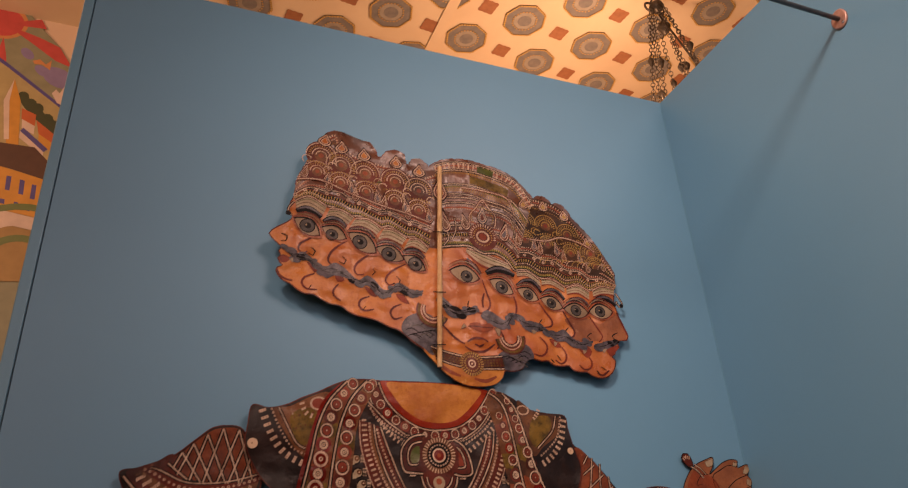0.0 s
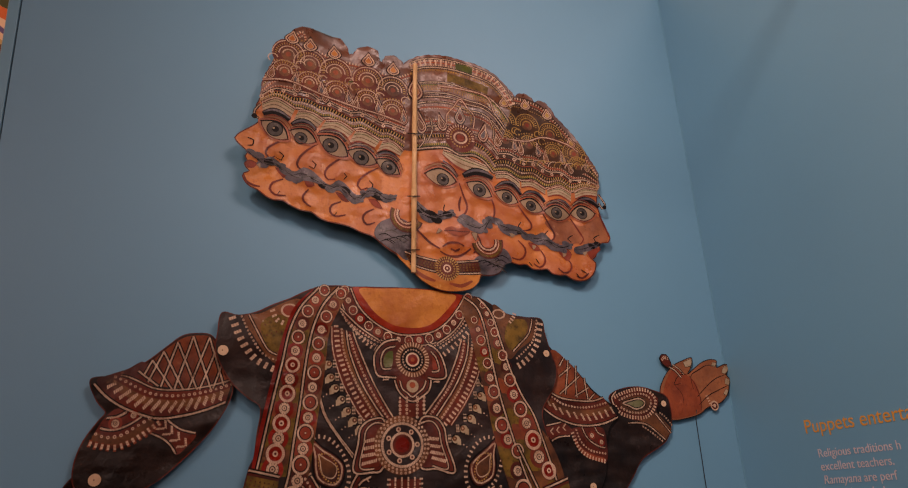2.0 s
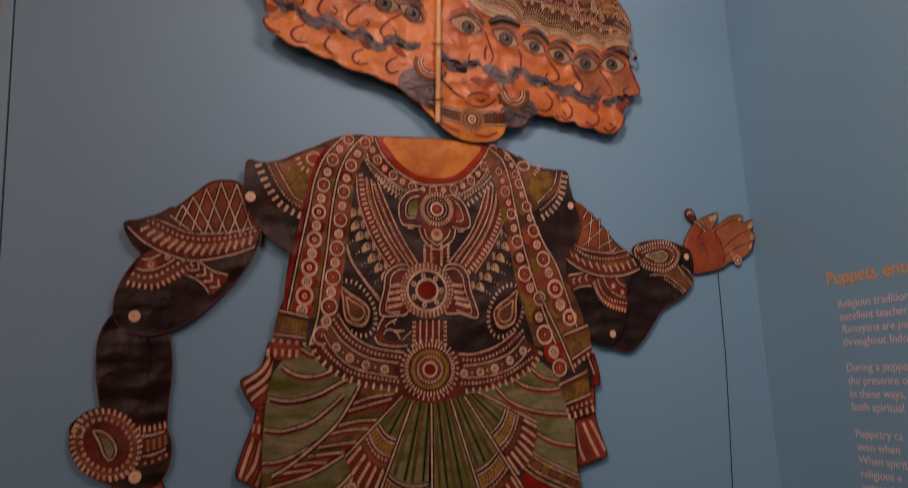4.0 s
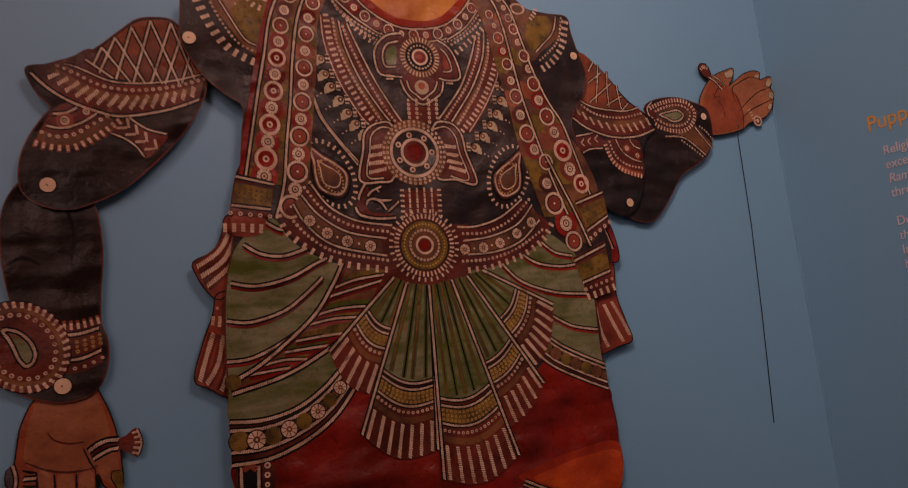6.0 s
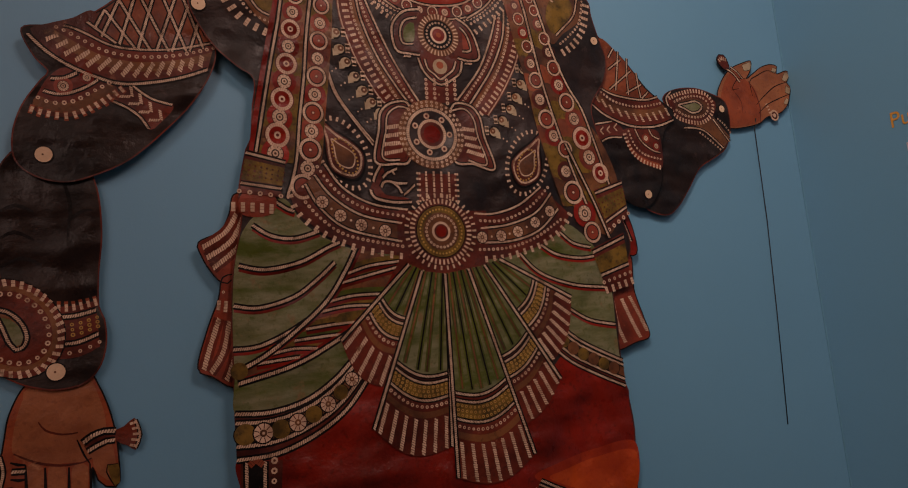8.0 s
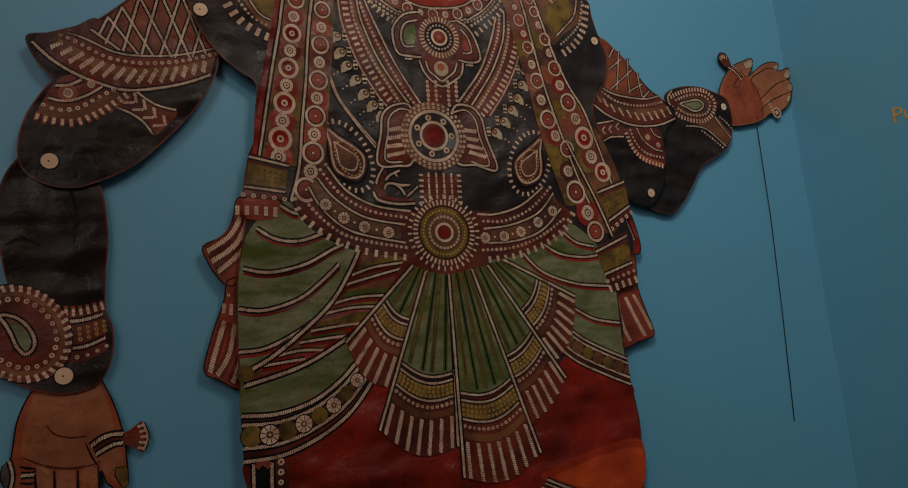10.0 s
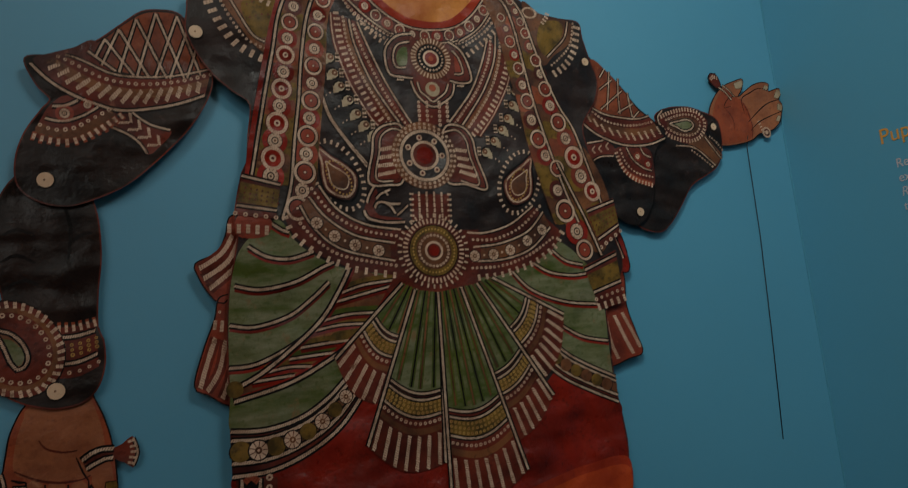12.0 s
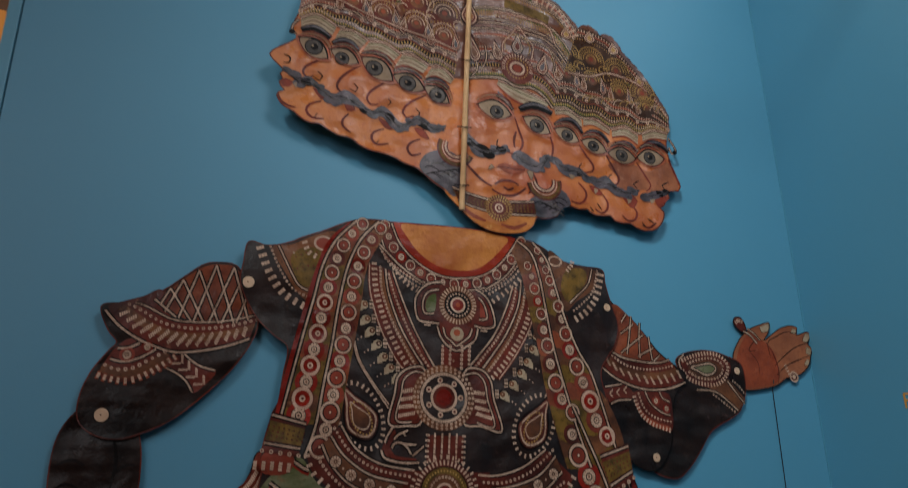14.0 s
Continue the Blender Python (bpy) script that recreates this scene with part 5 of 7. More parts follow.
d.disc((-0.255, 1.152), 0.0095, MUSTARD, 8, 16)

# red cloth below, with its hems
d.fill([(-0.262, 1.057), (-0.214, 1.056), (-0.167, 1.075), (-0.114, 1.122), (-0.069, 1.134), (-0.013, 1.093), (0.082, 1.074), (0.139, 1.112), (0.178, 1.132), (0.254, 1.085), (0.259, 1.053), (0.261, 1.018), (0.256, 0.976), (0.251, 0.931), (0.223, 0.866), (0.166, 0.813), (0.075, 0.823), (-0.000, 0.856), (-0.049, 0.892), (-0.094, 0.876), (-0.162, 0.879), (-0.240, 0.908), (-0.258, 0.958), (-0.259, 1.017)], RED, 1)
d.fill([(0.261, 1.003), (0.196, 1.004), (0.136, 0.994), (0.100, 0.982), (0.145, 0.959), (0.206, 0.945), (0.252, 0.940)], EMBER, 1.5)
d.fill([(0.259, 0.992), (0.195, 0.993), (0.144, 0.984), (0.121, 0.978), (0.154, 0.961), (0.206, 0.946), (0.252, 0.941)], SCARLET, 2)
part = d.band([(-0.262, 1.108), (-0.224, 1.105), (-0.184, 1.113), (-0.150, 1.132), (-0.124, 1.155)], [(-0.263, 1.056), (-0.219, 1.057), (-0.174, 1.072), (-0.136, 1.096), (-0.105, 1.132)], MAROON, 4, 40)
d.quadstrip(part(0.25)[:], part(0.68)[:], BROWN, 5)
for t in (0.03, 0.22, 0.7, 0.97):
    d.rope(part(t), 0.0042, 7, raw=True)
for k, q in enumerate(resample(part(0.46), 17)[1::2]):
    r = 0.0116 - 0.0005 * k
    d.disc(q, r * 1.1, INK, 6, 18)
    if k % 2:
        d.flower(q, r * 0.95, 8)
    else:
        d.disc(q, r, MUSTARD, 7, 18)
part = d.band([(0.167, 1.167), (0.190, 1.149), (0.221, 1.132), (0.257, 1.115)], [(0.150, 1.139), (0.176, 1.118), (0.216, 1.097), (0.257, 1.078)], MAROON, 4, 30)
d.quadstrip(part(0.25), part(0.68), BROWN, 5)
for t in (0.03, 0.2, 0.72, 0.97):
    d.rope(part(t), 0.0034, 7, raw=True)
for k, q in enumerate(resample(part(0.46), 13)[1:-1:2]):
    d.disc(q, 0.0098, INK, 6, 16)
    d.disc(q, 0.0088, (MUSTARD, BROWN)[k % 2], 7, 16)
part = d.band([(-0.259, 1.054), (-0.260, 1.023), (-0.258, 0.981)], [(-0.214, 1.051), (-0.217, 1.016), (-0.220, 0.974)], MAROON, 3, 20)
for t in (0.14, 0.58):
    d.rope(part(t), 0.004, 6, raw=True)
d.dots(part(0.8), 0.0036, 0.0105, layer=6, raw=True)
d.quadstrip(part(0.17), part(0.55), INK, 4)
d.fringe(part(0.29), 0.012, 0.007, 0.026, RUST, 6, 40, True, 1, True)
d.fringe(part(0.43), 0.012, 0.007, 0.026, RUST, 6, -40, True, 1, True)
part = d.band([(0.109, 0.978), (0.153, 0.956), (0.205, 0.942), (0.254, 0.940)], [(0.093, 0.956), (0.149, 0.930), (0.201, 0.914), (0.246, 0.912)], MAROON, 4, 24)
d.rope(part(0.05), 0.0034, 6, raw=True)
d.rope(part(0.25), 0.0028, 6, raw=True)
d.dots(part(0.55), 0.0034, 0.011, layer=6, raw=True)
d.rope(part(0.9), 0.0034, 6, raw=True)


# fan of pleats
d.fill([(-0.048, 1.259), (-0.108, 1.193), (-0.132, 1.161), (-0.099, 1.127), (-0.071, 1.114), (-0.018, 1.045), (0.059, 1.020), (0.082, 1.074), (0.131, 1.113), (0.170, 1.171), (0.174, 1.202), (0.088, 1.254), (0.020, 1.249)], MAROON, 6)
def pleat(tl, tr, bl, br, cloth, stripes, tips, layer, bow=0.02):
    """One pleat: green folds, two beaded bands and a striped tip."""
    tl, tr, bl, br = (Vector(q) for q in (tl, tr, bl, br))
    way = ((bl + br) / 2 - (tl + tr) / 2).normalized()

    def across(t, n=12):
        a, b = tl.lerp(bl, t), tr.lerp(br, t)
        return [a.lerp(b, k / n) + way * bow * t * math.sin(math.pi * k / n) for k in range(n + 1)]

    def zone(t0, t1, ink, up):
        d.quadstrip(across(t0), across(t1), ink, layer + up)

    zone(0, cloth, GREEN, 0)
    zone(cloth, 1.0, MAROON, 0)
    for k in range(1, stripes):
        s = k / stripes
        d.ribbon([across(0)[round(12 * s)], across(cloth * 0.97)[round(12 * s)]], 0.0062, OLIVE, layer + 1)
        d.ribbon([across(0)[round(12 * s)], across(cloth * 0.97)[round(12 * s)]], 0.0022, BROWN if k % 2 else INK, layer + 2)
    e = 1 - cloth
    zone(cloth + 0.12 * e, cloth + 0.3 * e, MUSTARD, 1)
    for t in (0.02, 0.1, 0.32):
        d.rope(across(cloth + t * e), 0.0032, layer + 3, raw=True)
    for t in (0.155, 0.21, 0.265):
        d.dots(across(cloth + t * e), 0.002, 0.0056, GOLD, layer + 3, raw=True)
    d.dots(across(cloth + 0.4 * e), 0.0022, 0.0062, layer=layer + 3, raw=True)
    zone(cloth + 0.46 * e, cloth + 0.54 * e, BROWN, 1)
    for k in range(tips):
        s = (k + 0.5) / tips
        a0, b0 = across(cloth + 0.58 * e), across(0.995)
        p0 = a0[0].lerp(a0[-1], s) + way * bow * 0.7 * math.sin(math.pi * s)
        p1 = b0[0].lerp(b0[-1], s) + way * bow * math.sin(math.pi * s)
        d.rope([p0, p1], 0.0054, layer + 3, None)
    for edge in (0, -1):
        d.rope([across(0)[edge], across(0.5)[edge], across(1.0)[edge]], 0.0036, layer + 4)


pleat((-0.045, 1.261), (-0.026, 1.253), (-0.138, 1.175), (-0.071, 1.115), 0.42, 4, 6, 12)
pleat((0.059, 1.256), (0.082, 1.262), (0.142, 1.121), (0.185, 1.206), 0.46, 4, 7, 12, 0.012)
pleat((0.033, 1.252), (0.059, 1.255), (0.086, 1.046), (0.154, 1.100), 0.56, 4, 6, 15, 0.01)
pleat((-0.029, 1.252), (0.004, 1.247), (-0.107, 1.069), (-0.010, 1.036), 0.57, 5, 7, 18)
pleat((0.002, 1.247), (0.035, 1.252), (-0.006, 0.998), (0.103, 1.011), 0.58, 6, 7, 22)

# belt medallion
d.fill([(-0.054, 1.325), (-0.035, 1.329), (0.054, 1.327), (0.070, 1.321), (0.065, 1.261), (0.057, 1.241), (-0.059, 1.248), (-0.057, 1.268)], MAROON, 9)
W = (0.002, 1.301)
d.disc(W, 0.0429, MAROON, 28, 40)
d.rays(W, 0.0360, 0.0425, 44, 0.0025, CREAM, 29)
d.disc(W, 0.0341, INK, 29, 40)
d.disc(W, 0.0329, MUSTARD, 30, 40)
d.disc(W, 0.0245, BROWN, 31, 36)
d.dotring(W, 0.0203, 0.0019, 26, 33)
d.disc(W, 0.0127, CREAM, 32, 24)
d.disc(W, 0.0096, MAROON, 33, 22)
d.disc(W, 0.0070, RED, 34, 16)
d.rays(W, 0.0440, 0.0495, 34, 0.0025, CREAM, 28)

d.dotring(W, 0.0285, 0.0014, 40, 31, ink=GOLD, hole=False)

# lower ends of the shawl
d.fill([(-0.240, 1.352), (-0.204, 1.349), (-0.209, 1.327), (-0.241, 1.327)], BRICK, 3)
for a, b in (([(-0.233, 1.404), (-0.188, 1.392)], [(-0.244, 1.353), (-0.197, 1.347)]), ([(0.243, 1.354), (0.293, 1.369)], [(0.262, 1.295), (0.298, 1.318)])):
    part = d.band(a, b, MAROON, 15, 10)
    d.quadstrip(part(0.22), part(0.7), MUSTARD, 16)
    for t in (0.08, 0.78):
        d.rope(part(t), 0.0034, 18, raw=True)
    for t in (0.34, 0.46, 0.58):
        d.dots(part(t), 0.0013, 0.006, MAROON, 18, False, True)
    d.dots(part(0.97), 0.003, 0.0096, layer=18, raw=True)
d.fringe([(-0.251, 1.342), (-0.231, 1.341), (-0.208, 1.339)], 0.011, 0.0048, 0.0098, layer=18)
part = d.band([(0.227, 1.270), (0.285, 1.292)], [(0.246, 1.208), (0.289, 1.217)], MAROON, 15, 10)
d.quadstrip(part(0.2), part(0.55), MUSTARD, 16)
for t in (0.08, 0.6):
    d.rope(part(t), 0.0038, 18, raw=True)
d.dots(part(0.76), 0.0028, 0.009, layer=18, raw=True)
d.fringe(part(0.86), 0.01, 0.0046, 0.0096, layer=18, raw=True)
d.rope([(0.205, 1.421), (0.223, 1.379), (0.241, 1.337), (0.260, 1.285)], 0.0036, 21)

# -- the head sheet, with its many profiles and crowns
head_start = len(d.verts)
d.at(-0.021)
crown_edge = [(-0.244, 1.996), (-0.236, 2.018), (-0.228, 2.036), (-0.231, 2.052), (-0.226, 2.072), (-0.213, 2.103), (-0.200, 2.130), (-0.187, 2.153), (-0.177, 2.177), (-0.161, 2.187), (-0.141, 2.186), (-0.125, 2.171), (-0.132, 2.149), (-0.126, 2.165), (-0.109, 2.174), (-0.090, 2.174), (-0.078, 2.159), (-0.073, 2.142), (-0.065, 2.144), (-0.057, 2.158), (-0.038, 2.166), (-0.018, 2.160), (-0.015, 2.138), (-0.009, 2.136), (-0.003, 2.150), (0.014, 2.155), (0.029, 2.145), (0.033, 2.138), (0.041, 2.147), (0.058, 2.159), (0.080, 2.167), (0.103, 2.171), (0.127, 2.172), (0.151, 2.168), (0.178, 2.165)]
crown_right = [(0.206, 2.157), (0.227, 2.145), (0.244, 2.127), (0.257, 2.113), (0.266, 2.101), (0.273, 2.109), (0.287, 2.112), (0.303, 2.104), (0.308, 2.092), (0.318, 2.100), (0.332, 2.098), (0.346, 2.082), (0.353, 2.067), (0.364, 2.058), (0.374, 2.046), (0.388, 2.032), (0.402, 2.011), (0.415, 1.989), (0.428, 1.967), (0.437, 1.950), (0.435, 1.930), (0.430, 1.917)]
front_right = [(0.424, 1.881), (0.428, 1.859), (0.435, 1.835), (0.442, 1.819), (0.444, 1.809), (0.439, 1.801), (0.422, 1.799), (0.416, 1.793), (0.418, 1.785), (0.409, 1.777), (0.406, 1.770), (0.398, 1.763), (0.404, 1.757), (0.402, 1.745), (0.393, 1.731), (0.378, 1.721), (0.360, 1.719), (0.345, 1.723), (0.336, 1.729), (0.323, 1.728), (0.306, 1.731), (0.298, 1.739), (0.283, 1.737), (0.266, 1.738), (0.255, 1.746), (0.241, 1.744), (0.228, 1.747), (0.218, 1.748)]
jaw = [(0.208, 1.741), (0.198, 1.726), (0.179, 1.720), (0.163, 1.720), (0.158, 1.713), (0.153, 1.704), (0.138, 1.693), (0.110, 1.688), (0.086, 1.689), (0.065, 1.696), (0.045, 1.709), (0.024, 1.729), (0.015, 1.739), (0.006, 1.750), (-0.012, 1.761), (-0.026, 1.773), (-0.039, 1.782), (-0.057, 1.787), (-0.075, 1.795), (-0.095, 1.800), (-0.115, 1.803), (-0.131, 1.809), (-0.143, 1.818), (-0.162, 1.820), (-0.178, 1.827), (-0.192, 1.835), (-0.207, 1.835), (-0.220, 1.841), (-0.233, 1.851)]
front_left = [(-0.244, 1.855), (-0.252, 1.862), (-0.258, 1.873), (-0.256, 1.879), (-0.247, 1.884), (-0.253, 1.890), (-0.256, 1.897), (-0.251, 1.903), (-0.255, 1.911), (-0.251, 1.918), (-0.259, 1.927), (-0.267, 1.934), (-0.273, 1.943), (-0.269, 1.950), (-0.257, 1.960), (-0.240, 1.973), (-0.234, 1.983)]


def ragged(pts, seed, size=0.0011):
    """The hand-cut edge: small uneven nicks between the points."""
    r = random.Random(seed)
    out = []
    for a, b in zip(pts, pts[1:]):
        a, b = Vector(a), Vector(b)
        side = Vector((a.y - b.y, b.x - a.x)).normalized()
        out.append(a)
        n = int((b - a).length / 0.007)
        for k in range(1, n + 1):
            out.append(a.lerp(b, k / (n + 1)) + side * size * (1 if k % 2 else -1) * r.uniform(0.3, 1.0))
    return out + [Vector(pts[-1])]


d.sheet(ragged(crown_edge + crown_right, 3) + [Vector(q) for q in front_right + jaw + front_left], FLESH, MAROON, thick=0.0014, rim_width=0.0022)

brim_l = [(-0.232, 2.019), (-0.204, 2.031), (-0.172, 2.013), (-0.161, 2.013), (-0.123, 1.999), (-0.108, 2.001), (-0.067, 1.984), (-0.052, 1.989), (-0.018, 1.970), (-0.003, 1.972), (0.025, 1.955)]
brim_m = [(0.049, 1.956), (0.075, 1.962), (0.110, 1.966), (0.136, 1.954), (0.164, 1.957), (0.187, 1.945), (0.202, 1.925)]
brim_r = [(0.202, 1.925), (0.231, 1.929), (0.258, 1.915), (0.285, 1.918), (0.312, 1.904), (0.344, 1.913), (0.368, 1.902), (0.398, 1.916), (0.432, 1.914)]
top_l = [(-0.226, 2.070), (-0.197, 2.134), (-0.162, 2.183), (-0.149, 2.153), (-0.101, 2.132), (-0.036, 2.124), (0.012, 2.112), (0.047, 2.126)]
top_m = [(0.047, 2.148), (0.079, 2.162), (0.127, 2.166), (0.178, 2.159), (0.226, 2.140), (0.261, 2.093)]
top_r = [(0.231, 2.101), (0.277, 2.103), (0.321, 2.091), (0.354, 2.057), (0.394, 2.010), (0.434, 1.947)]
d.fill(crown_edge[3:] + crown_right[:-1] + brim_r[::-1] + brim_m[::-1][1:] + brim_l[::-1], CROWN, 1)
crowns = []
for brim, top in ((brim_l, top_l), (brim_r, top_r), (brim_m, top_m)):
    lay = 2 if brim is not brim_m else 12
    part = d.band(brim, top, CROWN_DARK if brim is brim_r else CROWN, lay, 60)
    crowns.append(part)
    for t in (0.27, 0.31, 0.43, 0.47, 0.66, 0.71, 0.86, 0.91):
        d.dots(part(t), 0.0014, 0.005, (GOLD, CREAM)[int(t * 100) % 2], lay + 2, True, True)
    for t in (0.29, 0.445, 0.69, 0.94):
        d.ribbon(part(t), 0.003, (RUST, OLIVE)[int(t * 100) % 2], lay + 1)
    d.rope(part(0.012), 0.0036, lay + 3, raw=True)
    d.ribbon(part(0.045), 0.005, OLIVE, lay + 1)
    d.fringe(part(0.05), 0.005, 0.0019, 0.0042, raw=True, layer=lay + 3, centre=True, ink=GOLD)
    d.dots(part(0.095), 0.0017, 0.0048, layer=lay + 3, raw=True)
    d.ribbon(part(0.135), 0.007, INK, lay + 1)
    d.fringe(part(0.135), 0.006, 0.0022, 0.0052, raw=True, layer=lay + 3, centre=True, ink=GOLD)
    d.rope(part(0.175), 0.0022, lay + 3, raw=True, ink=RUST)
    d.dots(part(0.205), 0.0036, 0.021, layer=lay + 4, raw=True)
    d.rope(part(0.24), 0.003, lay + 3, raw=True)
    d.fringe(part(0.965), 0.005, 0.0022, 0.0058, raw=True, layer=lay + 3, centre=True)


def hat(base, top, wide, lay, ground, core, bead):
    """One crown: a fan of beaded arcs over hanging drops, tapering to a flame at its tip."""
    base, top = Vector(base), Vector(top)
    way = top - base
    side = Vector((way.y, -way.x)).normalized()
    lean = math.degrees(math.atan2(way.y, way.x)) - 90
    for t, s in ((0.4, 0.62), (0.66, 0.78)):
        c = base + way * t
        d.disc(c + way * 0.02, wide * s * 0.78, ground, lay, 18, 1.0)
        d.disc(c, wide * s * 0.34, BROWN, lay + 0.5, 14)
        for q, w, ink in ((0.74, 0.0026, bead), (0.58, 0.0, GOLD), (0.44, 0.0026, bead), (0.26, 0.0022, bead)):
            if w:
                d.rope(arc(c, wide * s * q, lean - 8, lean + 188, 18), w, lay + 2, None, True, ink)
            else:
                d.fringe(arc(c, wide * s * q, lean - 8, lean + 188, 18), 0.0046, 0.0016, 0.0044, ink, lay + 2, 0, True, 1, True)
        d.disc(c, wide * s * 0.13, core, lay + 1, 12)
    for k in (-1, 1):
        q = base + way * 0.3 + side * wide * 0.42 * k
        d.drop(q - way * 0.06, q + way * 0.16 + side * wide * 0.08 * k, wide * 0.3, MAROON, GREY if k > 0 else BROWN, lay + 3, 0.12 * k)
        e = base + way * 0.55 + side * wide * 0.5 * k
        d.rope(arc(e, wide * 0.17, lean + 20, lean + 250, 10), 0.0024, lay + 5, None, True, bead)
    d.dots([base + way * 0.52 - side * wide * 0.45, base + way * 0.55, base + way * 0.52 + side * wide * 0.45], 0.0018, 0.0056, GOLD, lay + 5)
    d.drop(top - way.normalized() * wide * 0.5, top + way.normalized() * wide * 0.1, wide * 0.52, MAROON, OCHRE if bead is CREAM else GOLD, lay + 7)


for base, top in (((-0.202, 2.030), (-0.177, 2.171)), ((-0.148, 2.008), (-0.146, 2.161)), ((-0.094, 1.995), (-0.102, 2.152)), ((-0.043, 1.981), (-0.036, 2.147)), ((0.005, 1.966), (0.012, 2.135))):
    hat(base, top, 0.05, 9, MAROON, RUST, CREAM)
for base, top in (((0.232, 1.938), (0.240, 2.095)), ((0.286, 1.929), (0.286, 2.096)), ((0.342, 1.918), (0.333, 2.080)), ((0.399, 1.921), (0.379, 2.021))):
    hat(base, top, 0.044, 9, CROWN_DARK, BRICK, GOLD)
for path in ([(-0.230, 2.063), (-0.185, 2.068), (-0.123, 2.047), (-0.060, 2.030), (-0.017, 2.022), (0.027, 2.009)], [(0.100, 2.101), (0.147, 2.101), (0.201, 2.092), (0.215, 2.058)], [(0.237, 2.003), (0.281, 2.003), (0.320, 2.016), (0.371, 2.007), (0.395, 1.992)]):
    d.rope(path, 0.003, 19, MAROON)
for k in range(14):
    q = Vector((0.263, 1.949)).lerp(Vector((0.424, 1.951)), k / 13)
    d.rope(arc(q, 0.014, 60, 175, 8), 0.0022, 20, None, True, GOLD if k % 3 else CREAM)

# main crown
part = crowns[2]
d.rope(part(0.985), 0.0026, 15, raw=True)
d.fringe(part(0.94), 0.014, 0.0036, 0.0105, raw=True, layer=15, centre=True, lean=-8)
for t in (0.885, 0.72, 0.6, 0.56, 0.5):
    d.rope(part(t), 0.0028, 15, raw=True)
for t in (0.85, 0.68, 0.64):
    d.dots(part(t), 0.0017, 0.0052, GOLD, 15, raw=True)
d.quadstrip(part(0.74)[20:44], part(0.83)[20:44], MUSTARD, 13)
d.quadstrip(part(0.9)[24:34], part(0.97)[24:34], OLIVE, 15.5)
C0 = Vector((0.140, 1.993))
d.disc(C0, 0.031, MAROON, 16, 22)
d.ring(C0, 0.0125, 0.004, CREAM, 18, 0.9)
d.dotring(C0, 0.0195, 0.0017, 22, 18, ink=GOLD)
d.fringe(arc(C0, 0.026, -10, 190, 18), 0.006, 0.002, 0.0052, CREAM, 18, 0, True, 1, True)
d.disc(C0, 0.008, BRICK, 18, 12)
d.drop((0.141, 2.022), (0.144, 2.063), 0.021, GREY, MAROON, 18)
d.dots(arc(Vector((0.142, 2.037)), 0.024, -30, 210, 18), 0.0017, 0.005, GOLD, 18, raw=True)
d.rope([(0.114, 2.019), (0.115, 2.039), (0.130, 2.058), (0.145, 2.078), (0.159, 2.060), (0.172, 2.044), (0.168, 2.016)], 0.0026, 18, MAROON)
d.drop((0.104, 2.003), (0.108, 2.040), 0.02, MAROON, BROWN, 17, 0.25)
d.drop((0.188, 1.989), (0.183, 2.031), 0.022, MAROON, GREY, 17, -0.25)
d.drop((0.060, 1.992), (0.071, 2.040), 0.022, MAROON, BROWN, 17, 0.3)
d.drop((0.216, 1.983), (0.223, 2.013), 0.018, MAROON, BROWN, 17, 0.2)
d.drop((0.054, 2.062), (0.054, 2.119), 0.03, MAROON, OCHRE, 17)
for a, b in (((0.073, 1.977), (0.082, 2.027)), ((0.207, 1.994), (0.204, 2.043)), ((0.056, 1.963), (0.065, 1.993))):
    d.rope([a, Vector(a).lerp(Vector(b), 0.5) + Vector((0.006, 0)), b], 0.0024, 17)


# the faces
def eye(a, b, iris, r, lay):
    """A painted almond eye between two corners, with its lids."""
    a, b, i = Vector(a), Vector(b), Vector(iris)
    way = b - a
    up = Vector((-way.y, way.x))

    def put(t, h):
        return a + way * t + up * h

    def almond(k):
        return [put(0.5 + (t - 0.5) * k, h * k) for t, h in ((0, 0.0), (0.2, 0.2), (0.48, 0.3), (0.78, 0.21), (1, 0), (0.8, -0.19), (0.5, -0.27), (0.2, -0.17))]

    d.fill(almond(1.3), BLUSH, lay)
    d.fill(almond(1.1), MAROON, lay + 1)
    d.fill(almond(1.0), WHITE, lay + 2)
    d.disc(i, r, INK, lay + 3, 20)
    d.disc(i, r * 0.87, IRIS, lay + 4, 20)
    d.disc(i + Vector((0.001, 0.0005)), r * 0.42, INK, lay + 5, 14)
    d.disc(i + Vector((-0.002, 0.002)), r * 0.14, WHITE, lay + 6, 8)
    d.line([put(-0.08, -0.02), put(0.2, 0.22), put(0.48, 0.33), put(0.8, 0.22), put(1.06, -0.02)], 0.0034, INK, lay + 7)
    d.line([put(-0.04, 0.0), put(0.2, -0.2), put(0.5, -0.3), put(0.8, -0.21), put(1.02, 0.0)], 0.0014, MAROON, lay + 7)
    for h, ink in ((0.43, MAROON), (0.5, WHITE), (0.57, BRICK)):
        d.line([put(-0.08, h - 0.34), put(0.2, h - 0.1), put(0.5, h), put(0.82, h - 0.1), put(1.1, h - 0.36)], 0.0016, ink, lay + 2)


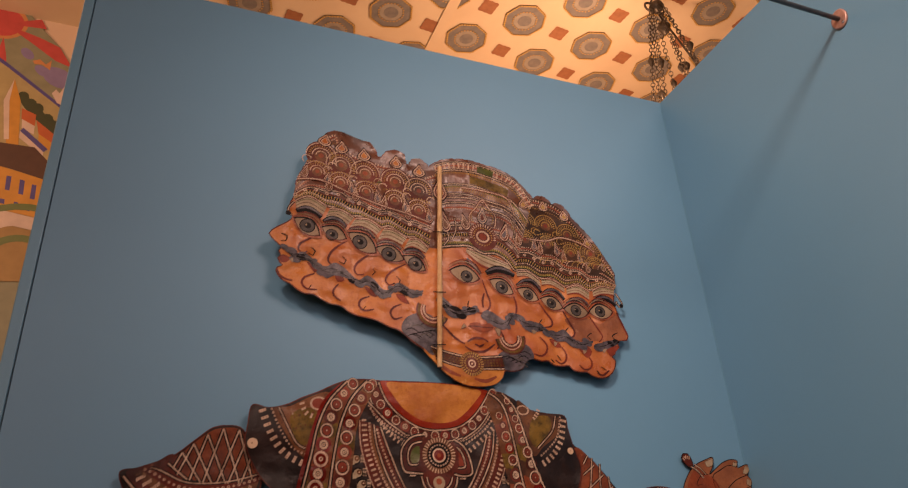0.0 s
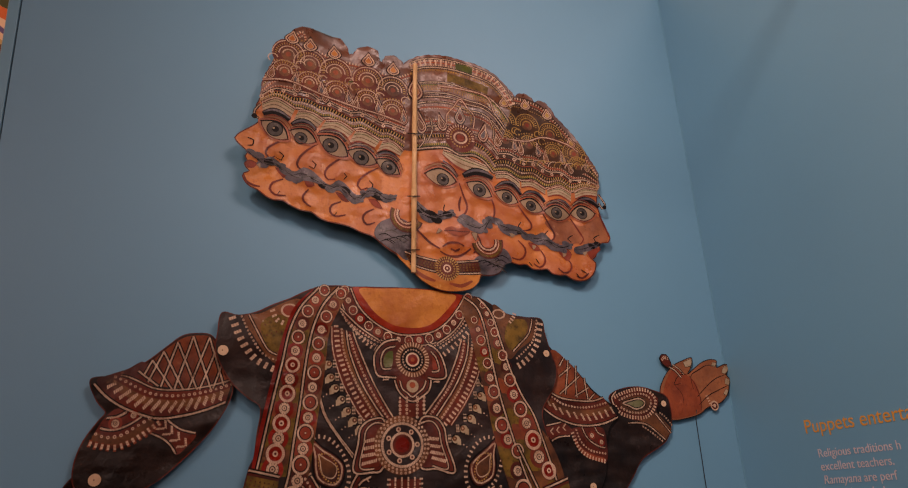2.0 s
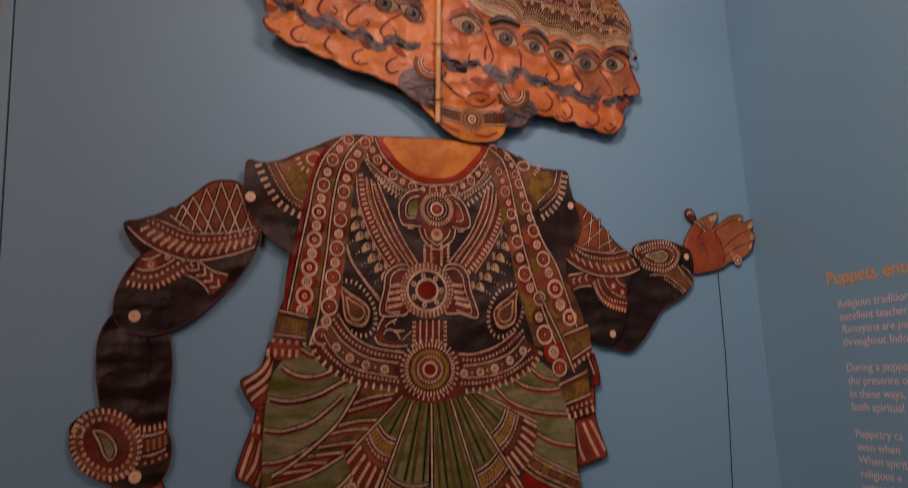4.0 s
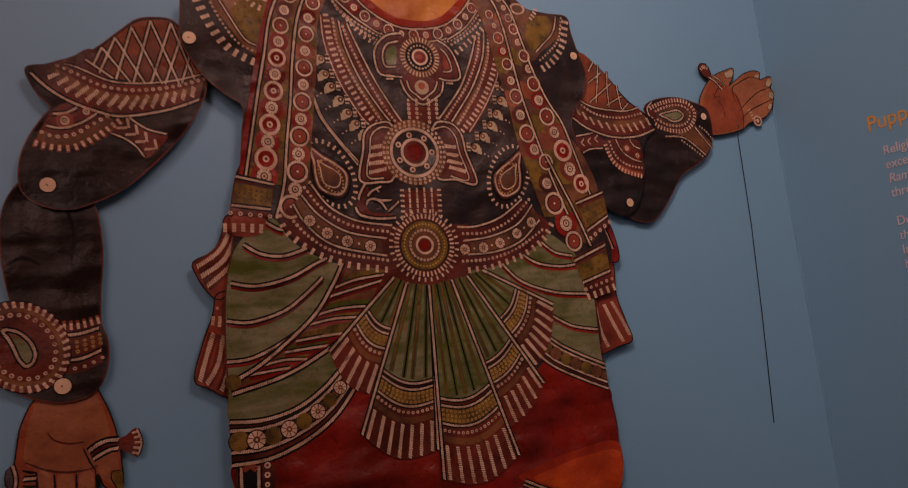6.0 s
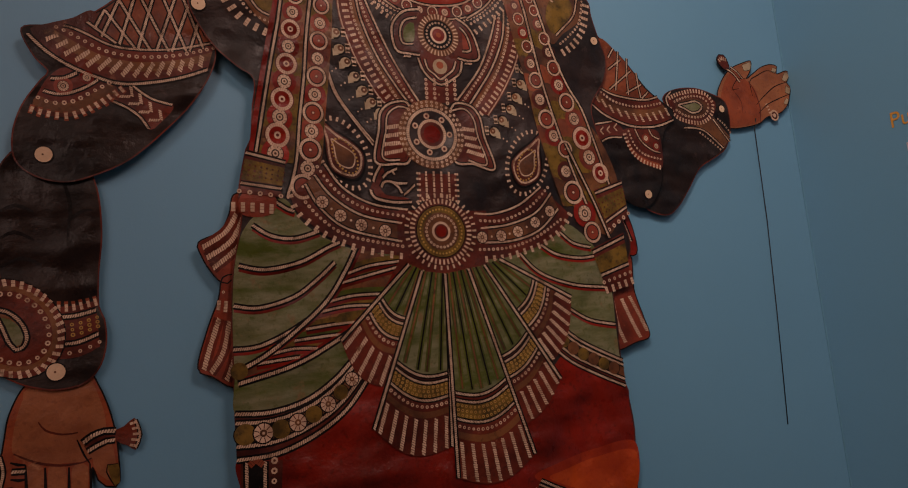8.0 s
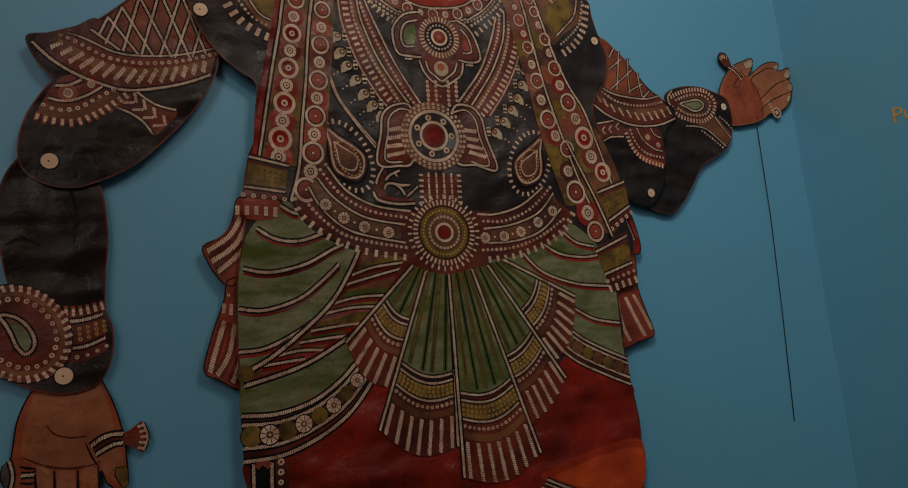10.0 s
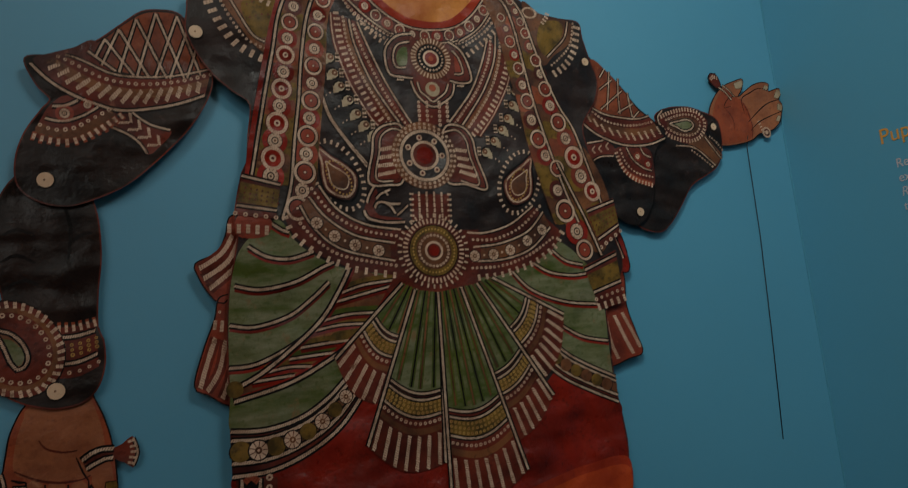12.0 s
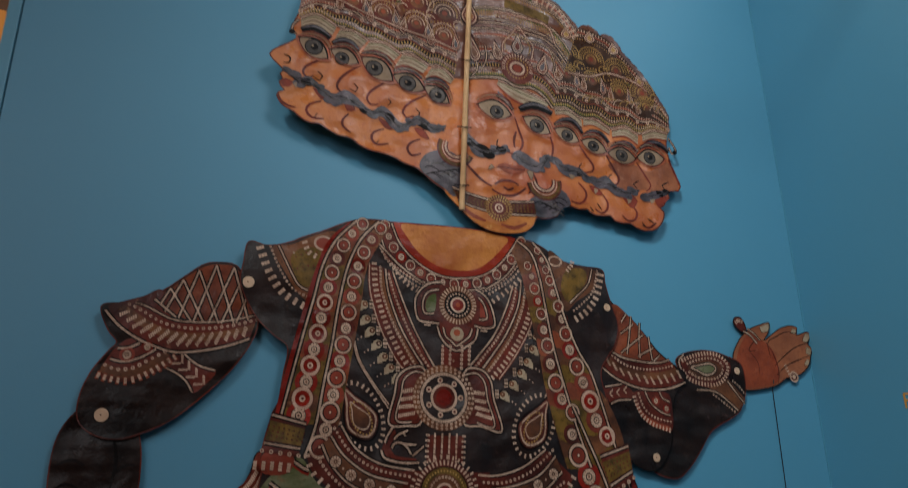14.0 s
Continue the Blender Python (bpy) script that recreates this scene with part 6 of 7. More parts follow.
def brow(path, wide, lay):
    d.line(path, wide * 1.35, INK, lay)
    d.line([Vector(q) + Vector((0.001, 0.0034)) for q in path], wide * 0.4, GREY, lay + 1)
    d.line([Vector(q) - Vector((0, wide * 0.62)) for q in path], 0.0018, RUST, lay + 1)


def forehead(foot, top, lay):
    """The striped band of ash paint between brow and hat, with the dark gap beside it."""
    part = d.band(foot, top, BLUSH, lay, 14)
    for t0, t1, ink in ((0.0, 0.14, BRICK), (0.16, 0.4, ASH), (0.4, 0.46, BROWN), (0.46, 0.7, ASH), (0.7, 0.76, OLIVE), (0.76, 0.95, ASH)):
        d.quadstrip(part(t0), part(t1), ink, lay + 1)
    d.rope(part(1.0), 0.003, lay + 4, MAROON, True)


for foot, top in (
    ([(-0.228, 1.998), (-0.209, 2.006), (-0.180, 1.992)], [(-0.230, 2.017), (-0.204, 2.030), (-0.172, 2.013)]),
    ([(-0.178, 1.981), (-0.160, 1.992), (-0.134, 1.978)], [(-0.167, 2.009), (-0.144, 2.010), (-0.121, 1.997)]),
    ([(-0.131, 1.972), (-0.108, 1.979), (-0.080, 1.965)], [(-0.118, 1.996), (-0.092, 1.998), (-0.066, 1.982)]),
    ([(-0.079, 1.951), (-0.059, 1.960), (-0.030, 1.950)], [(-0.063, 1.983), (-0.044, 1.983), (-0.018, 1.969)]),
    ([(-0.028, 1.939), (-0.010, 1.950), (0.018, 1.940)], [(-0.014, 1.967), (0.006, 1.969), (0.025, 1.952)]),
    ([(0.101, 1.954), (0.136, 1.925), (0.190, 1.921)], [(0.104, 1.964), (0.147, 1.954), (0.198, 1.937)]),
    ([(0.208, 1.914), (0.232, 1.916), (0.258, 1.895)], [(0.206, 1.924), (0.233, 1.928), (0.257, 1.913)]),
    ([(0.260, 1.900), (0.280, 1.904), (0.310, 1.890)], [(0.261, 1.916), (0.286, 1.917), (0.312, 1.903)]),
    ([(0.315, 1.886), (0.341, 1.891), (0.365, 1.878)], [(0.315, 1.902), (0.343, 1.911), (0.368, 1.899)]),
    ([(0.376, 1.887), (0.401, 1.896), (0.426, 1.896)], [(0.376, 1.903), (0.400, 1.914), (0.430, 1.912)]),
):
    forehead(foot, top, 5)
for path, wide in (([(-0.228, 1.995), (-0.212, 2.002), (-0.196, 1.998), (-0.182, 1.988)], 0.011), ([(-0.178, 1.979), (-0.164, 1.987), (-0.148, 1.984), (-0.137, 1.973)], 0.012), ([(-0.131, 1.967), (-0.115, 1.974), (-0.097, 1.972), (-0.082, 1.958)], 0.01), ([(-0.079, 1.944), (-0.064, 1.952), (-0.047, 1.949), (-0.032, 1.941)], 0.011), ([(-0.028, 1.931), (-0.015, 1.940), (0.000, 1.940), (0.015, 1.930)], 0.013), ([(0.101, 1.938), (0.111, 1.927), (0.122, 1.916), (0.128, 1.910)], 0.013), ([(0.140, 1.914), (0.162, 1.924), (0.183, 1.923), (0.201, 1.915)], 0.013), ([(0.204, 1.894), (0.222, 1.905), (0.241, 1.905), (0.257, 1.885)], 0.01), ([(0.257, 1.878), (0.274, 1.890), (0.293, 1.889), (0.307, 1.875)], 0.01), ([(0.311, 1.866), (0.330, 1.877), (0.350, 1.876), (0.363, 1.863)], 0.01), ([(0.369, 1.871), (0.389, 1.885), (0.410, 1.886), (0.427, 1.874)], 0.011)):
    brow(path, wide, 12)
for a, b, i, r in (((-0.229, 1.979), (-0.186, 1.951), (-0.207, 1.967), 0.0145), ((-0.179, 1.967), (-0.137, 1.951), (-0.162, 1.955), 0.0118), ((-0.129, 1.962), (-0.081, 1.930), (-0.110, 1.947), 0.0145), ((-0.077, 1.939), (-0.028, 1.922), (-0.055, 1.929), 0.0148), ((-0.025, 1.928), (0.014, 1.905), (-0.004, 1.915), 0.0145), ((0.067, 1.910), (0.123, 1.900), (0.099, 1.902), 0.0125), ((0.148, 1.899), (0.193, 1.877), (0.171, 1.887), 0.0135), ((0.205, 1.886), (0.247, 1.869), (0.227, 1.877), 0.0112), ((0.255, 1.871), (0.299, 1.857), (0.276, 1.864), 0.0108), ((0.305, 1.855), (0.356, 1.851), (0.330, 1.854), 0.0122), ((0.362, 1.854), (0.414, 1.859), (0.386, 1.857), 0.0122)):
    eye(a, b, i, r, 15)

# profile lines: noses, nostrils, lips and round chins
d.fill([(0.358, 1.839), (0.383, 1.831), (0.424, 1.854), (0.439, 1.809), (0.417, 1.798), (0.365, 1.794), (0.376, 1.802)], PALM, 1.5)
d.fill([(0.303, 1.834), (0.352, 1.841), (0.375, 1.814), (0.379, 1.800), (0.352, 1.791), (0.318, 1.793), (0.318, 1.812)], PALM, 1.4)
for path in (
    [(-0.181, 1.955), (-0.201, 1.943), (-0.218, 1.930), (-0.221, 1.918), (-0.215, 1.911), (-0.205, 1.916)], [(-0.132, 1.948), (-0.150, 1.934), (-0.163, 1.919), (-0.168, 1.904), (-0.162, 1.896), (-0.148, 1.898)], [(-0.080, 1.931), (-0.101, 1.917), (-0.116, 1.902), (-0.120, 1.890), (-0.114, 1.881), (-0.102, 1.883)], [(-0.023, 1.913), (-0.044, 1.900), (-0.058, 1.886), (-0.062, 1.874), (-0.056, 1.867), (-0.044, 1.872)],
    [(0.131, 1.899), (0.138, 1.874), (0.144, 1.852), (0.138, 1.837), (0.123, 1.829), (0.110, 1.834)], [(0.194, 1.874), (0.199, 1.854), (0.196, 1.835), (0.185, 1.827)], [(0.247, 1.866), (0.260, 1.846), (0.273, 1.827), (0.270, 1.816), (0.254, 1.812)], [(0.298, 1.854), (0.312, 1.827), (0.321, 1.807), (0.312, 1.796), (0.296, 1.797)], [(0.357, 1.848), (0.374, 1.821), (0.383, 1.803), (0.373, 1.792)], [(0.425, 1.859), (0.435, 1.833), (0.442, 1.812)],
    [(-0.191, 1.874), (-0.208, 1.866), (-0.213, 1.854), (-0.204, 1.844), (-0.186, 1.844)], [(-0.148, 1.859), (-0.157, 1.847), (-0.156, 1.836), (-0.144, 1.827)], [(-0.092, 1.841), (-0.108, 1.833), (-0.111, 1.821), (-0.102, 1.813), (-0.084, 1.817)], [(-0.033, 1.832), (-0.048, 1.824), (-0.054, 1.813), (-0.047, 1.802), (-0.032, 1.807)], [(-0.256, 1.876), (-0.252, 1.865), (-0.240, 1.858), (-0.229, 1.857)],
    [(0.242, 1.792), (0.255, 1.777), (0.253, 1.763), (0.242, 1.754), (0.226, 1.757)], [(0.287, 1.775), (0.295, 1.761), (0.292, 1.748), (0.281, 1.741), (0.270, 1.748)], [(0.341, 1.763), (0.350, 1.750), (0.345, 1.737), (0.331, 1.733), (0.321, 1.742)], [(0.358, 1.728), (0.370, 1.724), (0.386, 1.735)],
):
    d.line(path, 0.0046, BRICK, 4)
    d.line(path, 0.0021, MAROON, 5)
for path in ([(-0.252, 1.946), (-0.242, 1.942), (-0.244, 1.932), (-0.252, 1.931)], [(-0.199, 1.925), (-0.191, 1.918), (-0.195, 1.909), (-0.204, 1.913)], [(-0.142, 1.914), (-0.135, 1.907), (-0.139, 1.899), (-0.148, 1.903)], [(-0.086, 1.896), (-0.081, 1.890), (-0.087, 1.883)], [(-0.041, 1.886), (-0.034, 1.879), (-0.039, 1.870), (-0.048, 1.871)], [(0.252, 1.829), (0.245, 1.820), (0.252, 1.815)], [(0.308, 1.816), (0.300, 1.808), (0.306, 1.799)], [(0.360, 1.810), (0.348, 1.802), (0.355, 1.795)], [(0.420, 1.815), (0.406, 1.807), (0.412, 1.799)], [(0.100, 1.852), (0.097, 1.840), (0.106, 1.836)], [(-0.196, 1.852), (-0.200, 1.845)], [(-0.099, 1.821), (-0.104, 1.814)], [(0.260, 1.750), (0.267, 1.742)], [(0.275, 1.758), (0.282, 1.747)], [(0.217, 1.761), (0.223, 1.752)], [(0.369, 1.741), (0.381, 1.734)], [(0.358, 1.733), (0.365, 1.724)]):
    d.line(path, 0.0024, INK, 6)
for q in ([(-0.256, 1.897), (-0.247, 1.904), (-0.235, 1.899), (-0.241, 1.890), (-0.250, 1.889)], [(-0.205, 1.894), (-0.195, 1.891), (-0.183, 1.879), (-0.191, 1.876)], [(-0.156, 1.878), (-0.144, 1.877), (-0.138, 1.867), (-0.150, 1.863)], [(-0.102, 1.859), (-0.088, 1.854), (-0.078, 1.842), (-0.090, 1.843)], [(-0.043, 1.850), (-0.028, 1.849), (-0.018, 1.834), (-0.033, 1.837)], [(0.262, 1.789), (0.278, 1.786), (0.287, 1.775), (0.272, 1.774)], [(0.324, 1.777), (0.344, 1.781), (0.353, 1.770), (0.341, 1.757)], [(0.387, 1.781), (0.403, 1.787), (0.418, 1.785), (0.406, 1.773), (0.395, 1.763)]):
    d.fill(q, BRICK, 5)
    d.line(q[:3], 0.0016, MAROON, 6)
for q in ([(-0.235, 1.897), (-0.230, 1.900), (-0.230, 1.889)], [(0.225, 1.805), (0.237, 1.803), (0.229, 1.796)], [(0.271, 1.785), (0.279, 1.783), (0.272, 1.775)], [(0.333, 1.773), (0.342, 1.771), (0.334, 1.764)], [(0.378, 1.776), (0.389, 1.779), (0.380, 1.769)]):
    d.fill(q, WHITE, 9)


def whiskers(path, w):
    """A moustache painted in soft overlapping dabs of grey and black."""
    path = spline(path)
    n = len(path)
    a, b = [], []
    for i, q in enumerate(path):
        h = w * (0.72 + 0.28 * math.sin(i * 0.42)) * min(1, 5 * (i + 1) / n, 5 * (n - i) / n + 0.1)
        a.append(q + Vector((0, h)))
        b.append(q - Vector((0, h)))
    d.quadstrip(a, b, GREY, 7)
    for i in range(1, n - 1, 2):
        lean = d.rand.uniform(-40, 10)
        d.disc(path[i] + Vector((0, d.rand.uniform(-0.4, 0.4) * w)), w * d.rand.uniform(0.5, 1.0), GREY if d.rand.random() < 0.75 else INK, 8 + 0.4 * (i % 5), 16, 0.6, lean)
        d.line([path[max(i - 4, 0)] + Vector((0, d.rand.uniform(-0.4, 0.4) * w)), path[i], path[min(i + 4, n - 1)] + Vector((0, d.rand.uniform(-0.4, 0.4) * w))], 0.0016, (GREY, INK, IRIS)[i % 3], 11)


whiskers([(-0.251, 1.917), (-0.238, 1.912), (-0.226, 1.902), (-0.213, 1.907), (-0.198, 1.899), (-0.183, 1.885), (-0.169, 1.879), (-0.157, 1.887), (-0.139, 1.883), (-0.124, 1.872), (-0.111, 1.865), (-0.097, 1.872), (-0.083, 1.862), (-0.068, 1.848), (-0.053, 1.853), (-0.041, 1.866), (-0.026, 1.861), (-0.010, 1.853), (0.010, 1.862)], 0.0128)
whiskers([(0.045, 1.853), (0.053, 1.836), (0.072, 1.825), (0.094, 1.828), (0.117, 1.838)], 0.0142)
whiskers([(0.125, 1.827), (0.147, 1.819), (0.170, 1.810), (0.185, 1.825), (0.191, 1.834)], 0.0142)
whiskers([(0.201, 1.828), (0.207, 1.815), (0.226, 1.811), (0.247, 1.811), (0.263, 1.801), (0.279, 1.795), (0.296, 1.799), (0.310, 1.788), (0.327, 1.782), (0.345, 1.788), (0.359, 1.791)], 0.0128)
whiskers([(0.359, 1.780), (0.376, 1.781), (0.393, 1.788), (0.417, 1.795)], 0.009)
d.fill([(0.097, 1.804), (0.111, 1.810), (0.124, 1.807), (0.140, 1.810), (0.146, 1.801), (0.130, 1.792), (0.110, 1.794)], RUST, 9)
d.line([(0.095, 1.801), (0.112, 1.802), (0.128, 1.801), (0.146, 1.802)], 0.0026, MAROON, 10)
for q in ([(0.086, 1.805), (0.080, 1.794), (0.092, 1.800)], [(0.148, 1.801), (0.156, 1.785), (0.160, 1.800)]):
    d.fill(q, WHITE, 11)
    d.line(q + q[:1], 0.001, MAROON, 12)
for path in ([(0.042, 1.802), (0.055, 1.788), (0.069, 1.775), (0.086, 1.766)], [(0.091, 1.770), (0.104, 1.778), (0.122, 1.779), (0.133, 1.773)], [(0.086, 1.761), (0.103, 1.753), (0.125, 1.755), (0.146, 1.770)], [(0.106, 1.767), (0.115, 1.763), (0.124, 1.768)], [(0.133, 1.871), (0.128, 1.854), (0.129, 1.841)], [(0.160, 1.798), (0.165, 1.780), (0.150, 1.761)]):
    d.line(path, 0.005, BRICK, 5)
    d.line(path, 0.0022, MAROON, 6)

# hair, earrings and collar
d.fill([(-0.034, 1.783), (-0.023, 1.808), (0.009, 1.819), (0.034, 1.803), (0.032, 1.751), (0.021, 1.740), (0.006, 1.752), (-0.012, 1.763)], GREY, 8)
d.fill([(0.149, 1.746), (0.164, 1.758), (0.189, 1.761), (0.204, 1.774), (0.217, 1.770), (0.225, 1.750), (0.208, 1.741), (0.198, 1.727), (0.179, 1.721), (0.159, 1.724)], GREY, 8)
for k in range(26):
    q = (Vector((-0.011, 1.785)) if k % 2 else Vector((0.171, 1.743))) + Vector((d.rand.uniform(-0.02, 0.035), d.rand.uniform(-0.018, 0.016)))
    d.line([q, q + Vector((0.012, 0.004)), q + Vector((0.024, -0.003))], 0.002, (INK, IRIS)[k % 3 == 0], 9)
for c, r, lean in ((Vector((0.026, 1.823)), 0.0265, 150), (Vector((0.179, 1.783)), 0.0265, 185)):
    d.rope(arc(c, r, lean, lean + 190, 22), 0.0052, 12, MAROON, True, MUSTARD)
    d.rope(arc(c + Vector((0, 0.003)), r * 0.66, lean, lean + 190, 20), 0.004, 12, MAROON, True)
    d.rope(arc(c + Vector((0, 0.001)), r * 0.84, lean, lean + 190, 20), 0.0022, 12, RUST, True)
d.fill([(0.006, 1.750), (0.030, 1.758), (0.059, 1.740), (0.098, 1.736), (0.160, 1.746), (0.158, 1.713), (0.153, 1.704), (0.138, 1.693), (0.110, 1.688), (0.086, 1.689), (0.065, 1.696), (0.045, 1.709), (0.024, 1.729)], OCHRE, 5)
for path in ([(0.033, 1.726), (0.053, 1.712), (0.074, 1.705)], [(0.100, 1.702), (0.122, 1.698), (0.144, 1.708)]):
    d.line(path, 0.007, RUST, 5.5)
part = d.band([(0.019, 1.757), (0.051, 1.748), (0.097, 1.742), (0.158, 1.748)], [(0.029, 1.734), (0.056, 1.725), (0.097, 1.719), (0.161, 1.722)], MAROON, 9)
for t in (0.05, 0.95):
    d.rope(part(t), 0.0028, 11, raw=True)
for t in (0.3, 0.5, 0.7):
    d.dots(part(t), 0.0018, 0.006, MUSTARD, 11, raw=True)
N = (0.097, 1.729)
d.disc(N, 0.0225, MAROON, 12, 28)
d.rays(N, 0.0172, 0.023, 28, 0.0022, GOLD, 13)
d.dotring(N, 0.0138, 0.0018, 18, 13, ink=GOLD)
d.disc(N, 0.0075, CREAM, 13, 16)
d.disc(N, 0.005, MAROON, 14, 12)
d.disc(N, 0.002, CREAM, 15, 8)
for q in ([(-0.232, 2.014), (-0.241, 2.002), (-0.242, 1.990), (-0.235, 1.985)], [(0.430, 1.902), (0.437, 1.892), (0.443, 1.878), (0.434, 1.872), (0.429, 1.884)]):
    d.rope(q, 0.0026, 6)
d.disc((-0.242, 1.989), 0.005, INK, 6, 12)
d.disc((0.440, 1.875), 0.0045, INK, 6, 12)

# the bamboo stick tied along the middle of the head
stick = Vector((0.054, 2.137)), Vector((0.032, 1.716))
sides = 10
rings = []
for k in range(13):
    q = stick[0].lerp(stick[1], k / 12)
    r = 0.0046 * (1.18 if k in (4, 8) else 1.0)
    base = len(d.verts)
    y = d.depth(q, 26) - 0.005
    d.verts += [(q.x + r * math.cos(math.tau * j / sides), y + r * math.sin(math.tau * j / sides), q.y) for j in range(sides)]
    rings.append(base)
for a, b in zip(rings, rings[1:]):
    for j in range(sides):
        d.faces.append((a + j, b + j, b + (j + 1) % sides, a + (j + 1) % sides))
        d.inks.append(PUPPET_INKS.index(BAMBOO))
for a, turn in ((rings[0], 1), (rings[-1], -1)):
    d.faces.append(tuple(a + j for j in range(sides))[::turn])
    d.inks.append(PUPPET_INKS.index(BAMBOO))
d.at(-0.0355)
for q in ((0.036, 1.857), (0.030, 1.755), (0.042, 1.983)):
    d.ribbon([Vector(q) + Vector((-0.012, -0.001)), Vector(q) + Vector((0.013, 0.001))], 0.0022, INK, 1)

# the head leans out from the wall towards its older profiles
pivot = Vector((-0.335, -1.12, 1.3))
for k in range(head_start, len(d.verts)):
    p = Vector(d.verts[k])
    way = p - pivot
    lift = 0.004 + 0.02 * (0.1 - p.x)
    d.verts[k] = tuple(pivot + way * (1 - lift / way.y))

d.at(-0.0265)
# tiny pins as pale discs, with their glint put into the colour
for q in ((-0.219, 1.624), (-0.114, 1.653), (0.016, 1.481), (-0.120, 1.610), (0.166, 1.551)):
    d.disc(q, 0.0015, WHITE, 0, 8)
puppet = d.mesh("shadow_puppet")
tagged(puppet, "flat painted leather puppet with beadwork shawl on a blue wall", "puppet")

# ---- loose things ----
def part(name, bm, mats, parent, label=""):
    return mesh_object(name, bm, mats, parent, label)


def thing(name, place, label, category, group=""):
    ob = new(name)
    ob.location = place
    return tagged(ob, label, category, group)


# the thin control stick under the raised palm
bm = tube(bmesh.new(), [(0.592, -0.009, 1.477), (0.591, -0.004, 1.460), (0.590, -0.0018, 1.307), (0.581, -0.0014, 1.158), (0.568, -0.001, 0.985)], 0.0008, 8)
tagged(mesh_object("control_stick", bm, ROD), "thin black control stick hanging down the blue wall", "stick")


# exhibition text on the blue side wall
def lettering(name, words, place, size, mat, parent, shear=0.0, narrow=1.0):
    cu = bpy.data.curves.new(name, "FONT")
    cu.body, cu.size, cu.extrude, cu.shear = words, size, 0.0002, shear
    cu.space_character = 1.0
    tmp = bpy.data.objects.new(name, cu)
    scene.collection.objects.link(tmp)
    me = bpy.data.meshes.new_from_object(tmp.evaluated_get(bpy.context.evaluated_depsgraph_get()))
    bpy.data.objects.remove(tmp)
    me.materials.clear()
    me.materials.append(mat)
    ob = new(name, me)
    ob.parent = parent
    turn = Matrix(((0, 0, -1), (-1, 0, 0), (0, 1, 0))).to_4x4()
    ob.matrix_basis = Matrix.Translation(place) @ turn @ Matrix.Diagonal((narrow, 1, 1, 1))
    return ob, max(v.co.x for v in me.vertices) * narrow


panel = thing("wall_text", (CORNER, -0.17, 1.4), "orange heading and pale paragraphs lettered on the blue wall", "wall text")
lettering("heading", "Puppets entertain", (-0.0006, 0.001, 0.013), 0.033, LETTER_ORANGE, panel, 0, 1.0)
LINES = ("Religious traditions h", "excellent teachers.", " are perf", "throughout Indone", None, "During a puppet p", "the presence of", "In these ways,", "both spiritual", None, "Puppetry ca", "even when", "When spirit", "religious e", "entertainm", "honor the", "provides")
for k, words in enumerate(LINES):
    if words is None:
        continue
    z = 1.372 - 0.0214 * k - 1.4
    start = -0.017
    if k == 2:
        _, far = lettering("text_line", "Ramayana", (-0.0006, start, z), 0.0196, LETTER_PINK, panel, 0.18, 0.96)
        start -= far
    lettering("text_line", words, (-0.0006, start, z), 0.0196, LETTER_PINK, panel, 0, 0.96)

# cross rod with a screwed wall plate
rod = thing("wall_rod", (CORNER, -0.51, 2.28), "grey metal cross rod with a copper-coloured plate on the wall", "rod")
bm = tube(bmesh.new(), [(0, 0, 0), (-1.25, 0, 0.0)], 0.0045, 14)
part("tube", bm, STEEL, rod)
bm = tube(bmesh.new(), [(0, 0, 0), (-0.003, 0, 0), (-0.0045, 0, 0)], [0.017, 0.017, 0.0145], 28)
bmesh.ops.scale(bm, vec=(1, 1, 1.25), verts=bm.verts)
part("wall_plate", bm, PLATE, rod, "copper-coloured oval plate")
for dz in (-0.0135, 0.0135):
    bm = tube(bmesh.new(), [(-0.004, dz * 0.5, dz), (-0.0062, dz * 0.5, dz), (-0.0072, dz * 0.5, dz)], [0.0026, 0.0024, 0.0014], 12)
    part("screw", bm, SCREW, rod, "bright screw head")


# chandelier of chains behind the partition wall
def chain_between(bm, a, b, link=0.016, wire=0.0014):
    a, b = Vector(a), Vector(b)
    n = max(2, int((b - a).length / link))
    way = (b - a).normalized()
    side = way.orthogonal().normalized()
    for k in range(n):
        c = a.lerp(b, (k + 0.5) / n)
        axis = side if k % 2 else way.cross(side)
        start = len(bm.verts)
        torus(bm, c, link * 0.46, wire, axis, 10)
        bm.verts.ensure_lookup_table()
        for v in bm.verts[start:]:
            off = v.co - c
            v.co = c + off + way * off.dot(way) * 0.45


hub = Vector(((1.197, 3.399)[0], 0.45, (1.197, 3.399)[1]))
lamp_thing = thing("chandelier", hub, "dark iron chandelier of chains and small hanging ornaments", "chandelier")
bm = bmesh.new()
torus(bm, (-0.035, 0, -0.012), 0.02, 0.0045, (0, 1, 0), 18)
torus(bm, (0.022, 0.01, -0.006), 0.016, 0.004, (0.3, 1, 0), 18)
torus(bm, (0, 0, 0.03), 0.022, 0.004, (1, 0.2, 0), 18)
part("hub_rings", bm, IRON, lamp_thing)
bm = bmesh.new()
tube(bm, [(0, 0, 0.03), (0, 0, 0.012), (0, 0, -0.004), (0, 0, -0.02), (0, 0, -0.03)], [0.006, 0.024, 0.03, 0.018, 0.004], 14)
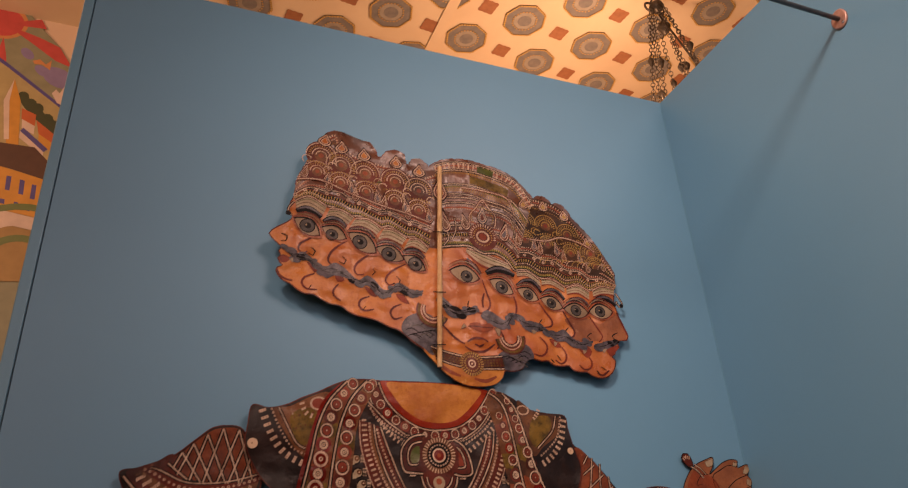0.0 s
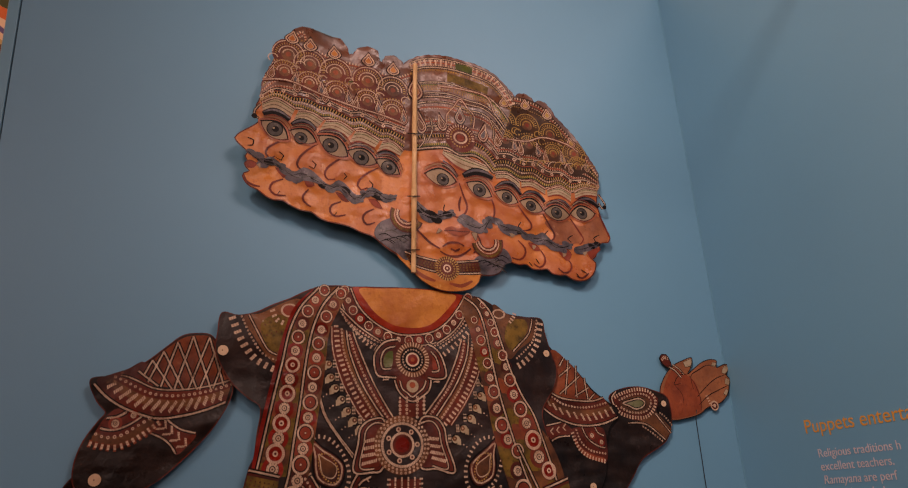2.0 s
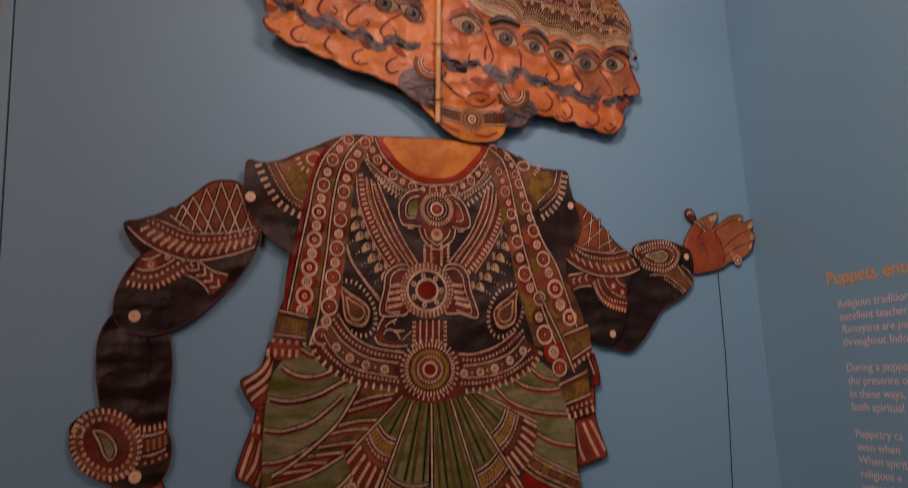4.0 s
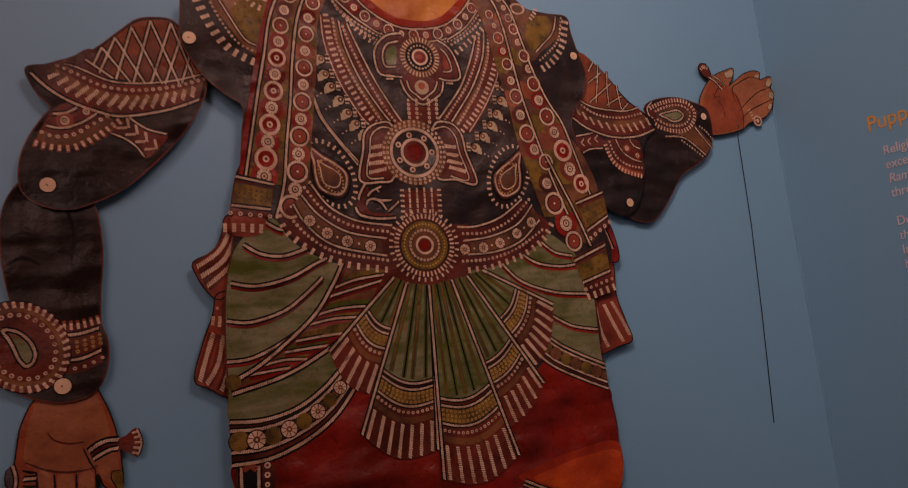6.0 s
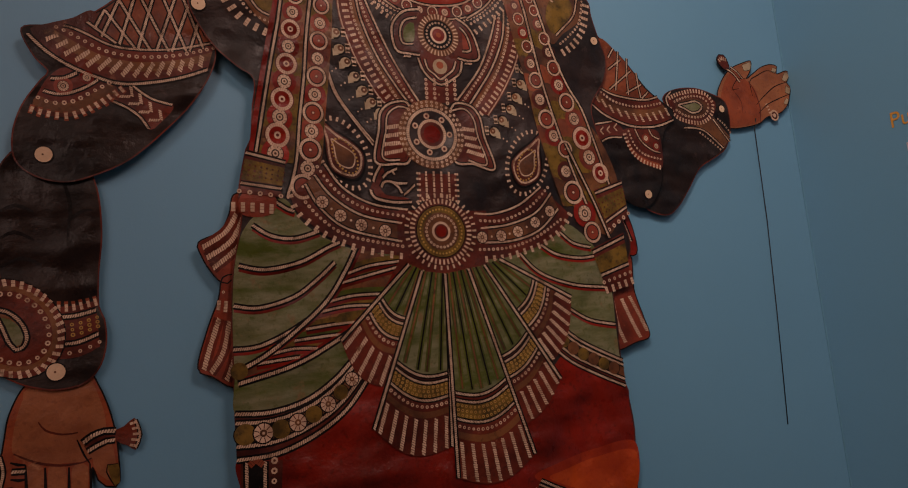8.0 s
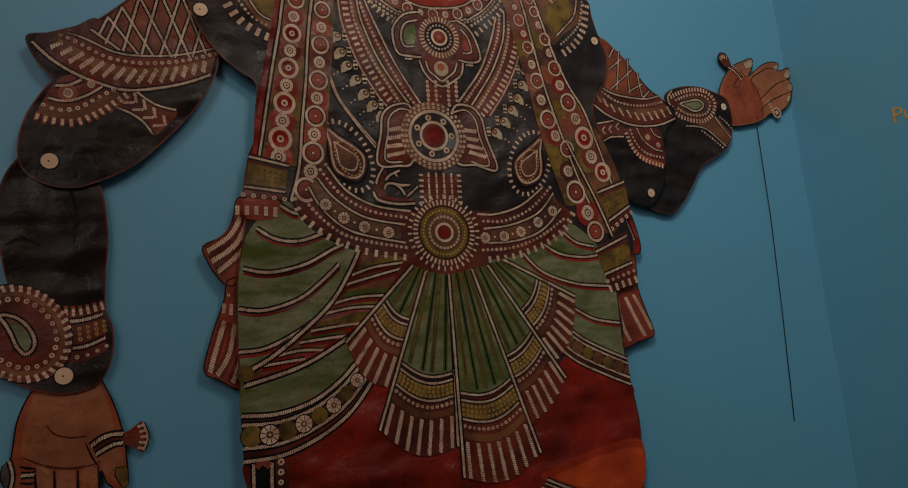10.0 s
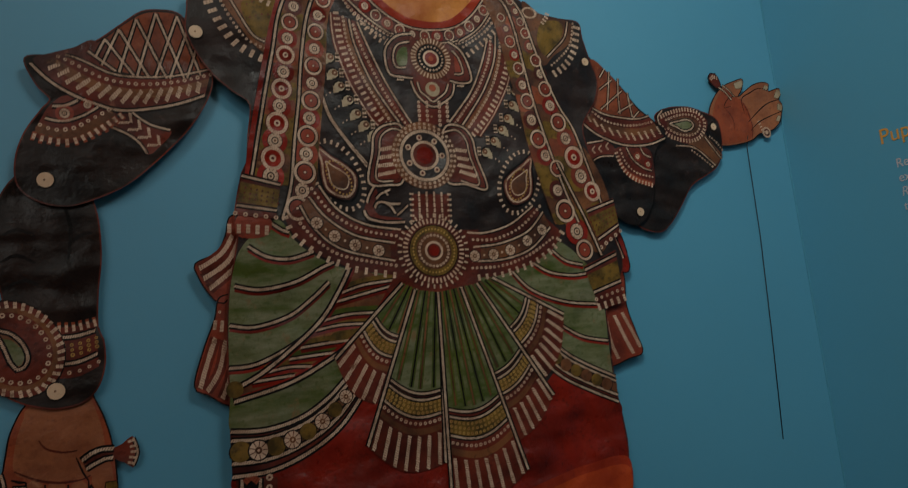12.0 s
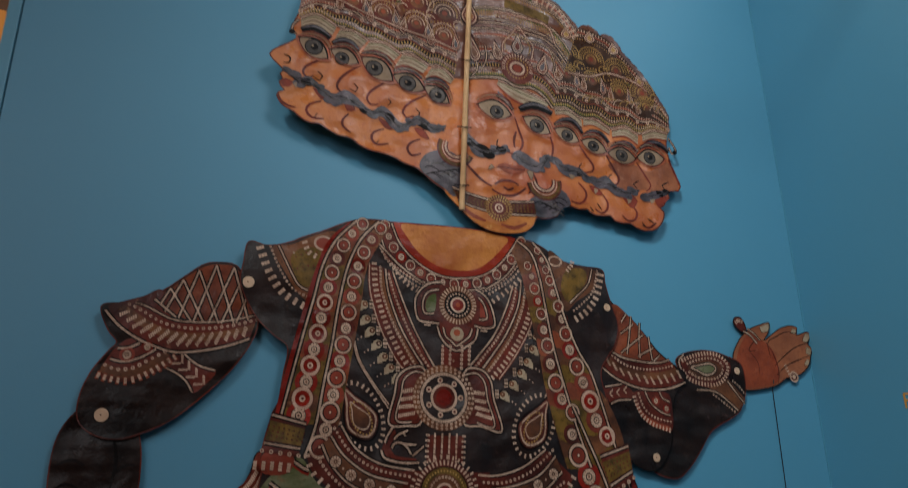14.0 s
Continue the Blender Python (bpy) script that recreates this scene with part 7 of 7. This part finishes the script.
part("hub", bm, IRON, lamp_thing)
bm = bmesh.new()
chain_between(bm, (0, 0, 0.05), (0, 0, 3.5 - hub.z), 0.024, 0.003)
part("chain", bm, IRON, lamp_thing)
lower = 0.13
drop_z = -0.56
for k in range(8):
    a = math.tau * (k + 0.3) / 8
    bm = bmesh.new()
    foot = (lower * math.cos(a) + 0.03, lower * math.sin(a), drop_z)
    chain_between(bm, (0.03 * math.cos(a), 0.03 * math.sin(a), -0.02), foot)
    part("chain", bm, IRON, lamp_thing)
    bm = bmesh.new()
    q = Vector((0.62 * foot[0], 0.62 * foot[1], drop_z * (0.45 + 0.1 * (k % 3))))
    tube(bm, [q + Vector((0, 0, 0.02)), q + Vector((0, 0, 0.008)), q, q - Vector((0, 0, 0.014)), q - Vector((0, 0, 0.03))], [0.002, 0.009, 0.0125, 0.007, 0.001], 10)
    part("ornament", bm, IRON, lamp_thing)
bm = bmesh.new()
torus(bm, (0.03, 0, drop_z), lower, 0.007, (0, 0, 1), 36)
part("lower_ring", bm, IRON, lamp_thing)
bm = bmesh.new()
tube(bm, [(0.028, 0, -0.02), (0.012, 0, -0.075), (0.012, 0, -0.1), (0.012, 0, -0.12), (0.012, 0, -0.14)], [0.002, 0.006, 0.026, 0.018, 0.004], 12)
part("pendant", bm, IRON, lamp_thing)
bm = tube(bmesh.new(), [(0.02, 0.02, -0.01), (0.19, 0.02, -0.3)], 0.004, 10)
part("brace", bm, IRON, lamp_thing)


# mural on the far wall
def build_mural():
    mats = {}
    names = []

    def tone(name, colour):
        mats[name] = paint("mural_" + name, colour, tuple(v * 0.8 for v in colour), 0.6, 18)
        names.append(name)

    for name, colour in (("sky", (0.25, 0.26, 0.17)), ("red", (0.55, 0.08, 0.07)), ("rim", (0.6, 0.26, 0.1)), ("violet", (0.24, 0.2, 0.36)), ("blue", (0.08, 0.07, 0.25)), ("field", (0.4, 0.33, 0.16)), ("white", (0.62, 0.5, 0.42)), ("tree", (0.045, 0.06, 0.025)), ("roof", (0.5, 0.12, 0.04)), ("yellow", (0.58, 0.28, 0.05)), ("umber", (0.085, 0.04, 0.025)), ("ochre", (0.35, 0.22, 0.08)), ("green", (0.13, 0.18, 0.06))):
        tone(name, colour)
    bm = bmesh.new()
    coats = []

    def shape(pts, name, lift):
        coats.append(name)
        f = bm.faces.new([bm.verts.new((x, 1.339 - 0.00003 * len(coats) - 0.0002 * lift, z)) for x, z in pts])
        f.normal_update()
        if f.normal.y > 0:
            f.normal_flip()
        f.material_index = names.index(name)

    edge = [(-0.799, 3.143), (-0.861, 3.283), (-0.916, 3.371), (-0.995, 3.450), (-1.071, 3.539), (-1.115, 3.597)]
    outline = [(-0.6, 1.7), (-0.6, 2.9)] + edge + [(-1.3, 3.49), (-2.3, 3.49), (-2.3, 1.7)]
    shape(outline, "sky", 0)
    block(bm, -2.3, -0.6, 1.3405, 1.3495, 1.7, 2.9, names.index("umber"))
    s = Vector((-1.123, 3.444))
    shape(arc(s, 0.082, 0, 350, 28), "rim", 1)
    shape(arc(s, 0.068, 0, 350, 28), "red", 2)
    shape([(-1.086, 3.455), (-1.003, 3.491), (-0.978, 3.449), (-1.081, 3.439)], "red", 1)
    shape([(-1.076, 3.423), (-0.993, 3.401), (-0.921, 3.373), (-0.864, 3.286), (-0.924, 3.305), (-1.013, 3.367), (-1.072, 3.405)], "red", 1)
    shape([(-1.109, 3.371), (-1.084, 3.284), (-1.064, 3.180), (-1.094, 3.164), (-1.115, 3.304)], "red", 1)
    for a in (100, 140, 180, 220):
        shape([s + Vector((math.cos(radians(a + o)), math.sin(radians(a + o)))) * r for o, r in ((-3, 0.1), (-6, 0.35), (6, 0.35), (3, 0.1))], "red", 1)
    shape(arc((-0.901, 3.229), 0.06, 0, 340, 14, 0.7, -30), "violet", 1)
    shape(arc((-0.959, 3.247), 0.032, 0, 340, 12, 0.6, -40), "violet", 1)
    shape(arc((-1.020, 3.315), 0.03, 0, 340, 12, 0.6, -50), "violet", 1)
    shape([(-0.998, 3.286), (-0.975, 3.299), (-0.952, 3.279), (-0.937, 3.304), (-0.935, 3.257), (-0.964, 3.276), (-0.989, 3.273)], "rim", 2)
    shape([(-1.300, 3.393), (-1.074, 3.248), (-0.866, 3.096), (-0.783, 3.040), (-0.684, 2.411), (-1.072, 2.370)], "field", 1)
    shape([(-1.302, 3.402), (-1.076, 3.257), (-0.867, 3.104), (-0.784, 3.048), (-0.782, 3.031), (-0.864, 3.087), (-1.072, 3.238), (-1.297, 3.380)], "blue", 2)
    shape([(-0.911, 3.153), (-0.900, 3.174), (-0.886, 3.159), (-0.877, 3.189), (-0.863, 3.201), (-0.857, 3.103), (-0.888, 3.114)], "white", 3)
    trees = [(-1.008, 3.127), (-0.995, 3.134), (-0.976, 3.094), (-0.958, 3.098), (-0.940, 3.085), (-0.916, 3.055), (-0.892, 3.043), (-0.862, 3.015), (-0.855, 2.973), (-0.888, 2.984), (-0.946, 3.031), (-0.997, 3.085)]
    shape(spline(trees, True, 0.01), "tree", 3)
    for q in ([(-0.998, 3.116)], [(-0.969, 3.091)], [(-0.944, 3.075)], [(-0.906, 3.036)], [(-0.875, 3.012)]):
        shape(arc(q[0], 0.02, 0, 340, 9, 1.2), "tree", 4)
    shape([(-0.992, 3.066), (-0.943, 3.047), (-0.939, 2.994), (-0.985, 3.019)], "roof", 4)
    shape([(-0.938, 3.024), (-0.863, 2.967), (-0.864, 2.929), (-0.922, 2.968)], "roof", 4)
    shape([(-0.983, 3.019), (-0.939, 2.997), (-0.936, 2.961), (-0.978, 2.982)], "white", 4)
    shape([(-0.922, 2.968), (-0.865, 2.931), (-0.866, 2.896), (-0.915, 2.928)], "yellow", 4)
    shape([(-0.972, 2.983), (-0.882, 2.908), (-0.893, 2.894), (-0.980, 2.968)], "blue", 5)
    shape([(-0.980, 2.968), (-0.893, 2.894), (-0.893, 2.874), (-0.979, 2.940)], "white", 5)
    shape([(-1.038, 3.188), (-1.002, 3.097), (-0.973, 2.900), (-1.010, 2.893), (-1.043, 3.088)], "yellow", 5)
    shape([(-1.038, 3.188), (-1.036, 3.089), (-1.007, 2.926), (-1.022, 2.923), (-1.054, 3.086)], "white", 6)
    shape([(-1.165, 2.915), (-1.019, 2.908), (-0.923, 2.908), (-0.866, 2.852), (-0.867, 2.781), (-0.982, 2.808), (-1.144, 2.820)], "umber", 6)
    shape([(-1.146, 2.828), (-0.999, 2.810), (-0.867, 2.781), (-0.860, 2.628), (-0.967, 2.643), (-1.112, 2.673)], "yellow", 7)
    for q in ([(-0.985, 2.778), (-0.970, 2.777), (-0.966, 2.721), (-0.980, 2.723)], [(-0.943, 2.770), (-0.928, 2.767), (-0.923, 2.711), (-0.938, 2.713)], [(-0.904, 2.757), (-0.890, 2.755), (-0.886, 2.698), (-0.901, 2.700)], [(-0.944, 2.681), (-0.931, 2.679), (-0.931, 2.659), (-0.944, 2.662)], [(-0.908, 2.673), (-0.894, 2.671), (-0.894, 2.651), (-0.908, 2.654)], [(-0.987, 2.687), (-0.973, 2.685), (-0.971, 2.667), (-0.987, 2.669)]):
        shape(q, "blue", 8)
    shape([(-1.112, 2.672), (-0.966, 2.642), (-0.860, 2.626), (-0.857, 2.578), (-0.957, 2.593), (-1.103, 2.630)], "white", 7)
    shape([(-1.103, 2.629), (-0.957, 2.592), (-0.857, 2.576), (-0.707, 2.553), (-0.684, 2.411), (-1.046, 2.373)], "ochre", 7)
    for k in range(3):
        q = arc((-0.894, 2.444), 0.09 + 0.06 * k, 0, 180, 16)
        r = arc((-0.894, 2.444), 0.115 + 0.06 * k, 0, 180, 16)
        shape(q + r[::-1], "green" if k != 1 else "white", 8)
    tagged(mesh_object("mural", bm, [mats[n] for n in names]), "bright painted mural of a red sun over town houses", "mural")


build_mural()
